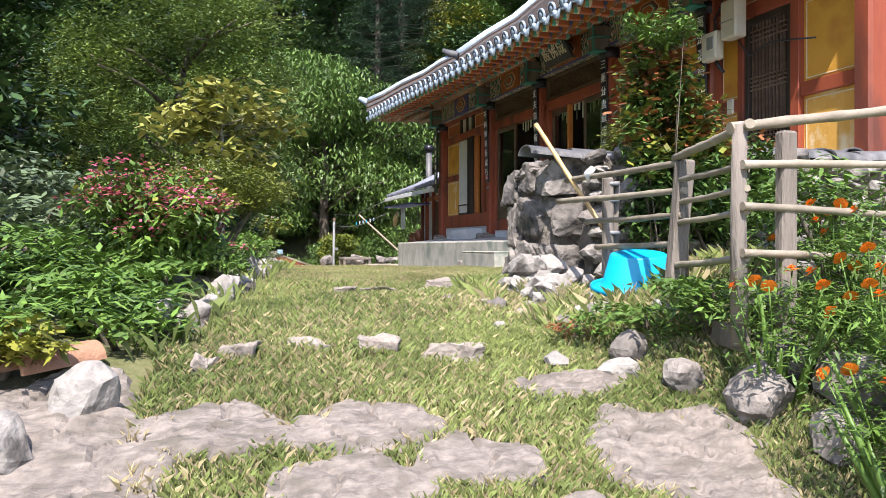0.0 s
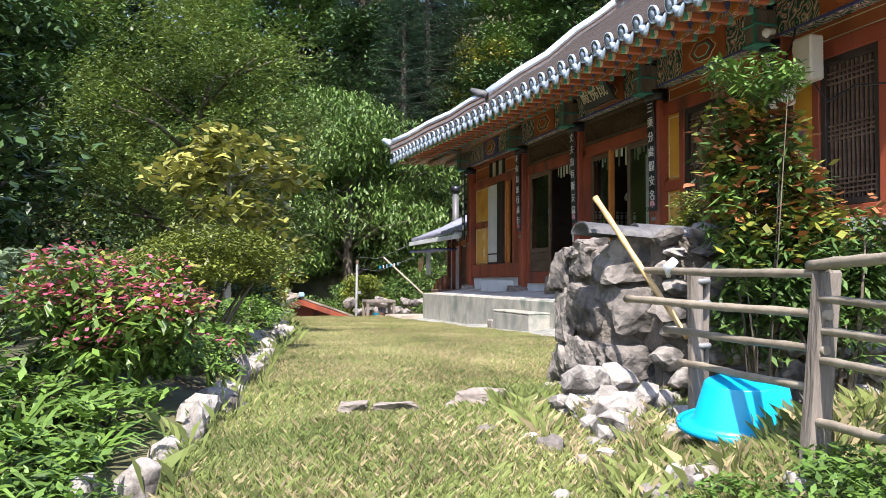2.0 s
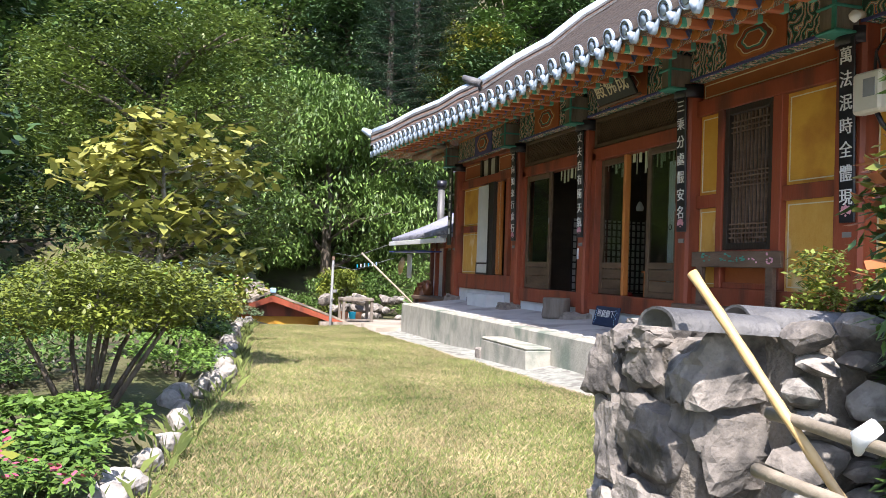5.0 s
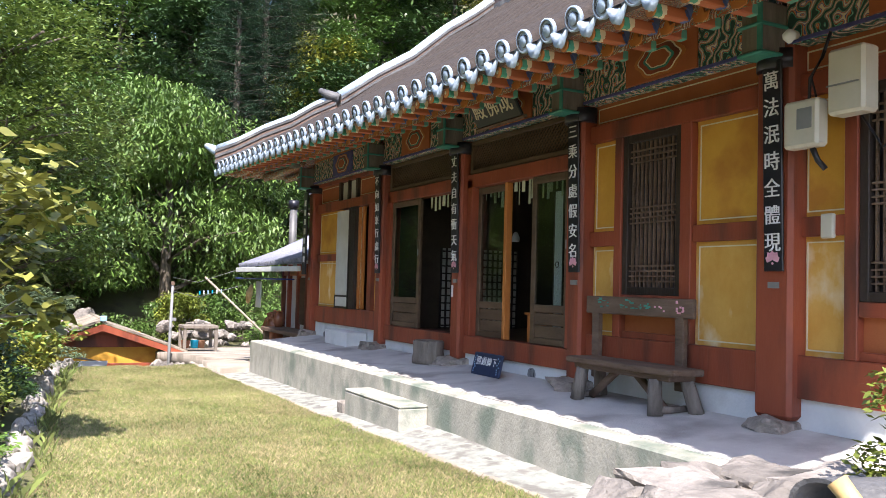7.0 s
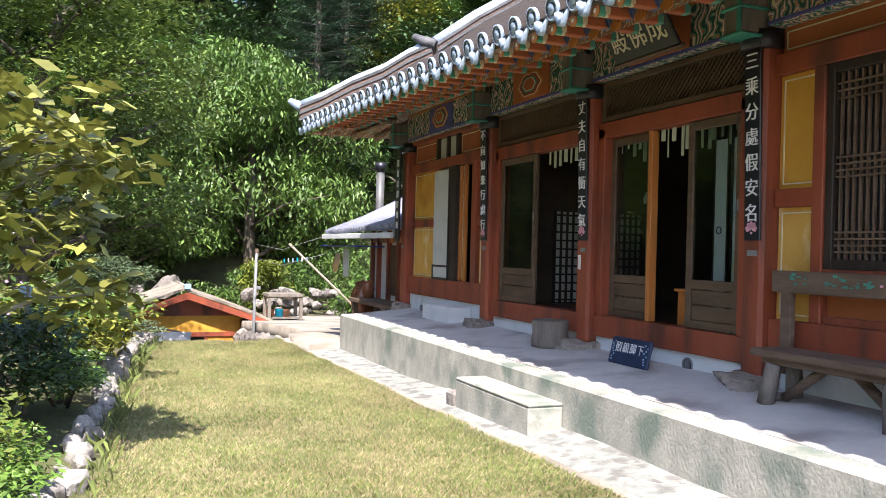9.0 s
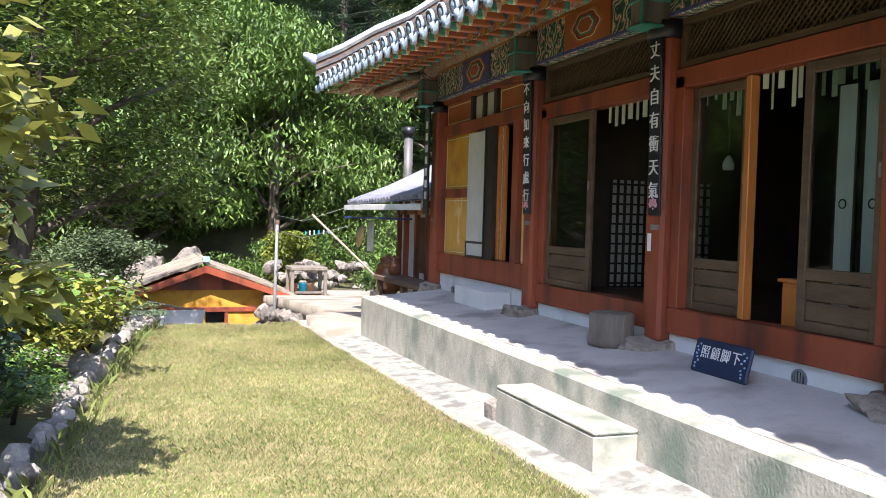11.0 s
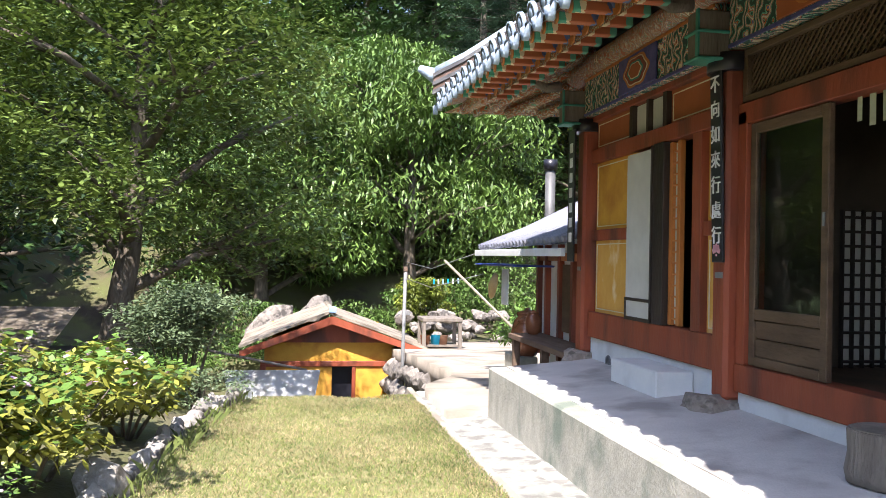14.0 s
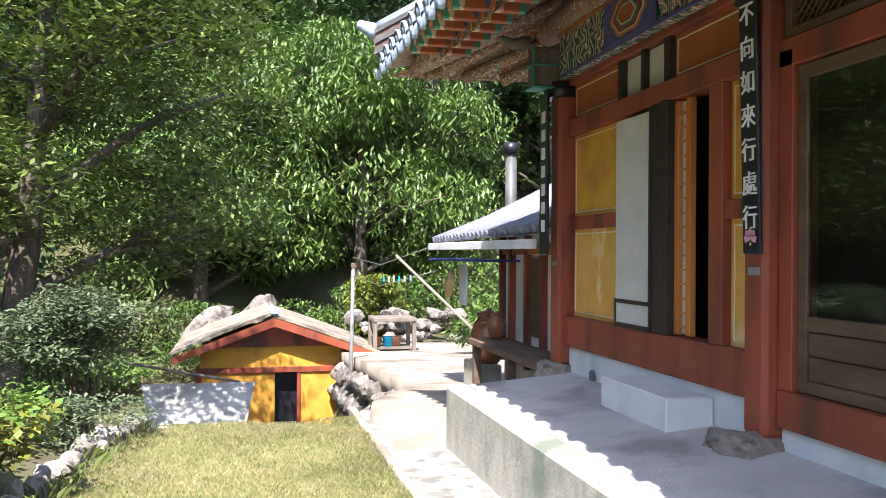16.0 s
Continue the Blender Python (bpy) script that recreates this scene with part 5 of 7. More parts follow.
def bedrock():
    """One worn outcrop with split layers and cracks, sinking under the turf."""
    bm = bmesh.new()
    step, x0, y0, nx, ny = 0.018, -1.35, 1.0, 180, 116
    rows = []
    for i in range(ny):
        row = []
        for k in range(nx):
            x, y = x0 + step * k, y0 + step * i
            m = bare_rock(x, y)
            h = -0.07 + 0.105 * smooth_step(-0.25, 0.30, m)
            u = noise.noise(Vector((x * 3.0 + 1.2 * y, y * 5.0 - x, 1.5)))
            ledge = math.floor(u * 5.0) / 5.0
            crack = abs(noise.noise(Vector((x * 3.4, y * 3.4, 21))))
            h += 0.030 * ledge + 0.012 * noise.noise(Vector((x * 16, y * 16, 4))) + 0.006 * noise.noise(Vector((x * 40, y * 40, 6))) - 0.022 * (1 - smooth_step(0.0, 0.05, crack))
            row.append(bm.verts.new((x, y, land(x, y) + 0.035 * noise.noise(Vector((x * 1.3, y * 1.3, 0))) + h)))
        rows.append(row)
    for p, q in zip(rows, rows[1:]):
        for k in range(nx - 1):
            bm.faces.new((p[k], p[k + 1], q[k + 1], q[k]))
    solid("path_rock", bm, M_SLAB, "worn pinkish grey bedrock showing through the path", "rock", kind="structure")


bedrock()
EDGE_ROCKS = ((-0.49, 2.63, 0.17, 0.20), (-0.71, 2.33, 0.16, 0.15), (-0.23, 3.60, 0.13, 0.17), (-0.07, 3.98, 0.12, 0.11), (0.01, 4.33, 0.10, 0.09), (0.11, 4.63, 0.09, 0.17), (0.13, 5.03, 0.16, 0.13), (0.24, 5.38, 0.17, 0.11), (0.29, 5.73, 0.15, 0.10), (0.36, 6.08, 0.10, 0.22),
              (0.41, 6.38, 0.12, 0.14), (0.43, 6.78, 0.16, 0.11), (0.53, 7.18, 0.13, 0.10), (0.63, 7.58, 0.12, 0.12), (0.69, 8.08, 0.13, 0.13))
for k, (x, y, s, h) in enumerate(EDGE_ROCKS):
    x, y = x + 0.06, y - 0.06
    loose("edging_rock", "pale jagged rock edging the flower bed", 360 + k, (s * 0.82, s * 0.72, h * 0.9), pose(x, y, land(x, y) + h * 0.3, rng.uniform(-12, 12), rng.uniform(-12, 12), rng.uniform(0, 180)), M_PALE_ROCK, "rocks edging the flower bed")
y = 8.6
k = 0
while y < 20.0:
    s = rng.uniform(0.08, 0.15) * (1.5 if abs(y - 15.6) < 0.25 else 1.0)
    x = curve_at(BED, y) - 0.06 + rng.uniform(-0.07, 0.07)
    loose("edging_rock", "pale jagged rock edging the flower bed", 400 + k, (s, s * 0.8, s * rng.uniform(0.7, 1.3)), pose(x, y, land(x, y) + s * 0.35, rng.uniform(-15, 15), rng.uniform(-15, 15), rng.uniform(0, 180)), M_PALE_ROCK, "rocks edging the flower bed", 2)
    y += s * rng.uniform(1.5, 2.4)
    k += 1
for k in range(16):
    x, y = rng.uniform(1.45, 2.15), rng.uniform(2.6, 4.4)
    s = rng.uniform(0.04, 0.1)
    loose("bank_stone", "small grey stone in the grassy bank", 460 + k, (s * 1.2, s, s * 0.8), pose(x, y, land(x, y) + s * 0.3, 0, 0, rng.uniform(0, 180)), M_PALE_ROCK if k % 2 else M_ROCK, "stones in the bank", 2)
for k, (x, y, s) in enumerate(((1.95, 2.05, 0.15), (2.15, 2.15, 0.14), (2.2, 1.85, 0.16), (1.98, 1.72, 0.12), (1.85, 2.4, 0.10), (2.35, 2.5, 0.14), (1.8, 2.75, 0.10))):
    loose("bank_stone", "grey boulder retaining the marigold bank", 490 + k, (s, s * 0.9, s * 1.0), pose(x, y, land(x, y) + s * 0.45, 0, 0, rng.uniform(0, 180)), M_ROCK, "stones in the bank")
b = bmesh.new()
n = 12
for sgn in (0,):
    o = [[b.verts.new((x, r * math.cos(a), r * math.sin(a))) for a in (math.pi * k / n for k in range(n + 1))] for x, r in ((-0.22, 0.10), (0, 0.097), (0.22, 0.088))]
    i = [[b.verts.new((x, r * math.cos(a), r * math.sin(a))) for a in (math.pi * k / n for k in range(n + 1))] for x, r in ((-0.22, 0.084), (0, 0.08), (0.22, 0.072))]
    for g, fl in ((o, 0), (i, 1)):
        for p, q in zip(g, g[1:]):
            for k in range(n):
                f = (p[k], p[k + 1], q[k + 1], q[k])
                b.faces.new(f[::-1] if fl else f).smooth = True
    for e in (0, 2):
        for k in range(n):
            b.faces.new((o[e][k], i[e][k], i[e][k + 1], o[e][k + 1]))
t = solid("terracotta_tile", b, M_TERRACOTTA, "curved terracotta tile lying among edging rocks", "roof tile")
t.matrix_basis = pose(-0.55, 2.95, land(-0.55, 2.95) + 0.06, 0, -4, 40)
t.scale = (0.8, 0.8, 0.8)
solid("white_pipe", lathe(bmesh.new(), [(0.045, 0), (0.045, 0.20), (0.038, 0.205), (0.036, 0.19)], 16), M_WHITE, "short white plastic pipe standing among weeds", "pipe", spot(-0.95, 3.9)).location.z += 0.05


# ---- plants by the path ----
def shrub(name, label, at, radii, leaf, mat, count, seed, height=None, stems=6, clumps=14, droop=0.2, aspect=0.45, extra=(), bark=None, flat=0.7, cat="shrub", group="", thin=1.0):
    """Thin stems under a crown of leaf clumps; extra: (part, material, clump share, leaves each, size) for blossoms and tinted leaves."""
    rng = random.Random(seed)
    t = thing(name, label, cat, at, group=group)
    base = height if height is not None else radii[2]
    b = bmesh.new()
    cl = []
    for k in range(clumps):
        a, r = rng.uniform(0, 6.283), math.sqrt(rng.random())
        z = base + radii[2] * rng.uniform(-0.75, 0.8) * math.sqrt(max(0.05, 1 - r * r * 0.8))
        c = (radii[0] * r * 0.8 * math.cos(a), radii[1] * r * 0.8 * math.sin(a), z)
        s = rng.uniform(0.28, 0.45)
        cl.append((c, (radii[0] * s, radii[1] * s, radii[2] * s * flat)))
    for k in range(stems):
        c = Vector(cl[k % len(cl)][0])
        f = Vector((c.x * 0.2, c.y * 0.2, -0.05))
        tube(b, [f, f.lerp(c, 0.5) + Vector((rng.uniform(-0.03, 0.03), rng.uniform(-0.03, 0.03), 0.03)), c], [thin * (0.014 + 0.012 * radii[0]), thin * (0.010 + 0.008 * radii[0]), 0.004 * thin], 6)
    tagged(part("twig", b, bark or M_BARK, t), kind="stuff")
    tagged(part("foliage", leaf_mesh("foliage", cl, max(4, count // clumps), leaf, mat, seed, droop, aspect), None, t), kind="stuff")
    for pname, pmat, share, each, size in extra:
        top = sorted(cl, key=lambda q: -q[0][2])[: max(1, int(len(cl) * share))]
        top = [((c[0], c[1], c[2] + r[2] * 0.5), (r[0] * 1.05, r[1] * 1.05, r[2] * 0.8)) for c, r in top]
        tagged(part(pname, leaf_mesh(pname, top, each, size, pmat, seed + 1, 0.0, 0.8), None, t), kind="stuff")
    return t


def z_of(x, y, dz=0.0):
    if y < 7.0:
        x, y = x - 0.02, y - 0.14
    return (x, y, land(x, y) + dz)


# pink balsam clump and the plants round it
shrub("balsam_plant", "tall leafy clump covered with pink blossoms", z_of(-0.20, 5.40), (0.54, 0.50, 0.42), 0.075, L_HERB, 4200, 61, height=0.42, stems=14, clumps=34, aspect=0.4, droop=0.5, bark=L_HERB, extra=(("blossom", F_PINK, 0.85, 70, 0.034), ("tinted_leaf", L_YELLOW, 0.6, 26, 0.05)), cat="flower")
shrub("balsam_plant", "small low clump with coral blossoms beside rocks", z_of(0.28, 6.0), (0.22, 0.2, 0.18), 0.05, L_HERB, 400, 63, height=0.2, stems=5, clumps=8, bark=L_HERB, extra=(("blossom", F_PINK, 0.5, 12, 0.03),), cat="flower")
for k, (x, y) in enumerate(((-0.45, 4.35), (-0.2, 4.25), (-0.7, 4.1), (-1.0, 4.3), (-0.5, 3.7), (-0.8, 3.5), (-1.2, 3.8))):
    t = thing("lily_plant", "clump of long arching strap-shaped green leaves", "plant", z_of(x, y), group="strap-leaved clumps")
    b = bmesh.new()
    rg = random.Random(70 + k)
    for m in range(34):
        a, ln, up = rg.uniform(0, 6.283), rg.uniform(0.22, 0.42), rg.uniform(0.5, 1.1)
        d, s = Vector((math.cos(a), math.sin(a), 0)), Vector((-math.sin(a), math.cos(a), 0))
        o = Vector((rg.uniform(-0.06, 0.06), rg.uniform(-0.06, 0.06), 0))
        pr = None
        for q in range(5):
            f = q / 4
            p = o + d * ln * 0.75 * f + Vector((0, 0, ln * up * (f - 0.62 * f * f * f)))
            w = 0.013 * (1 - f * f) + 0.001
            cur = (b.verts.new(p - s * w), b.verts.new(p + s * w + Vector((0, 0, 0.004))))
            if pr:
                b.faces.new((pr[0], pr[1], cur[1], cur[0]))
            pr = cur
    part("leaves", b, L_HERB, t)
shrub("cloud_pruned_shrub", "flat-topped clipped shrub with several slender trunks", z_of(0.16, 8.35), (0.80, 0.80, 0.34), 0.04, L_BOX, 17000, 64, height=0.72, stems=9, clumps=44, aspect=0.5, flat=0.9, bark=M_BARK)
shrub("low_shrub", "low green leafy plants under the clipped shrub", z_of(0.05, 7.2), (0.5, 0.75, 0.12), 0.06, L_HERB, 2600, 65, height=0.14, clumps=26, aspect=0.6, stems=4)
shrub("low_shrub", "grey-green leafy plants behind the blossoms", z_of(-1.3, 6.3), (1.0, 0.9, 0.45), 0.09, L_GREY, 3400, 66, height=0.55, clumps=26, aspect=0.5)
shrub("low_shrub", "leafy bed of green weeds", z_of(-1.3, 4.6), (0.8, 1.0, 0.25), 0.07, L_HERB, 2600, 67, height=0.25, clumps=26, aspect=0.4)
shrub("low_shrub", "leafy bed of green weeds", z_of(-1.1, 3.3), (0.6, 0.7, 0.15), 0.07, L_HERB, 1600, 68, height=0.15, clumps=16, aspect=0.3)
shrub("low_shrub", "dark leafy bed under the trees", z_of(-0.5, 10.0), (0.9, 1.2, 0.3), 0.06, L_MID, 4000, 69, height=0.3, clumps=34, aspect=0.5)
shrub("low_shrub", "leafy undergrowth beside the lawn", z_of(0.7, 10.2), (0.45, 1.1, 0.22), 0.05, L_HERB, 2800, 71, height=0.25, clumps=26, aspect=0.5)
shrub("low_shrub", "dark rounded shrub beside the lawn", z_of(0.55, 12.6), (0.7, 0.9, 0.45), 0.06, L_DARK, 4500, 72, height=0.55, clumps=30, aspect=0.5)
shrub("low_shrub", "leafy undergrowth beside the lawn", z_of(1.0, 13.6), (0.4, 0.9, 0.25), 0.05, L_HERB, 2400, 73, height=0.3, clumps=22, aspect=0.5, extra=(("blossom", F_LILAC, 0.15, 2, 0.05),))
shrub("hydrangea", "yellow-green leafy bush with fading lilac flower heads", z_of(0.95, 15.4), (0.85, 1.0, 0.42), 0.10, L_YELLOW, 2200, 74, height=0.60, clumps=30, aspect=0.5, droop=0.4, extra=(("flower_head", F_LILAC, 0.5, 7, 0.05), ("green_leaf", L_HERB, 0.8, 30, 0.09)))
shrub("hydrangea", "yellow-green leafy bush with fading lilac flower heads", z_of(1.25, 17.2), (0.55, 0.8, 0.4), 0.09, L_YELLOW, 1500, 75, height=0.5, clumps=22, aspect=0.5, droop=0.4, extra=(("flower_head", F_LILAC, 0.3, 5, 0.045), ("green_leaf", L_HERB, 0.8, 26, 0.08)))
shrub("low_shrub", "grey-green low plants at the lawn's end", z_of(1.75, 19.2), (0.55, 0.8, 0.22), 0.05, L_GREY, 2600, 76, height=0.25, clumps=22)
shrub("low_shrub", "leafy undergrowth below the round shrub", z_of(0.6, 18.6), (0.9, 0.9, 0.35), 0.06, L_HERB, 3200, 77, height=0.35, clumps=26)
shrub("round_shrub", "rounded dense grey-green shrub on bare stems", z_of(1.35, 20.3), (0.85, 0.85, 0.5), 0.075, L_GREY, 8000, 78, height=1.15, stems=10, clumps=40, aspect=0.45)
for k, (x, y, m) in enumerate(((-0.55, 4.75, L_HERB), (-0.15, 4.7, L_HERB), (-0.9, 4.2, L_MID), (-0.45, 4.0, L_HERB), (-1.3, 3.4, L_HERB), (-0.75, 3.1, L_YELLOW), (-1.5, 5.2, L_MID), (-0.05, 6.3, L_HERB), (-0.6, 6.4, L_HERB), (0.15, 6.75, L_HERB), (-1.05, 5.6, L_MID), (-0.3, 3.55, L_HERB))):
    shrub("low_shrub", "leafy green weeds filling the flower bed", z_of(x, y), (0.34, 0.34, 0.13), 0.07, m, 900, 900 + k, height=0.13, clumps=14, aspect=0.35, stems=3, group="weeds in the bed")
# by the fence
shrub("nandina", "tall nandina with fine green and reddening leaves", z_of(3.10, 4.60), (0.40, 0.36, 0.78), 0.08, L_MID, 6500, 81, height=0.95, stems=9, clumps=40, aspect=0.3, droop=0.35, extra=(("red_leaf", L_RED, 0.6, 40, 0.07), ("young_leaf", L_YELLOW, 0.7, 50, 0.06)), bark=M_BARK, thin=0.5)
shrub("nandina", "airy top shoots of nandina above the wall", z_of(2.95, 4.45, 0.0), (0.28, 0.26, 0.24), 0.06, L_HERB, 1500, 82, height=1.75, stems=4, clumps=16, aspect=0.3, droop=0.2, bark=M_BARK, thin=0.3)
shrub("nandina", "nandina with fine green leaves behind the fence", z_of(3.7, 4.75), (0.45, 0.25, 0.70), 0.075, L_MID, 4500, 83, height=0.85, stems=7, clumps=26, aspect=0.3, droop=0.35, extra=(("red_leaf", L_RED, 0.3, 16, 0.055),))
shrub("yellow_shrub", "small shrub with tiny yellow-green leaves on the wall", z_of(3.22, 5.30, 0.0), (0.26, 0.22, 0.24), 0.03, L_BOX, 4200, 84, height=1.05, stems=6, clumps=26, aspect=0.5)
shrub("low_shrub", "green leafy plants on the bank", z_of(2.2, 2.75), (0.45, 0.45, 0.13), 0.05, L_HERB, 1800, 85, height=0.13, clumps=20, aspect=0.35)
shrub("low_shrub", "green leafy plants on the bank", z_of(1.95, 3.05), (0.35, 0.3, 0.10), 0.045, L_HERB, 1100, 86, height=0.1, clumps=14, aspect=0.35)
shrub("low_shrub", "dry brownish undergrowth below the bank", z_of(1.72, 3.25), (0.22, 0.12, 0.06), 0.03, L_RED, 350, 87, height=0.06, clumps=8, aspect=0.25)
shrub("low_shrub", "tall green weeds beside the fence", z_of(2.85, 2.75), (0.5, 0.4, 0.3), 0.075, L_HERB, 1800, 88, height=0.35, clumps=22, aspect=0.25)


def marigold_head():
    b = bmesh.new()
    for ring, (n, r, z, tilt) in enumerate(((10, 0.021, 0.0, 0.15), (8, 0.015, 0.006, 0.5), (6, 0.009, 0.011, 0.9))):
        for k in range(n):
            a = 2 * math.pi * k / n + ring * 0.3
            d, s = Vector((math.cos(a) * math.cos(tilt), math.sin(a) * math.cos(tilt), math.sin(tilt))), Vector((-math.sin(a), math.cos(a), 0))
            o = Vector((0, 0, z))
            b.faces.new([b.verts.new(p) for p in (o, o + d * r * 0.7 + s * r * 0.42, o + d * r * 1.08 + s * r * 0.2, o + d * r * 1.08 - s * r * 0.2, o + d * r * 0.7 - s * r * 0.42)])
    return finish("flower_head", b, F_ORANGE)


HEAD = marigold_head()
rng = random.Random(91)
for k, (x, y) in enumerate(((2.05, 2.2), (2.35, 2.05), (2.15, 1.75), (2.5, 2.4), (1.95, 1.5))):
    t = shrub("marigold_plant", "bushy marigold with feathery leaves and orange flowers", z_of(x, y), (0.30, 0.30, 0.24), 0.045, L_HERB, 1500, 92 + k, height=0.30, stems=8, clumps=22, aspect=0.22, bark=L_HERB, cat="flower", group="marigolds")
    for m in range(7):
        a, r = rng.uniform(0, 6.283), 0.28 * math.sqrt(rng.random())
        h = 0.46 + 0.12 * rng.random() - r * 0.5
        p = Vector((r * math.cos(a), r * math.sin(a), h))
        part("flower_stalk", tube(bmesh.new(), [(p.x * 0.6, p.y * 0.6, h - 0.22), p], 0.003, 5), L_HERB, t)
        o = part("flower_head", HEAD, None, t, "orange ruffled flower head", at=Matrix.Translation(p) @ pose(0, 0, 0, rng.uniform(5, 55), 0, rng.uniform(120, 260)))
        o.scale = (1.25, 1.25, 1.25)


def grass(name, label, count, area, height, mats, seed, keep):
    """Short upright blades, each a bent sliver."""
    rs = np.random.RandomState(seed)
    verts, faces, slot = [], [], []
    x0, x1, y0, y1 = area
    made = 0
    for x, y, a, h, w, l, c in zip(*(rs.uniform(0, 1, count) for _ in range(7))):
        x, y = x0 + (x1 - x0) * x, y0 + (y1 - y0) * y
        if not keep(x, y, c):
            continue
        z = land(x, y) + 0.035 * noise.noise(Vector((x * 1.3, y * 1.3, 0))) - 0.006
        hh = height * (0.45 + 0.9 * h)
        a *= 6.283
        ca, sa = math.cos(a), math.sin(a)
        ww = 0.0016 + 0.0022 * w
        ln = hh * (0.2 + 0.8 * l)
        verts += [(x - sa * ww, y + ca * ww, z), (x + sa * ww, y - ca * ww, z), (x + ca * ln * 0.35, y + sa * ln * 0.35, z + hh * 0.7), (x + ca * ln, y + sa * ln, z + hh)]
        faces += [(4 * made, 4 * made + 1, 4 * made + 2), (4 * made + 1, 4 * made + 3, 4 * made + 2)]
        slot += [1 if c + 0.35 * noise.noise(Vector((x * 1.1, y * 1.1, 21))) > (0.52 if y > 6 else 0.74) else 0] * 2
        made += 1
    me = bpy.data.meshes.new(name)
    me.from_pydata(verts, [], faces)
    for m in mats:
        me.materials.append(m)
    me.polygons.foreach_set("material_index", slot)
    return tagged(new(name, me), label, "grass", kind="stuff")


def on_lawn(x, y, c):
    return curve_at(BED, y) - 0.05 < x < 4.24 and turf(x, y) > 0.35


def on_path(x, y, c):
    if x < curve_at(BED, y) + 0.15 or x > 2.1:
        return False
    return bare_rock(x, y) < 0.20 + 0.25 * c * c


grass("lawn_grass", "short mown lawn grass, green with straw patches", 260000, (0.0, 4.25, 3.2, 11.0), 0.030, (L_GRASS, L_DRYGRASS), 1, on_lawn)
grass("lawn_grass", "short mown lawn grass, green with straw patches", 150000, (0.9, 4.25, 11.0, 20.3), 0.028, (L_GRASS, L_DRYGRASS), 2, on_lawn)
grass("rough_grass", "longer green grass round the stone steps", 60000, (-0.3, 2.5, 3.0, 6.2), 0.05, (L_GRASS, L_DRYGRASS), 3, lambda x, y, c: on_lawn(x, y, c) and noise.noise(Vector((x * 1.5, y * 1.5, 4))) + 0.25 * (4.6 - y) > -0.1)
grass("path_grass", "tufts of green grass between flat path rocks", 80000, (-0.8, 2.1, 1.2, 3.4), 0.045, (L_GRASS, L_DRYGRASS), 4, on_path)
grass("edge_grass", "taller grass along the bed's edging rocks", 9000, (-0.4, 2.4, 3.0, 20.0), 0.13, (L_GRASS, L_GRASS), 5, lambda x, y, c: abs(x - curve_at(BED, y) - 0.10) < 0.10)
grass("fence_grass", "taller grass at the foot of the pier and fence", 9000, (1.7, 2.9, 3.0, 5.2), 0.11, (L_GRASS, L_DRYGRASS), 6, lambda x, y, c: noise.noise(Vector((x * 2.5, y * 2.5, 14))) > 0.0)

# ---- things at the hall ----
def glyph_mesh(text, size, mat, depth=0.004):
    """Written characters as flat raised shapes, upright in the y-z plane, facing the court."""
    cu = bpy.data.curves.new("glyph", "FONT")
    cu.body = text
    cu.size = size
    cu.extrude = depth
    cu.align_x, cu.align_y = "CENTER", "CENTER"
    o = bpy.data.objects.new("glyph", cu)
    scene.collection.objects.link(o)
    bpy.context.view_layer.update()
    me = bpy.data.meshes.new_from_object(o.evaluated_get(bpy.context.evaluated_depsgraph_get()))
    bpy.data.objects.remove(o)
    me.transform(Matrix.Rotation(radians(-90), 4, "Z") @ Matrix.Rotation(radians(90), 4, "X"))
    me.materials.clear()
    me.materials.append(mat)
    return me


def lotus():
    b = bmesh.new()
    for a, ln in ((90, 0.05), (55, 0.05), (125, 0.05), (20, 0.045), (160, 0.045), (270, 0.02)):
        a = radians(a)
        u, v = Vector((0, math.cos(a), math.sin(a))), Vector((0, -math.sin(a), math.cos(a)))
        for x in (0.0, -0.003):
            b.faces.new([b.verts.new(Vector((x, 0, 0)) + p * 1.5) for p in (u * 0.005, u * ln * 0.6 + v * ln * 0.4, u * ln, u * ln * 0.6 - v * ln * 0.4)])
    return finish("lotus", b, M_PINK)


LOTUS = lotus()


def couplet_board(y, text, label, x=5.895, z0=2.52, z1=4.04, lean=1.5):
    t = thing("couplet_board", label, "sign board", (x, y, z0), group="couplet boards on the columns")
    h = z1 - z0
    part("board", boxes((0.0, 0.022, -0.085, 0.085, 0, h), bevel=0.006), M_BLACK, t)
    n = len(text)
    for k, ch in enumerate(text):
        part("character", glyph_mesh(ch, 0.145, M_INK_WHITE), None, t, at=pose(-0.004, 0, h - 0.16 - (h - 0.36) * k / max(1, n - 1)))
    part("lotus_mark", LOTUS, None, t, "pink lotus mark", at=pose(-0.004, 0, 0.075))
    part("hanger", boxes((0.03, 0.06, -0.05, 0.05, h - 0.03, h + 0.06)), M_TEAL, t)
    t.matrix_basis = pose(x, y, z0, 0, -lean, 0)
    return t


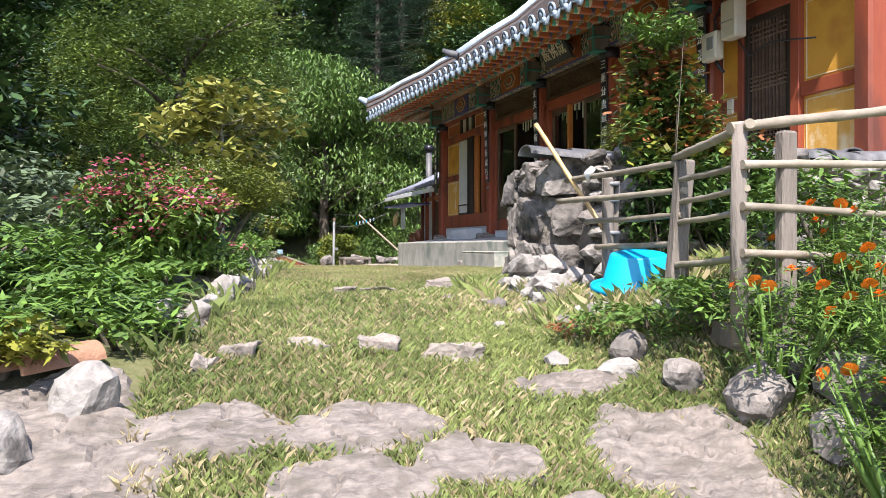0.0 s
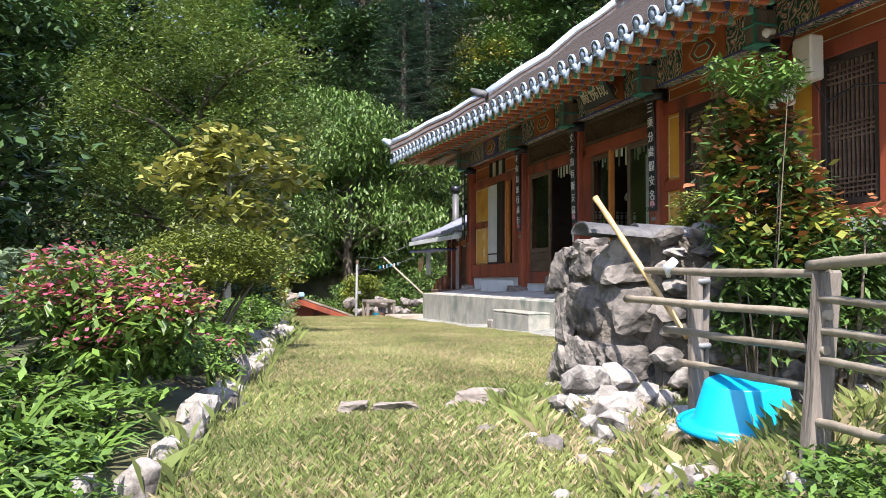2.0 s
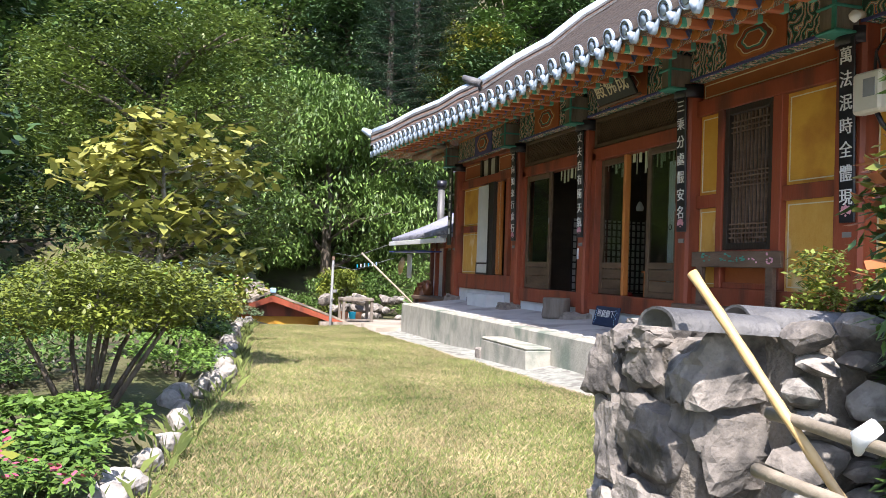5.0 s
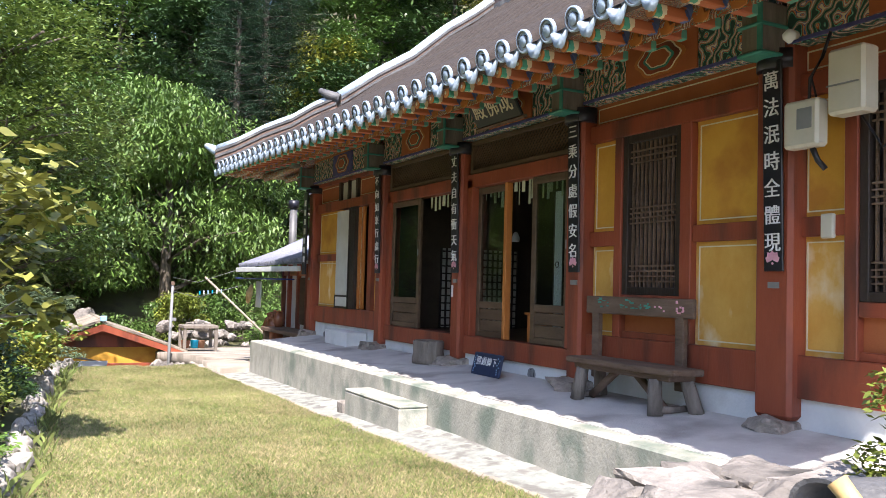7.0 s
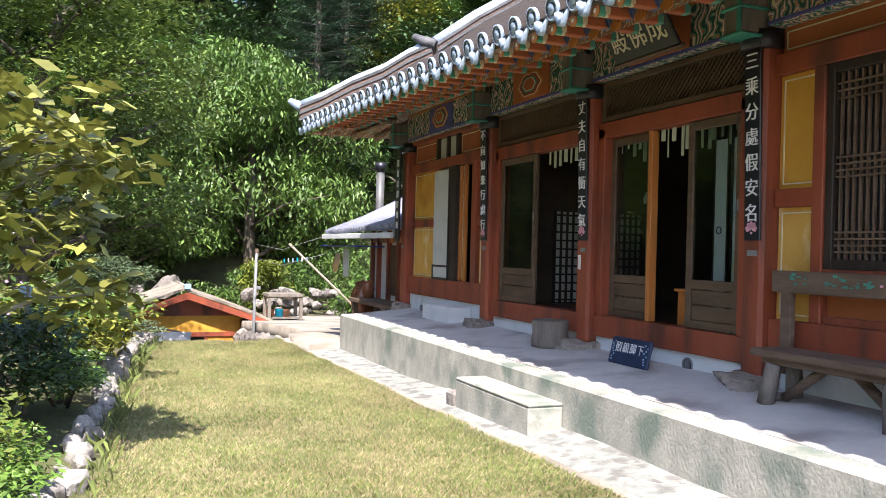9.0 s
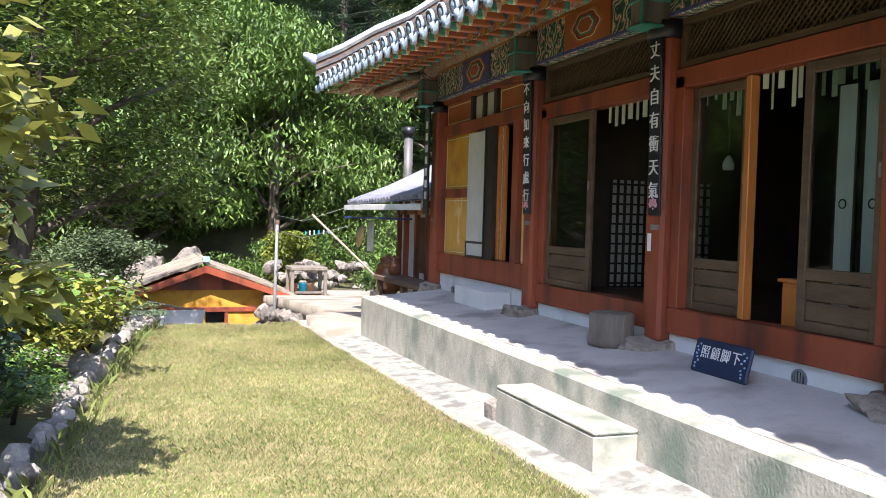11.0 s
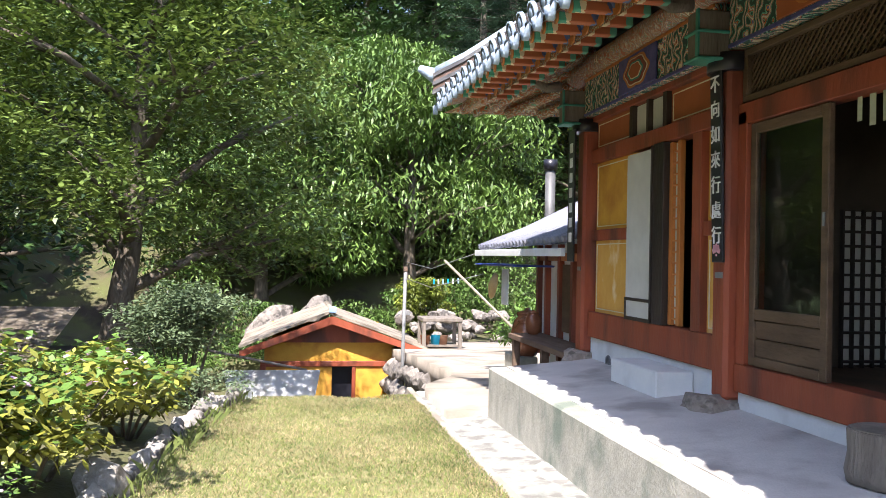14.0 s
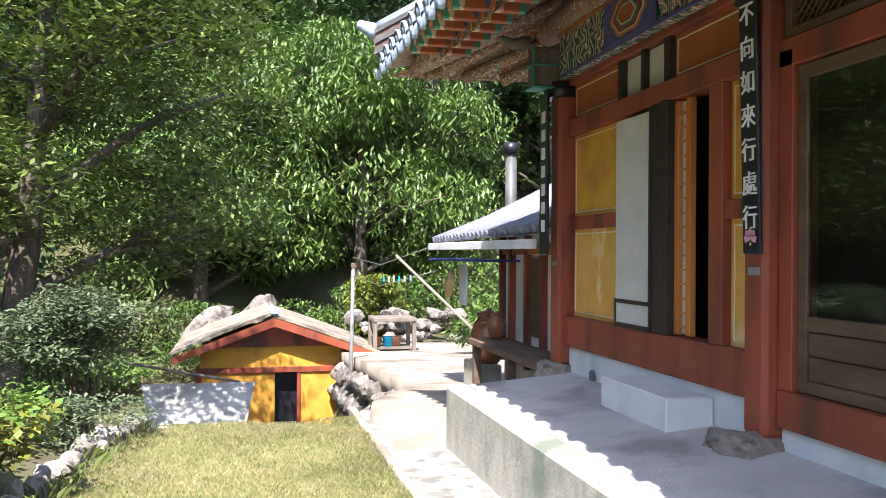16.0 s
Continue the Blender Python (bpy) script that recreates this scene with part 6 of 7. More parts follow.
couplet_board(8.06, "萬法泯時全體現", "black vertical board with white characters and lotus", 5.88)
couplet_board(10.47, "三乘分處假安名", "black vertical board with white characters and lotus")
couplet_board(12.92, "丈夫自有衝天氣", "black vertical board with white characters and lotus")
couplet_board(15.36, "不向如來行處行", "black vertical board with white characters and lotus")
t = thing("couplet_board", "black vertical board seen edge-on at the corner", "sign board", (5.80, 18.56, 2.5), group="couplet boards on the columns")
part("board", boxes((0.0, 0.022, -0.105, 0.105, 0, 1.5), bevel=0.006), M_BLACK, t)
for k in range(7):
    part("character_bar", boxes((-0.003, 0.0, -0.05, 0.05, 0.22 + 0.17 * k, 0.33 + 0.17 * k), bevel=0.001), M_INK_WHITE, t)
for y in COLS[1:]:
    solid("name_plate", boxes((5.906, 5.918, y - 0.07, y + 0.03, 2.40, 2.445)), M_GREYMETAL, "small grey plate below the couplet board", "name plate", group="plates on the columns")


solid("paper_label", boxes((5.912, 5.919, 12.97, 13.02, 2.22, 2.37), bevel=0.001), M_INK_WHITE, "narrow white paper label pasted on the column", "label")


def plaque():
    t = thing("name_board", "dark name board with three pale carved characters", "sign board")
    part("board", boxes((-0.02, 0.02, -0.46, 0.46, -0.19, 0.19), bevel=0.01), M_BLACK, t)
    part("rim", boxes((-0.03, 0.02, -0.50, 0.50, 0.19, 0.225), (-0.03, 0.02, -0.50, 0.50, -0.225, -0.19), bevel=0.006), M_BENCHWOOD, t)
    for k, ch in enumerate("殿佛成"):
        part("character", glyph_mesh(ch, 0.26, M_CREAM), None, t, at=pose(-0.024, 0.27 - 0.27 * k, 0))
    t.matrix_basis = pose(5.62, 11.62, 4.32, 0, -32, 0)
    return t


plaque()


def bench():
    t = thing("wooden_bench", "worn brown wooden bench with painted flowers on backrest", "bench")
    part("backrest", boxes((5.90, 5.94, 8.86, 10.26, 2.14, 2.30), bevel=0.008), M_BENCHWOOD, t)
    pw = part("seat", boxes((5.56, 5.90, 8.72, 10.10, 1.70, 1.755), bevel=0.012), M_BENCHWOOD, t)
    part("seat_edge", boxes((5.60, 5.88, 8.80, 10.02, 1.655, 1.70), bevel=0.006), M_BENCHWOOD, t)
    for y in (9.02, 10.12):
        part("back_post", boxes((5.90, 5.955, y - 0.05, y + 0.05, 1.55, 2.20), bevel=0.008), M_BENCHWOOD, t)
    for x, y, dx, dy in ((5.62, 8.98, -0.02, -0.03), (5.84, 8.86, 0.06, -0.06), (5.62, 9.92, -0.02, 0.05), (5.84, 9.96, 0.06, 0.05)):
        b = bmesh.new()
        tube(b, [(x, y, 1.66), (x + dx, y + dy, 1.375)], [0.055, 0.062], 9)
        part("leg", b, M_GREYWOOD, t)
    for ya, yb in ((8.98, 9.32), (9.92, 9.58)):
        part("brace", tube(bmesh.new(), [(5.73, ya, 1.42), (5.73, yb, 1.66)], 0.035, 8), M_BENCHWOOD, t)
    for y in (8.93, 9.98):
        part("stretcher", tube(bmesh.new(), [(5.58, y, 1.42), (5.90, y, 1.42)], 0.03, 8), M_GREYWOOD, t)
    b = bmesh.new()
    rg = random.Random(4)
    for k in range(26):
        y, z = rg.uniform(9.35, 10.1), rg.uniform(2.19, 2.27)
        box(b, 5.896, 5.9, y, y + rg.uniform(0.01, 0.05), z, z + rg.uniform(0.006, 0.02))
    part("painted_leaves", b, M_TEAL, t, "painted green leaves")
    b = bmesh.new()
    for k in range(16):
        y, z = rg.uniform(8.95, 9.3), rg.uniform(2.17, 2.27)
        box(b, 5.896, 5.9, y, y + 0.02, z, z + 0.015)
    part("painted_blossoms", b, M_PINK, t, "painted pale blossoms")
    return t


bench()


def log_seat():
    t = thing("log_seat", "short grey sawn log used as a seat", "log")
    prof = [(0.19, 0.0), (0.20, 0.05), (0.185, 0.15), (0.19, 0.27), (0.182, 0.285)]
    b = lathe(bmesh.new(), prof, 22)
    for v in b.verts:
        a = math.atan2(v.co.y, v.co.x)
        f = 1 + 0.05 * math.sin(3 * a + 1) + 0.03 * math.sin(7 * a)
        v.co.x *= f
        v.co.y *= f
    part("bark", b, M_GREYWOOD, t)
    part("sawn_top", tube(bmesh.new(), [(0, 0, 0.285), (0, 0, 0.292)], 0.175, 22), M_GREYWOOD, t)
    t.matrix_basis = pose(5.75, 13.27, TOP + 0.065) @ Matrix.Diagonal((1.02, 1.05, 0.98, 1))
    return t


log_seat()


def slogan_board():
    t = thing("slogan_board", "dark blue board with white characters leaning on wall", "sign board")
    part("board", boxes((0.0, 0.03, -0.30, 0.30, 0.0, 0.25), bevel=0.012), M_BLUEBOARD, t)
    for k, ch in enumerate("照顧脚下"):
        part("character", glyph_mesh(ch, 0.10, M_INK_WHITE, 0.002), None, t, at=pose(-0.003, 0.165 - 0.11 * k, 0.15))
    b = bmesh.new()
    rg = random.Random(9)
    for s in (-1, 1):
        for k in range(8):
            y, z = s * (0.245 + rg.uniform(-0.02, 0.025)), 0.03 + 0.024 * k
            box(b, -0.003, 0.0, y - 0.008, y + 0.008, z, z + 0.014)
    tagged(part("painted_flowers", b, M_PALEBLUE, t, "pale blue painted flowers"), kind="stuff")
    t.matrix_basis = pose(5.68, 11.77, TOP + 0.07, 0, 14, 0)
    return t


M_BLUEBOARD = material("navy_board_paint", (0.012, 0.022, 0.06), (0.02, 0.035, 0.09), scale=6, rough=0.5, bump=0.1)
M_PALEBLUE = material("pale_blue_paint", (0.25, 0.42, 0.62), (0.35, 0.52, 0.70), scale=6, rough=0.6, bump=0)
slogan_board()


def court_step():
    t = thing("court_step", "concrete block step with rough stained front face", "step")
    part("block", boxes((4.53, 4.85, 11.44, 12.95, 0.70, 1.12), bevel=0.012), M_CONCRETE, t)
    part("tread", boxes((4.528, 4.85, 11.438, 12.952, 1.1205, 1.152), bevel=0.012), M_CONCRETE, t)
    part("end_block", boxes((4.52, 4.75, 12.97, 13.18, 0.7, 0.99), bevel=0.02), M_ROCK, t, "grey loose concrete block")
    return t


court_step()
solid("wall_step", boxes((5.68, 6.02, 15.95, 16.95, TOP + 0.02, 1.60), bevel=0.012), M_WHITE, "bluish whitewashed block step below the doorway", "step")
for y in (11.35, 13.9, 16.2, 17.9):
    if y in (16.2,):
        continue
    v = thing("wall_vent", "round grey vent with bars in whitewashed base", "vent", group="vents in the base")
    part("ring", tube(bmesh.new(), [(WALL - 0.032, y, 1.44), (WALL - 0.018, y, 1.44)], 0.07, 18), M_GREYMETAL, v)
    # no real hole: a black disc gives the shade inside the vent
    part("hole", tube(bmesh.new(), [(WALL - 0.036, y, 1.44), (WALL - 0.033, y, 1.44)], 0.055, 18), M_BLACK, v)
    for k in range(4):
        yy = y - 0.036 + 0.024 * k
        part("bar", boxes((WALL - 0.042, WALL - 0.036, yy - 0.005, yy + 0.005, 1.39, 1.49)), M_GREYMETAL, v)


def meter_boxes():
    t = thing("meter_box", "beige plastic electricity box fixed beside the column", "electric box")
    part("case", boxes((5.70, 5.86, 7.22, 7.49, 3.52, 3.95), bevel=0.02), M_BEIGE, t)
    part("lid_line", boxes((5.672, 5.68, 7.24, 7.47, 3.70, 3.71)), M_GREYMETAL, t)
    u = thing("electric_meter", "beige electricity meter with small window under cables", "electric meter")
    part("case", boxes((5.68, 5.80, 7.54, 7.82, 3.34, 3.66), bevel=0.02), M_BEIGE, u)
    part("window", boxes((5.672, 5.68, 7.58, 7.70, 3.46, 3.60), bevel=0.004), M_GREYMETAL, u)
    part("conduit", tube(bmesh.new(), [(5.76, 7.64, 3.34), (5.80, 7.63, 3.26), (5.84, 7.60, 3.2)], 0.02, 8), M_BLACK, u)
    c = bmesh.new()
    tube(c, [(5.75, 7.66, 3.66), (5.78, 7.68, 3.82), (5.80, 7.60, 3.95), (5.78, 7.52, 4.1)], 0.012, 6)
    tube(c, [(5.75, 7.60, 3.66), (5.72, 7.62, 3.80), (5.78, 7.56, 3.98)], 0.008, 6)
    tube(c, [(5.80, 7.3, 3.50), (5.86, 7.2, 3.30), (5.92, 6.9, 3.40), (5.96, 6.3, 3.30)], 0.01, 6)
    solid("electric_cable", c, M_BLACK, "dark electric cables round the meter boxes", "cable")
    l = thing("wall_lamp", "small pale lamp bulb under the eaves", "lamp")
    part("socket", tube(bmesh.new(), [(5.66, 7.70, 4.10), (5.56, 7.66, 4.08)], 0.03, 10), M_BEIGE, l)
    part("bulb", lathe(bmesh.new(), [(0.01, -0.05), (0.04, -0.02), (0.045, 0.01), (0.02, 0.04)], 14, (5.53, 7.64, 4.06)), M_WHITE, l)
    s = thing("wall_switch", "small beige switch box on red wall", "switch")
    part("case", boxes((5.99, 6.03, 7.66, 7.76, 2.75, 2.92), bevel=0.008), M_BEIGE, s)


meter_boxes()


def prayer_tag(y, z, ln, w):
    o = new("paper_tag", finish("paper_tag", boxes((-0.002, 0.002, -w / 2, w / 2, -ln, 0), bevel=0.0006), M_TAG))
    o.matrix_basis = pose(6.12, y, z, 0, 0, random.Random(y).uniform(-25, 25))
    return tagged(o, "pale paper tag hanging in the doorway", "paper tag", "paper tags over the doors")


M_TAG = material("pale_green_paper", (0.36, 0.39, 0.27), (0.50, 0.53, 0.40), scale=8, rough=0.8, bump=0.05, spread=0.15)
rng = random.Random(17)
for k in range(22):
    y = 10.72 + 2.0 * k / 22 + rng.uniform(-0.02, 0.02)
    prayer_tag(y, 3.56, rng.uniform(0.10, 0.28), rng.uniform(0.03, 0.05))
for k in range(8):
    y = 13.2 + 0.95 * k / 8
    prayer_tag(y, 3.56, rng.uniform(0.12, 0.22), 0.05)


# inside the doors
def cabinet():
    t = thing("small_cabinet", "small orange varnished wooden cabinet inside the doorway", "cabinet")
    part("body", boxes((6.22, 6.52, 11.48, 11.76, 1.70, 2.06), bevel=0.006), M_ORANGEWOOD, t)
    part("top", boxes((6.20, 6.54, 11.45, 11.79, 2.06, 2.085), bevel=0.004), M_ORANGEWOOD, t)
    part("door", boxes((6.212, 6.22, 11.51, 11.73, 1.76, 2.03), bevel=0.003), M_ORANGEWOOD, t)
    return t


cabinet()


def paper_lattice():
    t = thing("paper_lattice_door", "white papered lattice door inside the dim room", "door")
    part("paper", boxes((7.0, 8.4, 15.43, 15.44, 1.72, 2.95)), M_PAPER, t)
    for k in range(16):
        part("upright", boxes((7.0 + 0.093 * k - 0.011, 7.0 + 0.093 * k + 0.011, 15.40, 15.43, 1.7, 2.96)), M_DARKWOOD, t)
    for k in range(11):
        part("rung", boxes((7.0, 8.4, 15.395, 15.425, 1.75 + 0.115 * k - 0.011, 1.75 + 0.115 * k + 0.011)), M_DARKWOOD, t)
    return t


paper_lattice()
solid("floor_cushion", boxes((6.6, 7.1, 13.5, 14.0, 1.70, 1.77), bevel=0.03), material("red_cloth", (0.30, 0.02, 0.02), (0.40, 0.04, 0.03), scale=9, rough=0.9), "flat red cushion on the room's floor", "cushion")
solid("floor_paper", boxes((6.15, 6.45, 13.15, 13.75, 1.702, 1.71)), M_WHITE, "white mat on the floor inside the doorway", "mat")
for ya, yb in ((10.98, 11.20), (11.24, 11.43)):
    pd = thing("paper_door", "bluish white papered inner door with iron ring", "door", group="inner paper doors")
    part("paper", boxes((6.33, 6.345, ya + 0.02, yb - 0.02, 1.72, 3.42)), M_INNERPAPER, pd)
    for a in (ya, yb - 0.02):
        part("stile", boxes((6.325, 6.35, a, a + 0.02, 1.71, 3.43), bevel=0.002), M_DARKWOOD, pd)
    ring = [Vector((6.315, (ya + yb) / 2 + 0.03 * math.cos(q), 2.62 + 0.03 * math.sin(q))) for q in (2 * math.pi * k / 16 for k in range(17))]
    part("ring_handle", tube(bmesh.new(), ring, 0.005, 6), M_BLACK, pd, "black iron ring")
sc = thing("hanging_scroll", "pale hanging scroll with faint vertical writing indoors", "scroll")
part("sheet", boxes((7.3, 7.305, 10.75, 11.2, 2.1, 3.6)), M_PAPER, sc)
for k in range(4):
    part("writing_bar", boxes((7.295, 7.299, 10.83 + 0.09 * k, 10.85 + 0.09 * k, 2.25, 3.35)), M_BLACK, sc)
lt = thing("hanging_lamp", "small white lamp hanging in the dark room", "lamp")
part("shade", lathe(bmesh.new(), [(0.05, 0.0), (0.06, 0.05), (0.03, 0.12), (0.01, 0.14)], 14, (7.3, 13.75, 3.0)), M_WHITE, lt)
part("flex", tube(bmesh.new(), [(7.3, 13.75, 3.13), (7.3, 13.75, 4.56)], 0.004, 5), M_BLACK, lt)

# ---- behind the hall: wing, hut, yard ----
M_BLUETILE = material("blue_grey_wing_tile", (0.16, 0.17, 0.22), (0.27, 0.28, 0.34), scale=9, rough=0.6, bump=0.4, spread=0.15)
M_TARP = material("blue_tarpaulin", (0.02, 0.04, 0.25), (0.03, 0.07, 0.38), scale=3, rough=0.5, bump=0.3)
M_HUTROOF = material("faded_board_roof", (0.24, 0.205, 0.16), (0.36, 0.315, 0.255), scale=3, rough=0.9, bump=0.4, stain=(0.17, 0.14, 0.11), stain_scale=2)
M_JAR = material("brown_glazed_jar", (0.20, 0.07, 0.035), (0.32, 0.13, 0.065), scale=5, rough=0.25, bump=0.1)
M_ASH = material("pale_metal_sheet", (0.62, 0.64, 0.66), (0.74, 0.75, 0.76), scale=3, rough=0.5, bump=0.1, stain=(0.5, 0.5, 0.5), stain_scale=2)


def wing():
    t = thing("kitchen_wing", "low wing with blue-grey tiled roof and white walls", "outbuilding")
    part("wall", boxes((6.70, 6.85, 18.7, 22.6, 0.6, 2.75)), M_WHITE, t)
    for y in (20.9, 21.5, 22.15, 22.6):
        part("post", boxes((6.62, 6.74, y - 0.05, y + 0.05, 1.0, 2.75), bevel=0.006), M_RED, t)
    part("door", boxes((6.66, 6.70, 21.0, 21.42, 1.45, 2.45), bevel=0.006), M_BROWN, t)
    part("rail", boxes((6.64, 6.70, 18.7, 22.6, 2.5, 2.62), bevel=0.006), M_ORANGEWOOD, t)
    part("end_wall", boxes((6.85, 9.0, 22.45, 22.6, 0.6, 2.9)), M_WHITE, t)
    rows = [[(5.86, y, 2.66 + 0.012 * (23.6 - y)), (6.7, y, 3.0 + 0.012 * (23.6 - y)), (8.2, y, 3.75)] for y in (18.9, 20.5, 22.0, 23.6)]
    b = bmesh.new()
    vs = [[b.verts.new(p) for p in r] for r in rows]
    for p, q in zip(vs, vs[1:]):
        for k in range(2):
            b.faces.new((p[k], p[k + 1], q[k + 1], q[k]))
    bmesh.ops.solidify(b, geom=b.faces[:], thickness=0.06)
    r = part("roof", b, M_BLUETILE, t)
    y = 18.95
    while y < 23.6:
        z = 2.66 + 0.012 * (23.6 - y)
        part("roll_tile", tube(bmesh.new(), [(5.84, y, z + 0.05), (6.7, y, z + 0.39), (8.2, y, 3.80)], 0.05, 6), M_BLUETILE, r)
        y += 0.19
    part("far_slope", boxes((8.2, 10.5, 18.9, 23.6, 3.65, 3.72)), M_BLUETILE, t)
    part("gutter_sheet", boxes((5.80, 5.86, 18.9, 23.65, 2.56, 2.66), bevel=0.006), M_WHITE, t, "white metal strip along the eaves")
    part("tarp", boxes((5.95, 6.60, 21.6, 24.3, 2.40, 2.43), bevel=0.01), M_TARP, t, "blue tarpaulin under the eaves")
    c = bmesh.new()
    tube(c, [(8.0, 26.4, 2.0), (8.0, 26.4, 4.40)], 0.11, 12)
    ch = solid("stove_chimney", c, M_STOVEPIPE, "grey metal stove pipe with dark cap", "chimney")
    part("cap", tube(bmesh.new(), [(8.0, 26.4, 4.41), (8.0, 26.4, 4.62)], 0.15, 12), M_BLACK, ch)
    return t


wing()


def veranda_bench():
    t = thing("veranda_bench", "low dark wooden veranda bench by the wing wall", "bench")
    part("top", boxes((6.05, 6.60, 19.0, 22.2, 1.28, 1.36), bevel=0.01), M_BENCHWOOD, t)
    for y in (19.2, 20.6, 22.1):
        part("leg", boxes((6.10, 6.20, y - 0.05, y + 0.05, 0.75, 1.28)), M_BENCHWOOD, t)
    return t


veranda_bench()
for k, (x, y, z, s) in enumerate(((6.48, 22.62, 0.95, 0.78), (6.62, 23.1, 0.9, 0.95), (6.38, 21.95, 1.36, 0.45))):
    j = thing("onggi_jar", "brown glazed earthenware storage jar", "jar", (x, y, z), group="storage jars")
    part("body", lathe(bmesh.new(), [(0.16 * s, 0.0), (0.26 * s, 0.2 * s), (0.30 * s, 0.42 * s), (0.24 * s, 0.62 * s), (0.18 * s, 0.68 * s), (0.20 * s, 0.72 * s)], 22), M_JAR, j)
    part("lid", lathe(bmesh.new(), [(0.21 * s, 0.725 * s), (0.20 * s, 0.76 * s), (0.05 * s, 0.80 * s), (0.03 * s, 0.84 * s)], 18), M_JAR, j)
solid("storage_shelf", boxes((6.25, 6.6, 22.4, 23.2, 0.45, 0.95), bevel=0.02), M_CONCRETE, "concrete stand under the storage jars", "stand")
bk = solid("straw_basket", lathe(bmesh.new(), [(0.22, 0.0), (0.23, 0.03), (0.10, 0.08), (0.02, 0.10)], 18), M_YBAMBOO, "round straw tray hanging by the wing", "tray")
bk.matrix_basis = pose(6.1, 23.4, 2.05, 0, -80, 0)
solid("hanging_cloth", boxes((6.2, 6.23, 22.9, 23.3, 1.75, 2.35), bevel=0.01), M_WHITE, "pale cloth hanging under the eaves", "cloth")
for k, (x, y) in enumerate(((5.78, 19.0), (5.90, 19.12), (5.74, 19.35), (5.88, 19.5))):
    s = thing("shoe", "slip-on shoe lying on the doorstep stone", "shoe", (x, y, land(x, y) + 0.24), 20 * k, group="shoes by the veranda")
    b = bmesh.new()
    bmesh.ops.create_uvsphere(b, u_segments=12, v_segments=8, radius=1)
    for v in b.verts:
        v.co = Vector((v.co.x * 0.13, v.co.y * 0.05 * (1 + 0.2 * v.co.x), max(-0.02, v.co.z * 0.05 * (1 + 0.35 * (v.co.x < 0)))))
    part("upper", b, (M_BEIGE, M_BLACK, M_GREYMETAL, M_BENCHWOOD)[k], s, smooth=True)
solid("stone_doorstep", boxes((5.62, 6.05, 18.8, 19.8, 0.5, land(5.8, 19.2) + 0.22), bevel=0.03), M_CEMENT, "low stone doorstep below the veranda bench", "step")


def hut():
    """A small gabled hut on the lower ground, its gable end to the lawn."""
    t = thing("garden_hut", "small hut with ochre walls and shallow gabled roof", "hut")
    y = 33.0
    f = part("wall", boxes((1.85, 3.70, y, y + 0.12, -2.0, -0.55), (4.28, 5.45, y, y + 0.12, -2.0, -0.55)), M_YELLOW, t, "ochre board wall")
    # black sheet set back in the doorway, in place of the hut's dark inside
    part("door_opening", boxes((3.70, 4.28, y + 0.3, y + 0.34, -2.0, -0.55)), M_BLACK, t)
    part("gable", prism(bmesh.new(), ((1.85, -0.42), (5.45, -0.42), (5.45, 0.06), (3.67, 0.78), (1.85, 0.06)), y + 0.01, y + 0.10), M_YELLOW, t)
    part("beam", boxes((1.75, 5.55, y - 0.05, y + 0.05, -0.57, -0.42), bevel=0.01), M_RED, t)
    part("gable_board", prism(bmesh.new(), ((2.1, 0.10), (5.25, 0.10), (3.67, 0.72)), y - 0.05, y + 0.005), M_RED, t)
    for x in (1.80, 5.40):
        part("corner_post", boxes((x - 0.06, x + 0.10, y - 0.06, y + 0.06, -2.0, -0.5), bevel=0.01), M_RED, t)
    part("door_post", boxes((4.26, 4.36, y - 0.03, y + 0.05, -2.0, -0.55), bevel=0.01), M_RED, t)
    part("side_wall", boxes((5.33, 5.45, y + 0.12, y + 3.6, -2.0, -0.1)), M_YELLOW, t)
    part("side_wall", boxes((1.85, 1.97, y + 0.12, y + 3.6, -2.0, -0.1)), M_YELLOW, t)
    part("back_wall", boxes((1.97, 5.33, y + 3.5, y + 3.6, -2.0, 0.4)), M_YELLOW, t)
    for s, x1 in ((-1, 1.20), (1, 6.35)):
        b = bmesh.new()
        rows = [[b.verts.new((3.67, yy, 0.95)), b.verts.new(((3.67 + x1) / 2, yy, 0.49)), b.verts.new((x1, yy, -0.02))] for yy in (y - 0.45, y + 1.4, y + 3.9)]
        for p, q in zip(rows, rows[1:]):
            for k in range(2):
                b.faces.new((p[k], p[k + 1], q[k + 1], q[k]))
        bmesh.ops.recalc_face_normals(b, faces=b.faces[:])
        bmesh.ops.solidify(b, geom=b.faces[:], thickness=0.07)
        part("roof_slope", b, M_HUTROOF, t)
        part("barge_board", prism(bmesh.new(), ((3.67, 0.86), (3.67, 0.64), (x1, -0.27), (x1, -0.09)), y - 0.44, y - 0.38), M_RED, t)
    part("ridge_cap", tube(bmesh.new(), [(3.67, y - 0.48, 0.98), (3.67, y + 3.9, 0.98)], 0.08, 8), M_HUTROOF, t)
    part("cap_block", boxes((3.57, 3.77, y - 0.52, y - 0.36, 0.95, 1.12), bevel=0.02), M_PALEBLUE, t)
    t.location.x += 0.13
    return t


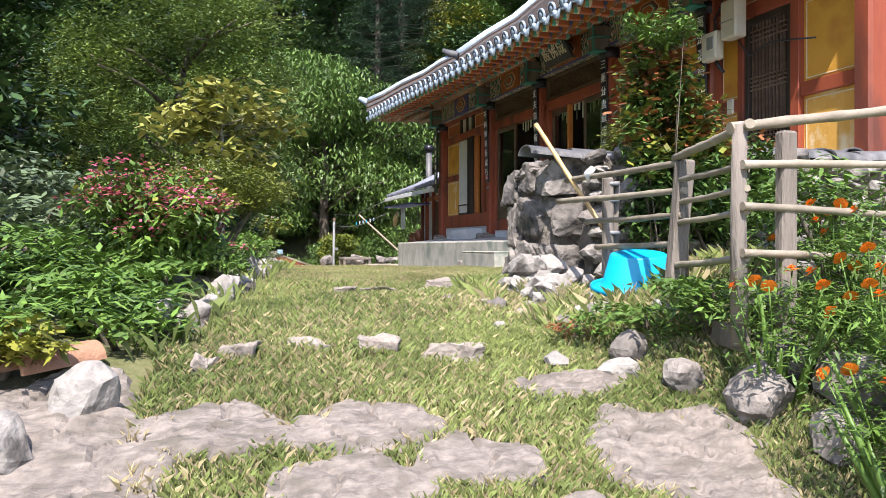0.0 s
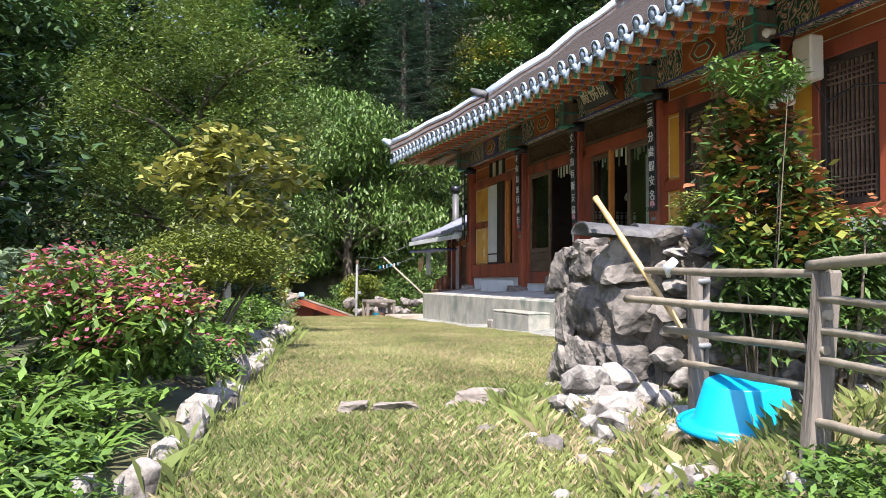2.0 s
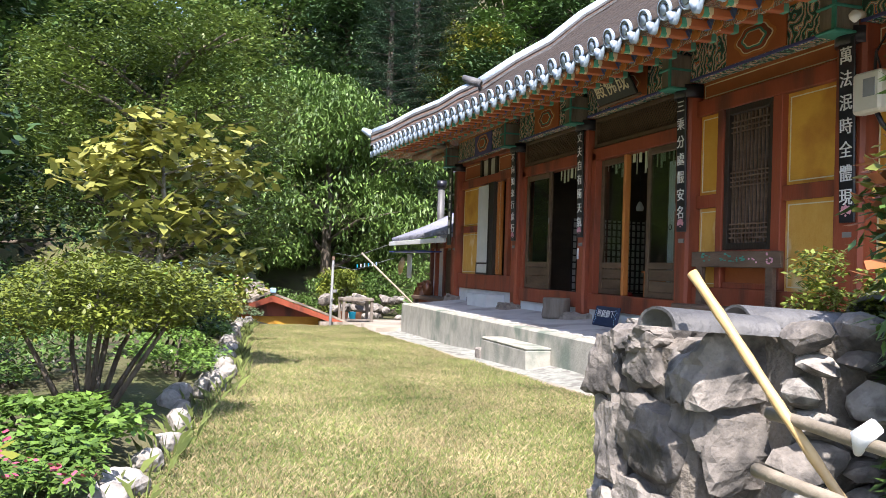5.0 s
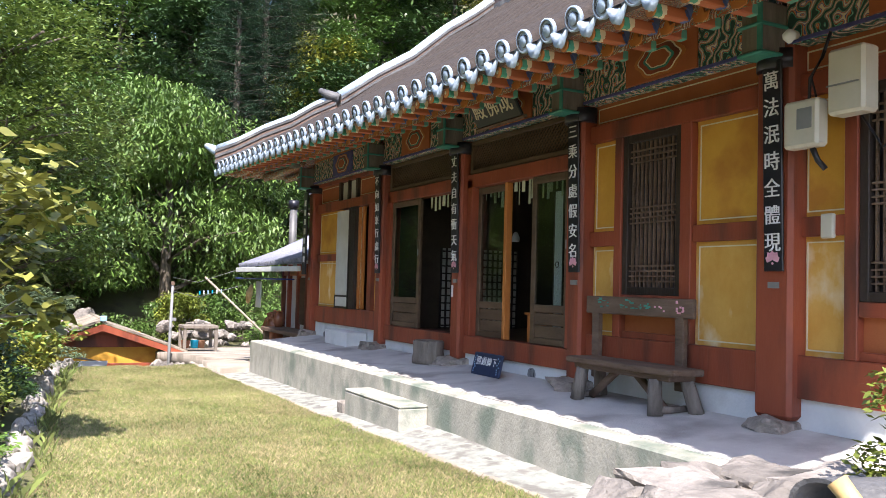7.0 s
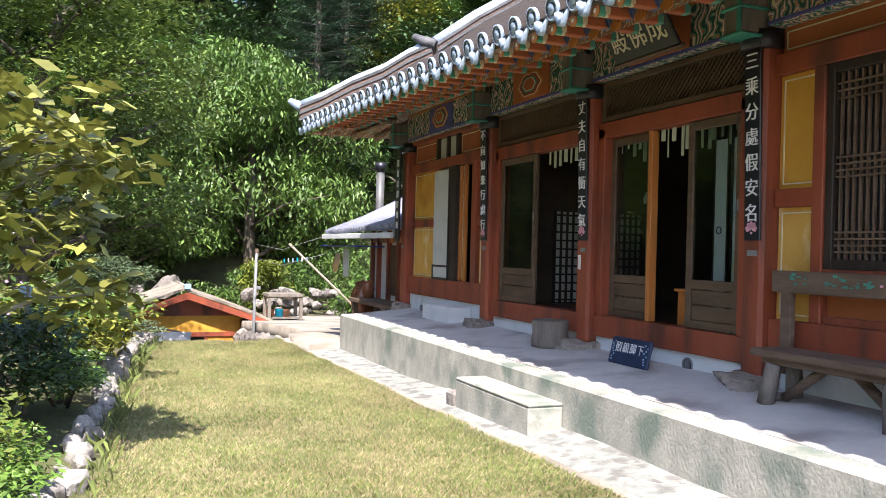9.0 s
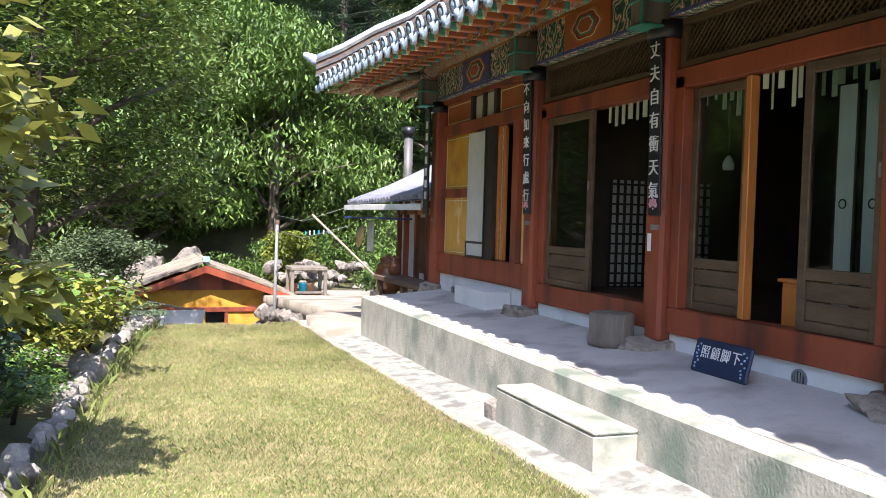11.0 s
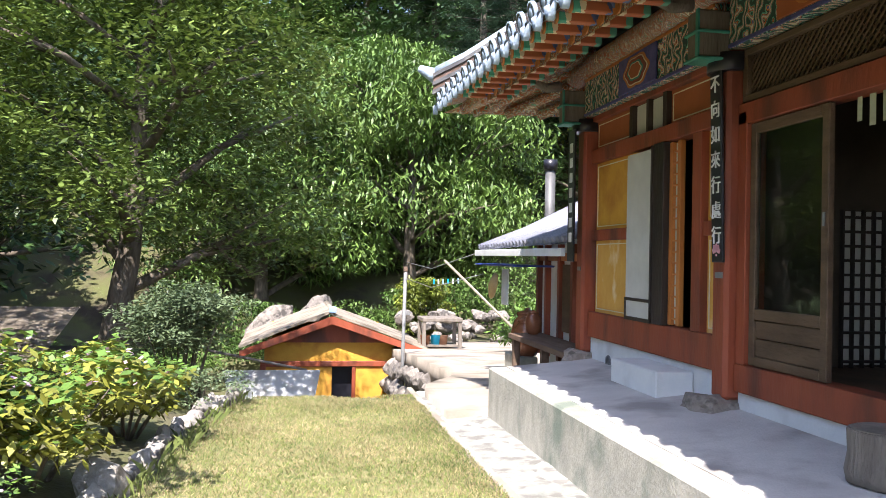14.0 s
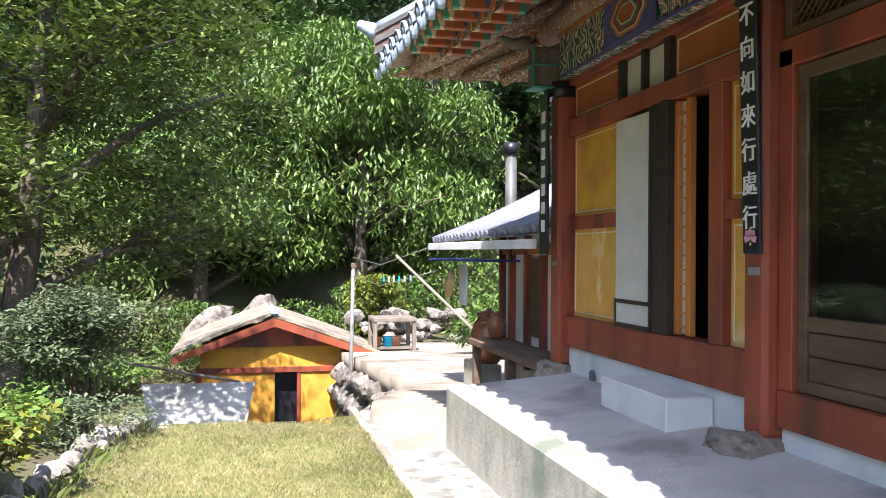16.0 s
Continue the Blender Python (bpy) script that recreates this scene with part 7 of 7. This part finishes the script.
hut()
b = bmesh.new()
vs = [b.verts.new(p) for p in ((1.45, 25.4, 0.36), (3.25, 25.4, 0.36), (3.05, 24.6, -0.5), (1.75, 24.6, -0.5))]
b.faces.new(vs)
bmesh.ops.solidify(b, geom=b.faces[:], thickness=0.04)
bmesh.ops.recalc_face_normals(b, faces=b.faces[:])
sh = solid("leaning_sheet", b, M_ASH, "pale metal sheet propped slanting before the hut", "metal sheet")
part("prop_pole", tube(bmesh.new(), [(1.2, 25.2, 0.75), (3.0, 25.5, 0.34)], 0.025, 7), M_GREYWOOD, sh)
pl = thing("utility_pole", "slim grey metal pole with small fittings", "pole")
part("shaft", tube(bmesh.new(), [(5.36, 29.8, -1.9), (5.42, 29.8, 2.20)], [0.05, 0.042], 10), M_GREYMETAL, pl)
part("top_box", boxes((5.37, 5.47, 29.75, 29.85, 2.16, 2.28), bevel=0.01), M_BENCHWOOD, pl)
part("insulator", boxes((5.36, 5.56, 29.78, 29.84, 1.1, 1.2), bevel=0.01), M_GREYMETAL, pl)
tb = thing("yard_table", "weathered grey wooden work table with things beneath", "table")
part("tabletop", boxes((6.10, 7.25, 32.6, 33.6, 0.72, 0.82), bevel=0.01), M_GREYWOOD, tb)
part("shelf", boxes((6.2, 7.15, 32.7, 33.5, 0.0, 0.05)), M_GREYWOOD, tb)
for x in (6.16, 7.19):
    for y in (32.68, 33.52):
        part("leg", boxes((x - 0.05, x + 0.05, y - 0.05, y + 0.05, -0.2, 0.72)), M_GREYWOOD, tb)
for k, (x, m) in enumerate(((6.45, M_JAR), (6.75, M_BASIN), (6.95, M_TERRACOTTA))):
    solid("storage_tub", lathe(bmesh.new(), [(0.12, 0), (0.15, 0.25), (0.16, 0.26), (0.13, 0.25)], 14), m, "small plastic tub stored under the table", "tub", (x, 33.0, 0.05), group="tubs under the table")
tb.location.x += 0.2
solid("leaning_pole", tube(bmesh.new(), [(8.6, 29.3, 0.3), (6.6, 31.0, 2.45)], 0.035, 8), M_BAMBOO, "pale bamboo pole leaning in the yard", "pole")
c = bmesh.new()
for z in (2.0, 2.4):
    tube(c, [(5.42, 29.8, z), (5.6, 27.0, z - 0.12), (5.95, 23.6, z + 0.25)], 0.008, 5)
solid("washing_line", c, M_GREYMETAL, "thin washing lines strung to the pole", "washing line")
for k in range(6):
    f = 0.45 + 0.06 * k
    p = Vector((5.42, 29.8, 2.0)).lerp(Vector((5.95, 23.6, 2.25)), f)
    solid("clothes_peg", boxes((p.x - 0.012, p.x + 0.012, p.y - 0.03, p.y + 0.03, p.z - 0.16, p.z - 0.06), bevel=0.003), (M_BASIN, M_WHITE, M_PALEBLUE)[k % 3], "coloured clothes peg on the washing line", "clothes peg", group="pegs on the line")

rng = random.Random(23)
for k in range(40):      # the tumbled stone wall and boulders behind the yard
    x, y = rng.uniform(6.0, 11.0), rng.uniform(35.5, 37.5)
    s = rng.uniform(0.16, 0.36)
    loose("yard_boulder", "grey tumbled boulder behind the yard", 600 + k, (s * 1.3, s, s * 0.8), pose(x, y, land(x, y) + s * 0.3 + 0.35 * (k % 3), rng.uniform(-20, 20), rng.uniform(-20, 20), rng.uniform(0, 180)), M_ROCK, "boulders behind the yard", 3, "boulder")
for k, (x, z, s) in enumerate(((2.2, 0.7, 0.7), (3.5, 0.9, 0.66), (2.9, 0.3, 0.8))):
    loose("yard_boulder", "large pale slanting rock behind the hut", 640 + k, (s * 1.5, s * 0.6, s * 0.7), pose(x, 37.6, z - 0.3, 10, -35, 15 * k), M_ROCK, "boulders behind the yard", 4, "boulder")
for k in range(14):
    y = 21.2 + 0.85 * k
    s = rng.uniform(0.22, 0.36)
    loose("retaining_stone", "stone of the low wall edging the path", 660 + k, (0.25, s * 1.2, s), pose(5.45, y, land(6.2, y) - 0.45, 0, 0, 0), M_ROCK, "stones edging the path", 3)
for k in range(14):
    y = 21.6 + 0.85 * k
    loose("retaining_stone", "stone of the low wall edging the path", 680 + k, (0.22, 0.4, 0.28), pose(5.35, y, land(6.2, y) - 0.95, 0, 0, 0), M_ROCK, "stones edging the path", 3)
rf = bmesh.new()
vs = [rf.verts.new(p) for p in ((-4.2, 26.0, 0.45), (-1.9, 26.0, 0.45), (-2.0, 29.5, 1.25), (-4.2, 29.5, 1.25))]
rf.faces.new(vs)
bmesh.ops.solidify(rf, geom=rf.faces[:], thickness=0.08)
sr = solid("shed_roof", rf, M_HUTROOF, "faded grey shed roof below the trees", "shed")
part("shed_wall", boxes((-4.1, -2.0, 26.4, 29.3, -2.0, 0.4)), M_INTERIOR, sr)
st = thing("small_post_sign", "small white sign on post among shrubs", "sign", z_of(0.75, 13.0))
part("post", tube(bmesh.new(), [(0, 0, -0.1), (0, 0, 1.05)], 0.02, 8), M_GREYWOOD, st)
part("plate", boxes((-0.07, 0.07, -0.015, 0.015, 0.95, 1.04), bevel=0.006), M_PALEBLUE, st)

# undergrowth that hides the foot of the woods
for k, (x, y, rx, rz, m) in enumerate(((-1.5, 37, 2.2, 1.0, L_CHESTNUT), (1.2, 39.5, 2.4, 1.3, L_MID), (4.8, 39.5, 2.2, 1.4, L_CHESTNUT), (8.0, 39.8, 2.4, 1.2, L_MID), (11.0, 38.5, 2.4, 1.6, L_CHESTNUT), (-3.5, 33.0, 2.2, 1.2, L_MID), (-4.0, 22.0, 2.0, 1.2, L_MID), (-2.6, 18.0, 1.5, 0.9, L_DARK), (-3.0, 13.5, 1.6, 0.9, L_MID),
                                          (-3.6, 9.0, 1.7, 1.0, L_GREY), (-4.5, 5.5, 1.7, 1.0, L_MID), (-1.2, 20.5, 1.2, 0.6, L_HERB), (7.2, 38.0, 1.0, 1.3, L_BOX), (9.5, 30.5, 1.6, 1.0, L_HERB), (-5.5, 28.0, 2.2, 1.6, L_DARK), (13.5, 34.0, 2.5, 2.0, L_CHESTNUT))):
    shrub("undergrowth", "dense leafy undergrowth at the wood's edge", z_of(x, y), (rx, rx * 0.8, rz), 0.16 if y > 25 else 0.10, m, 5200, 700 + k, height=rz * 0.8, stems=6, clumps=34, aspect=0.4, droop=0.5, group="undergrowth")
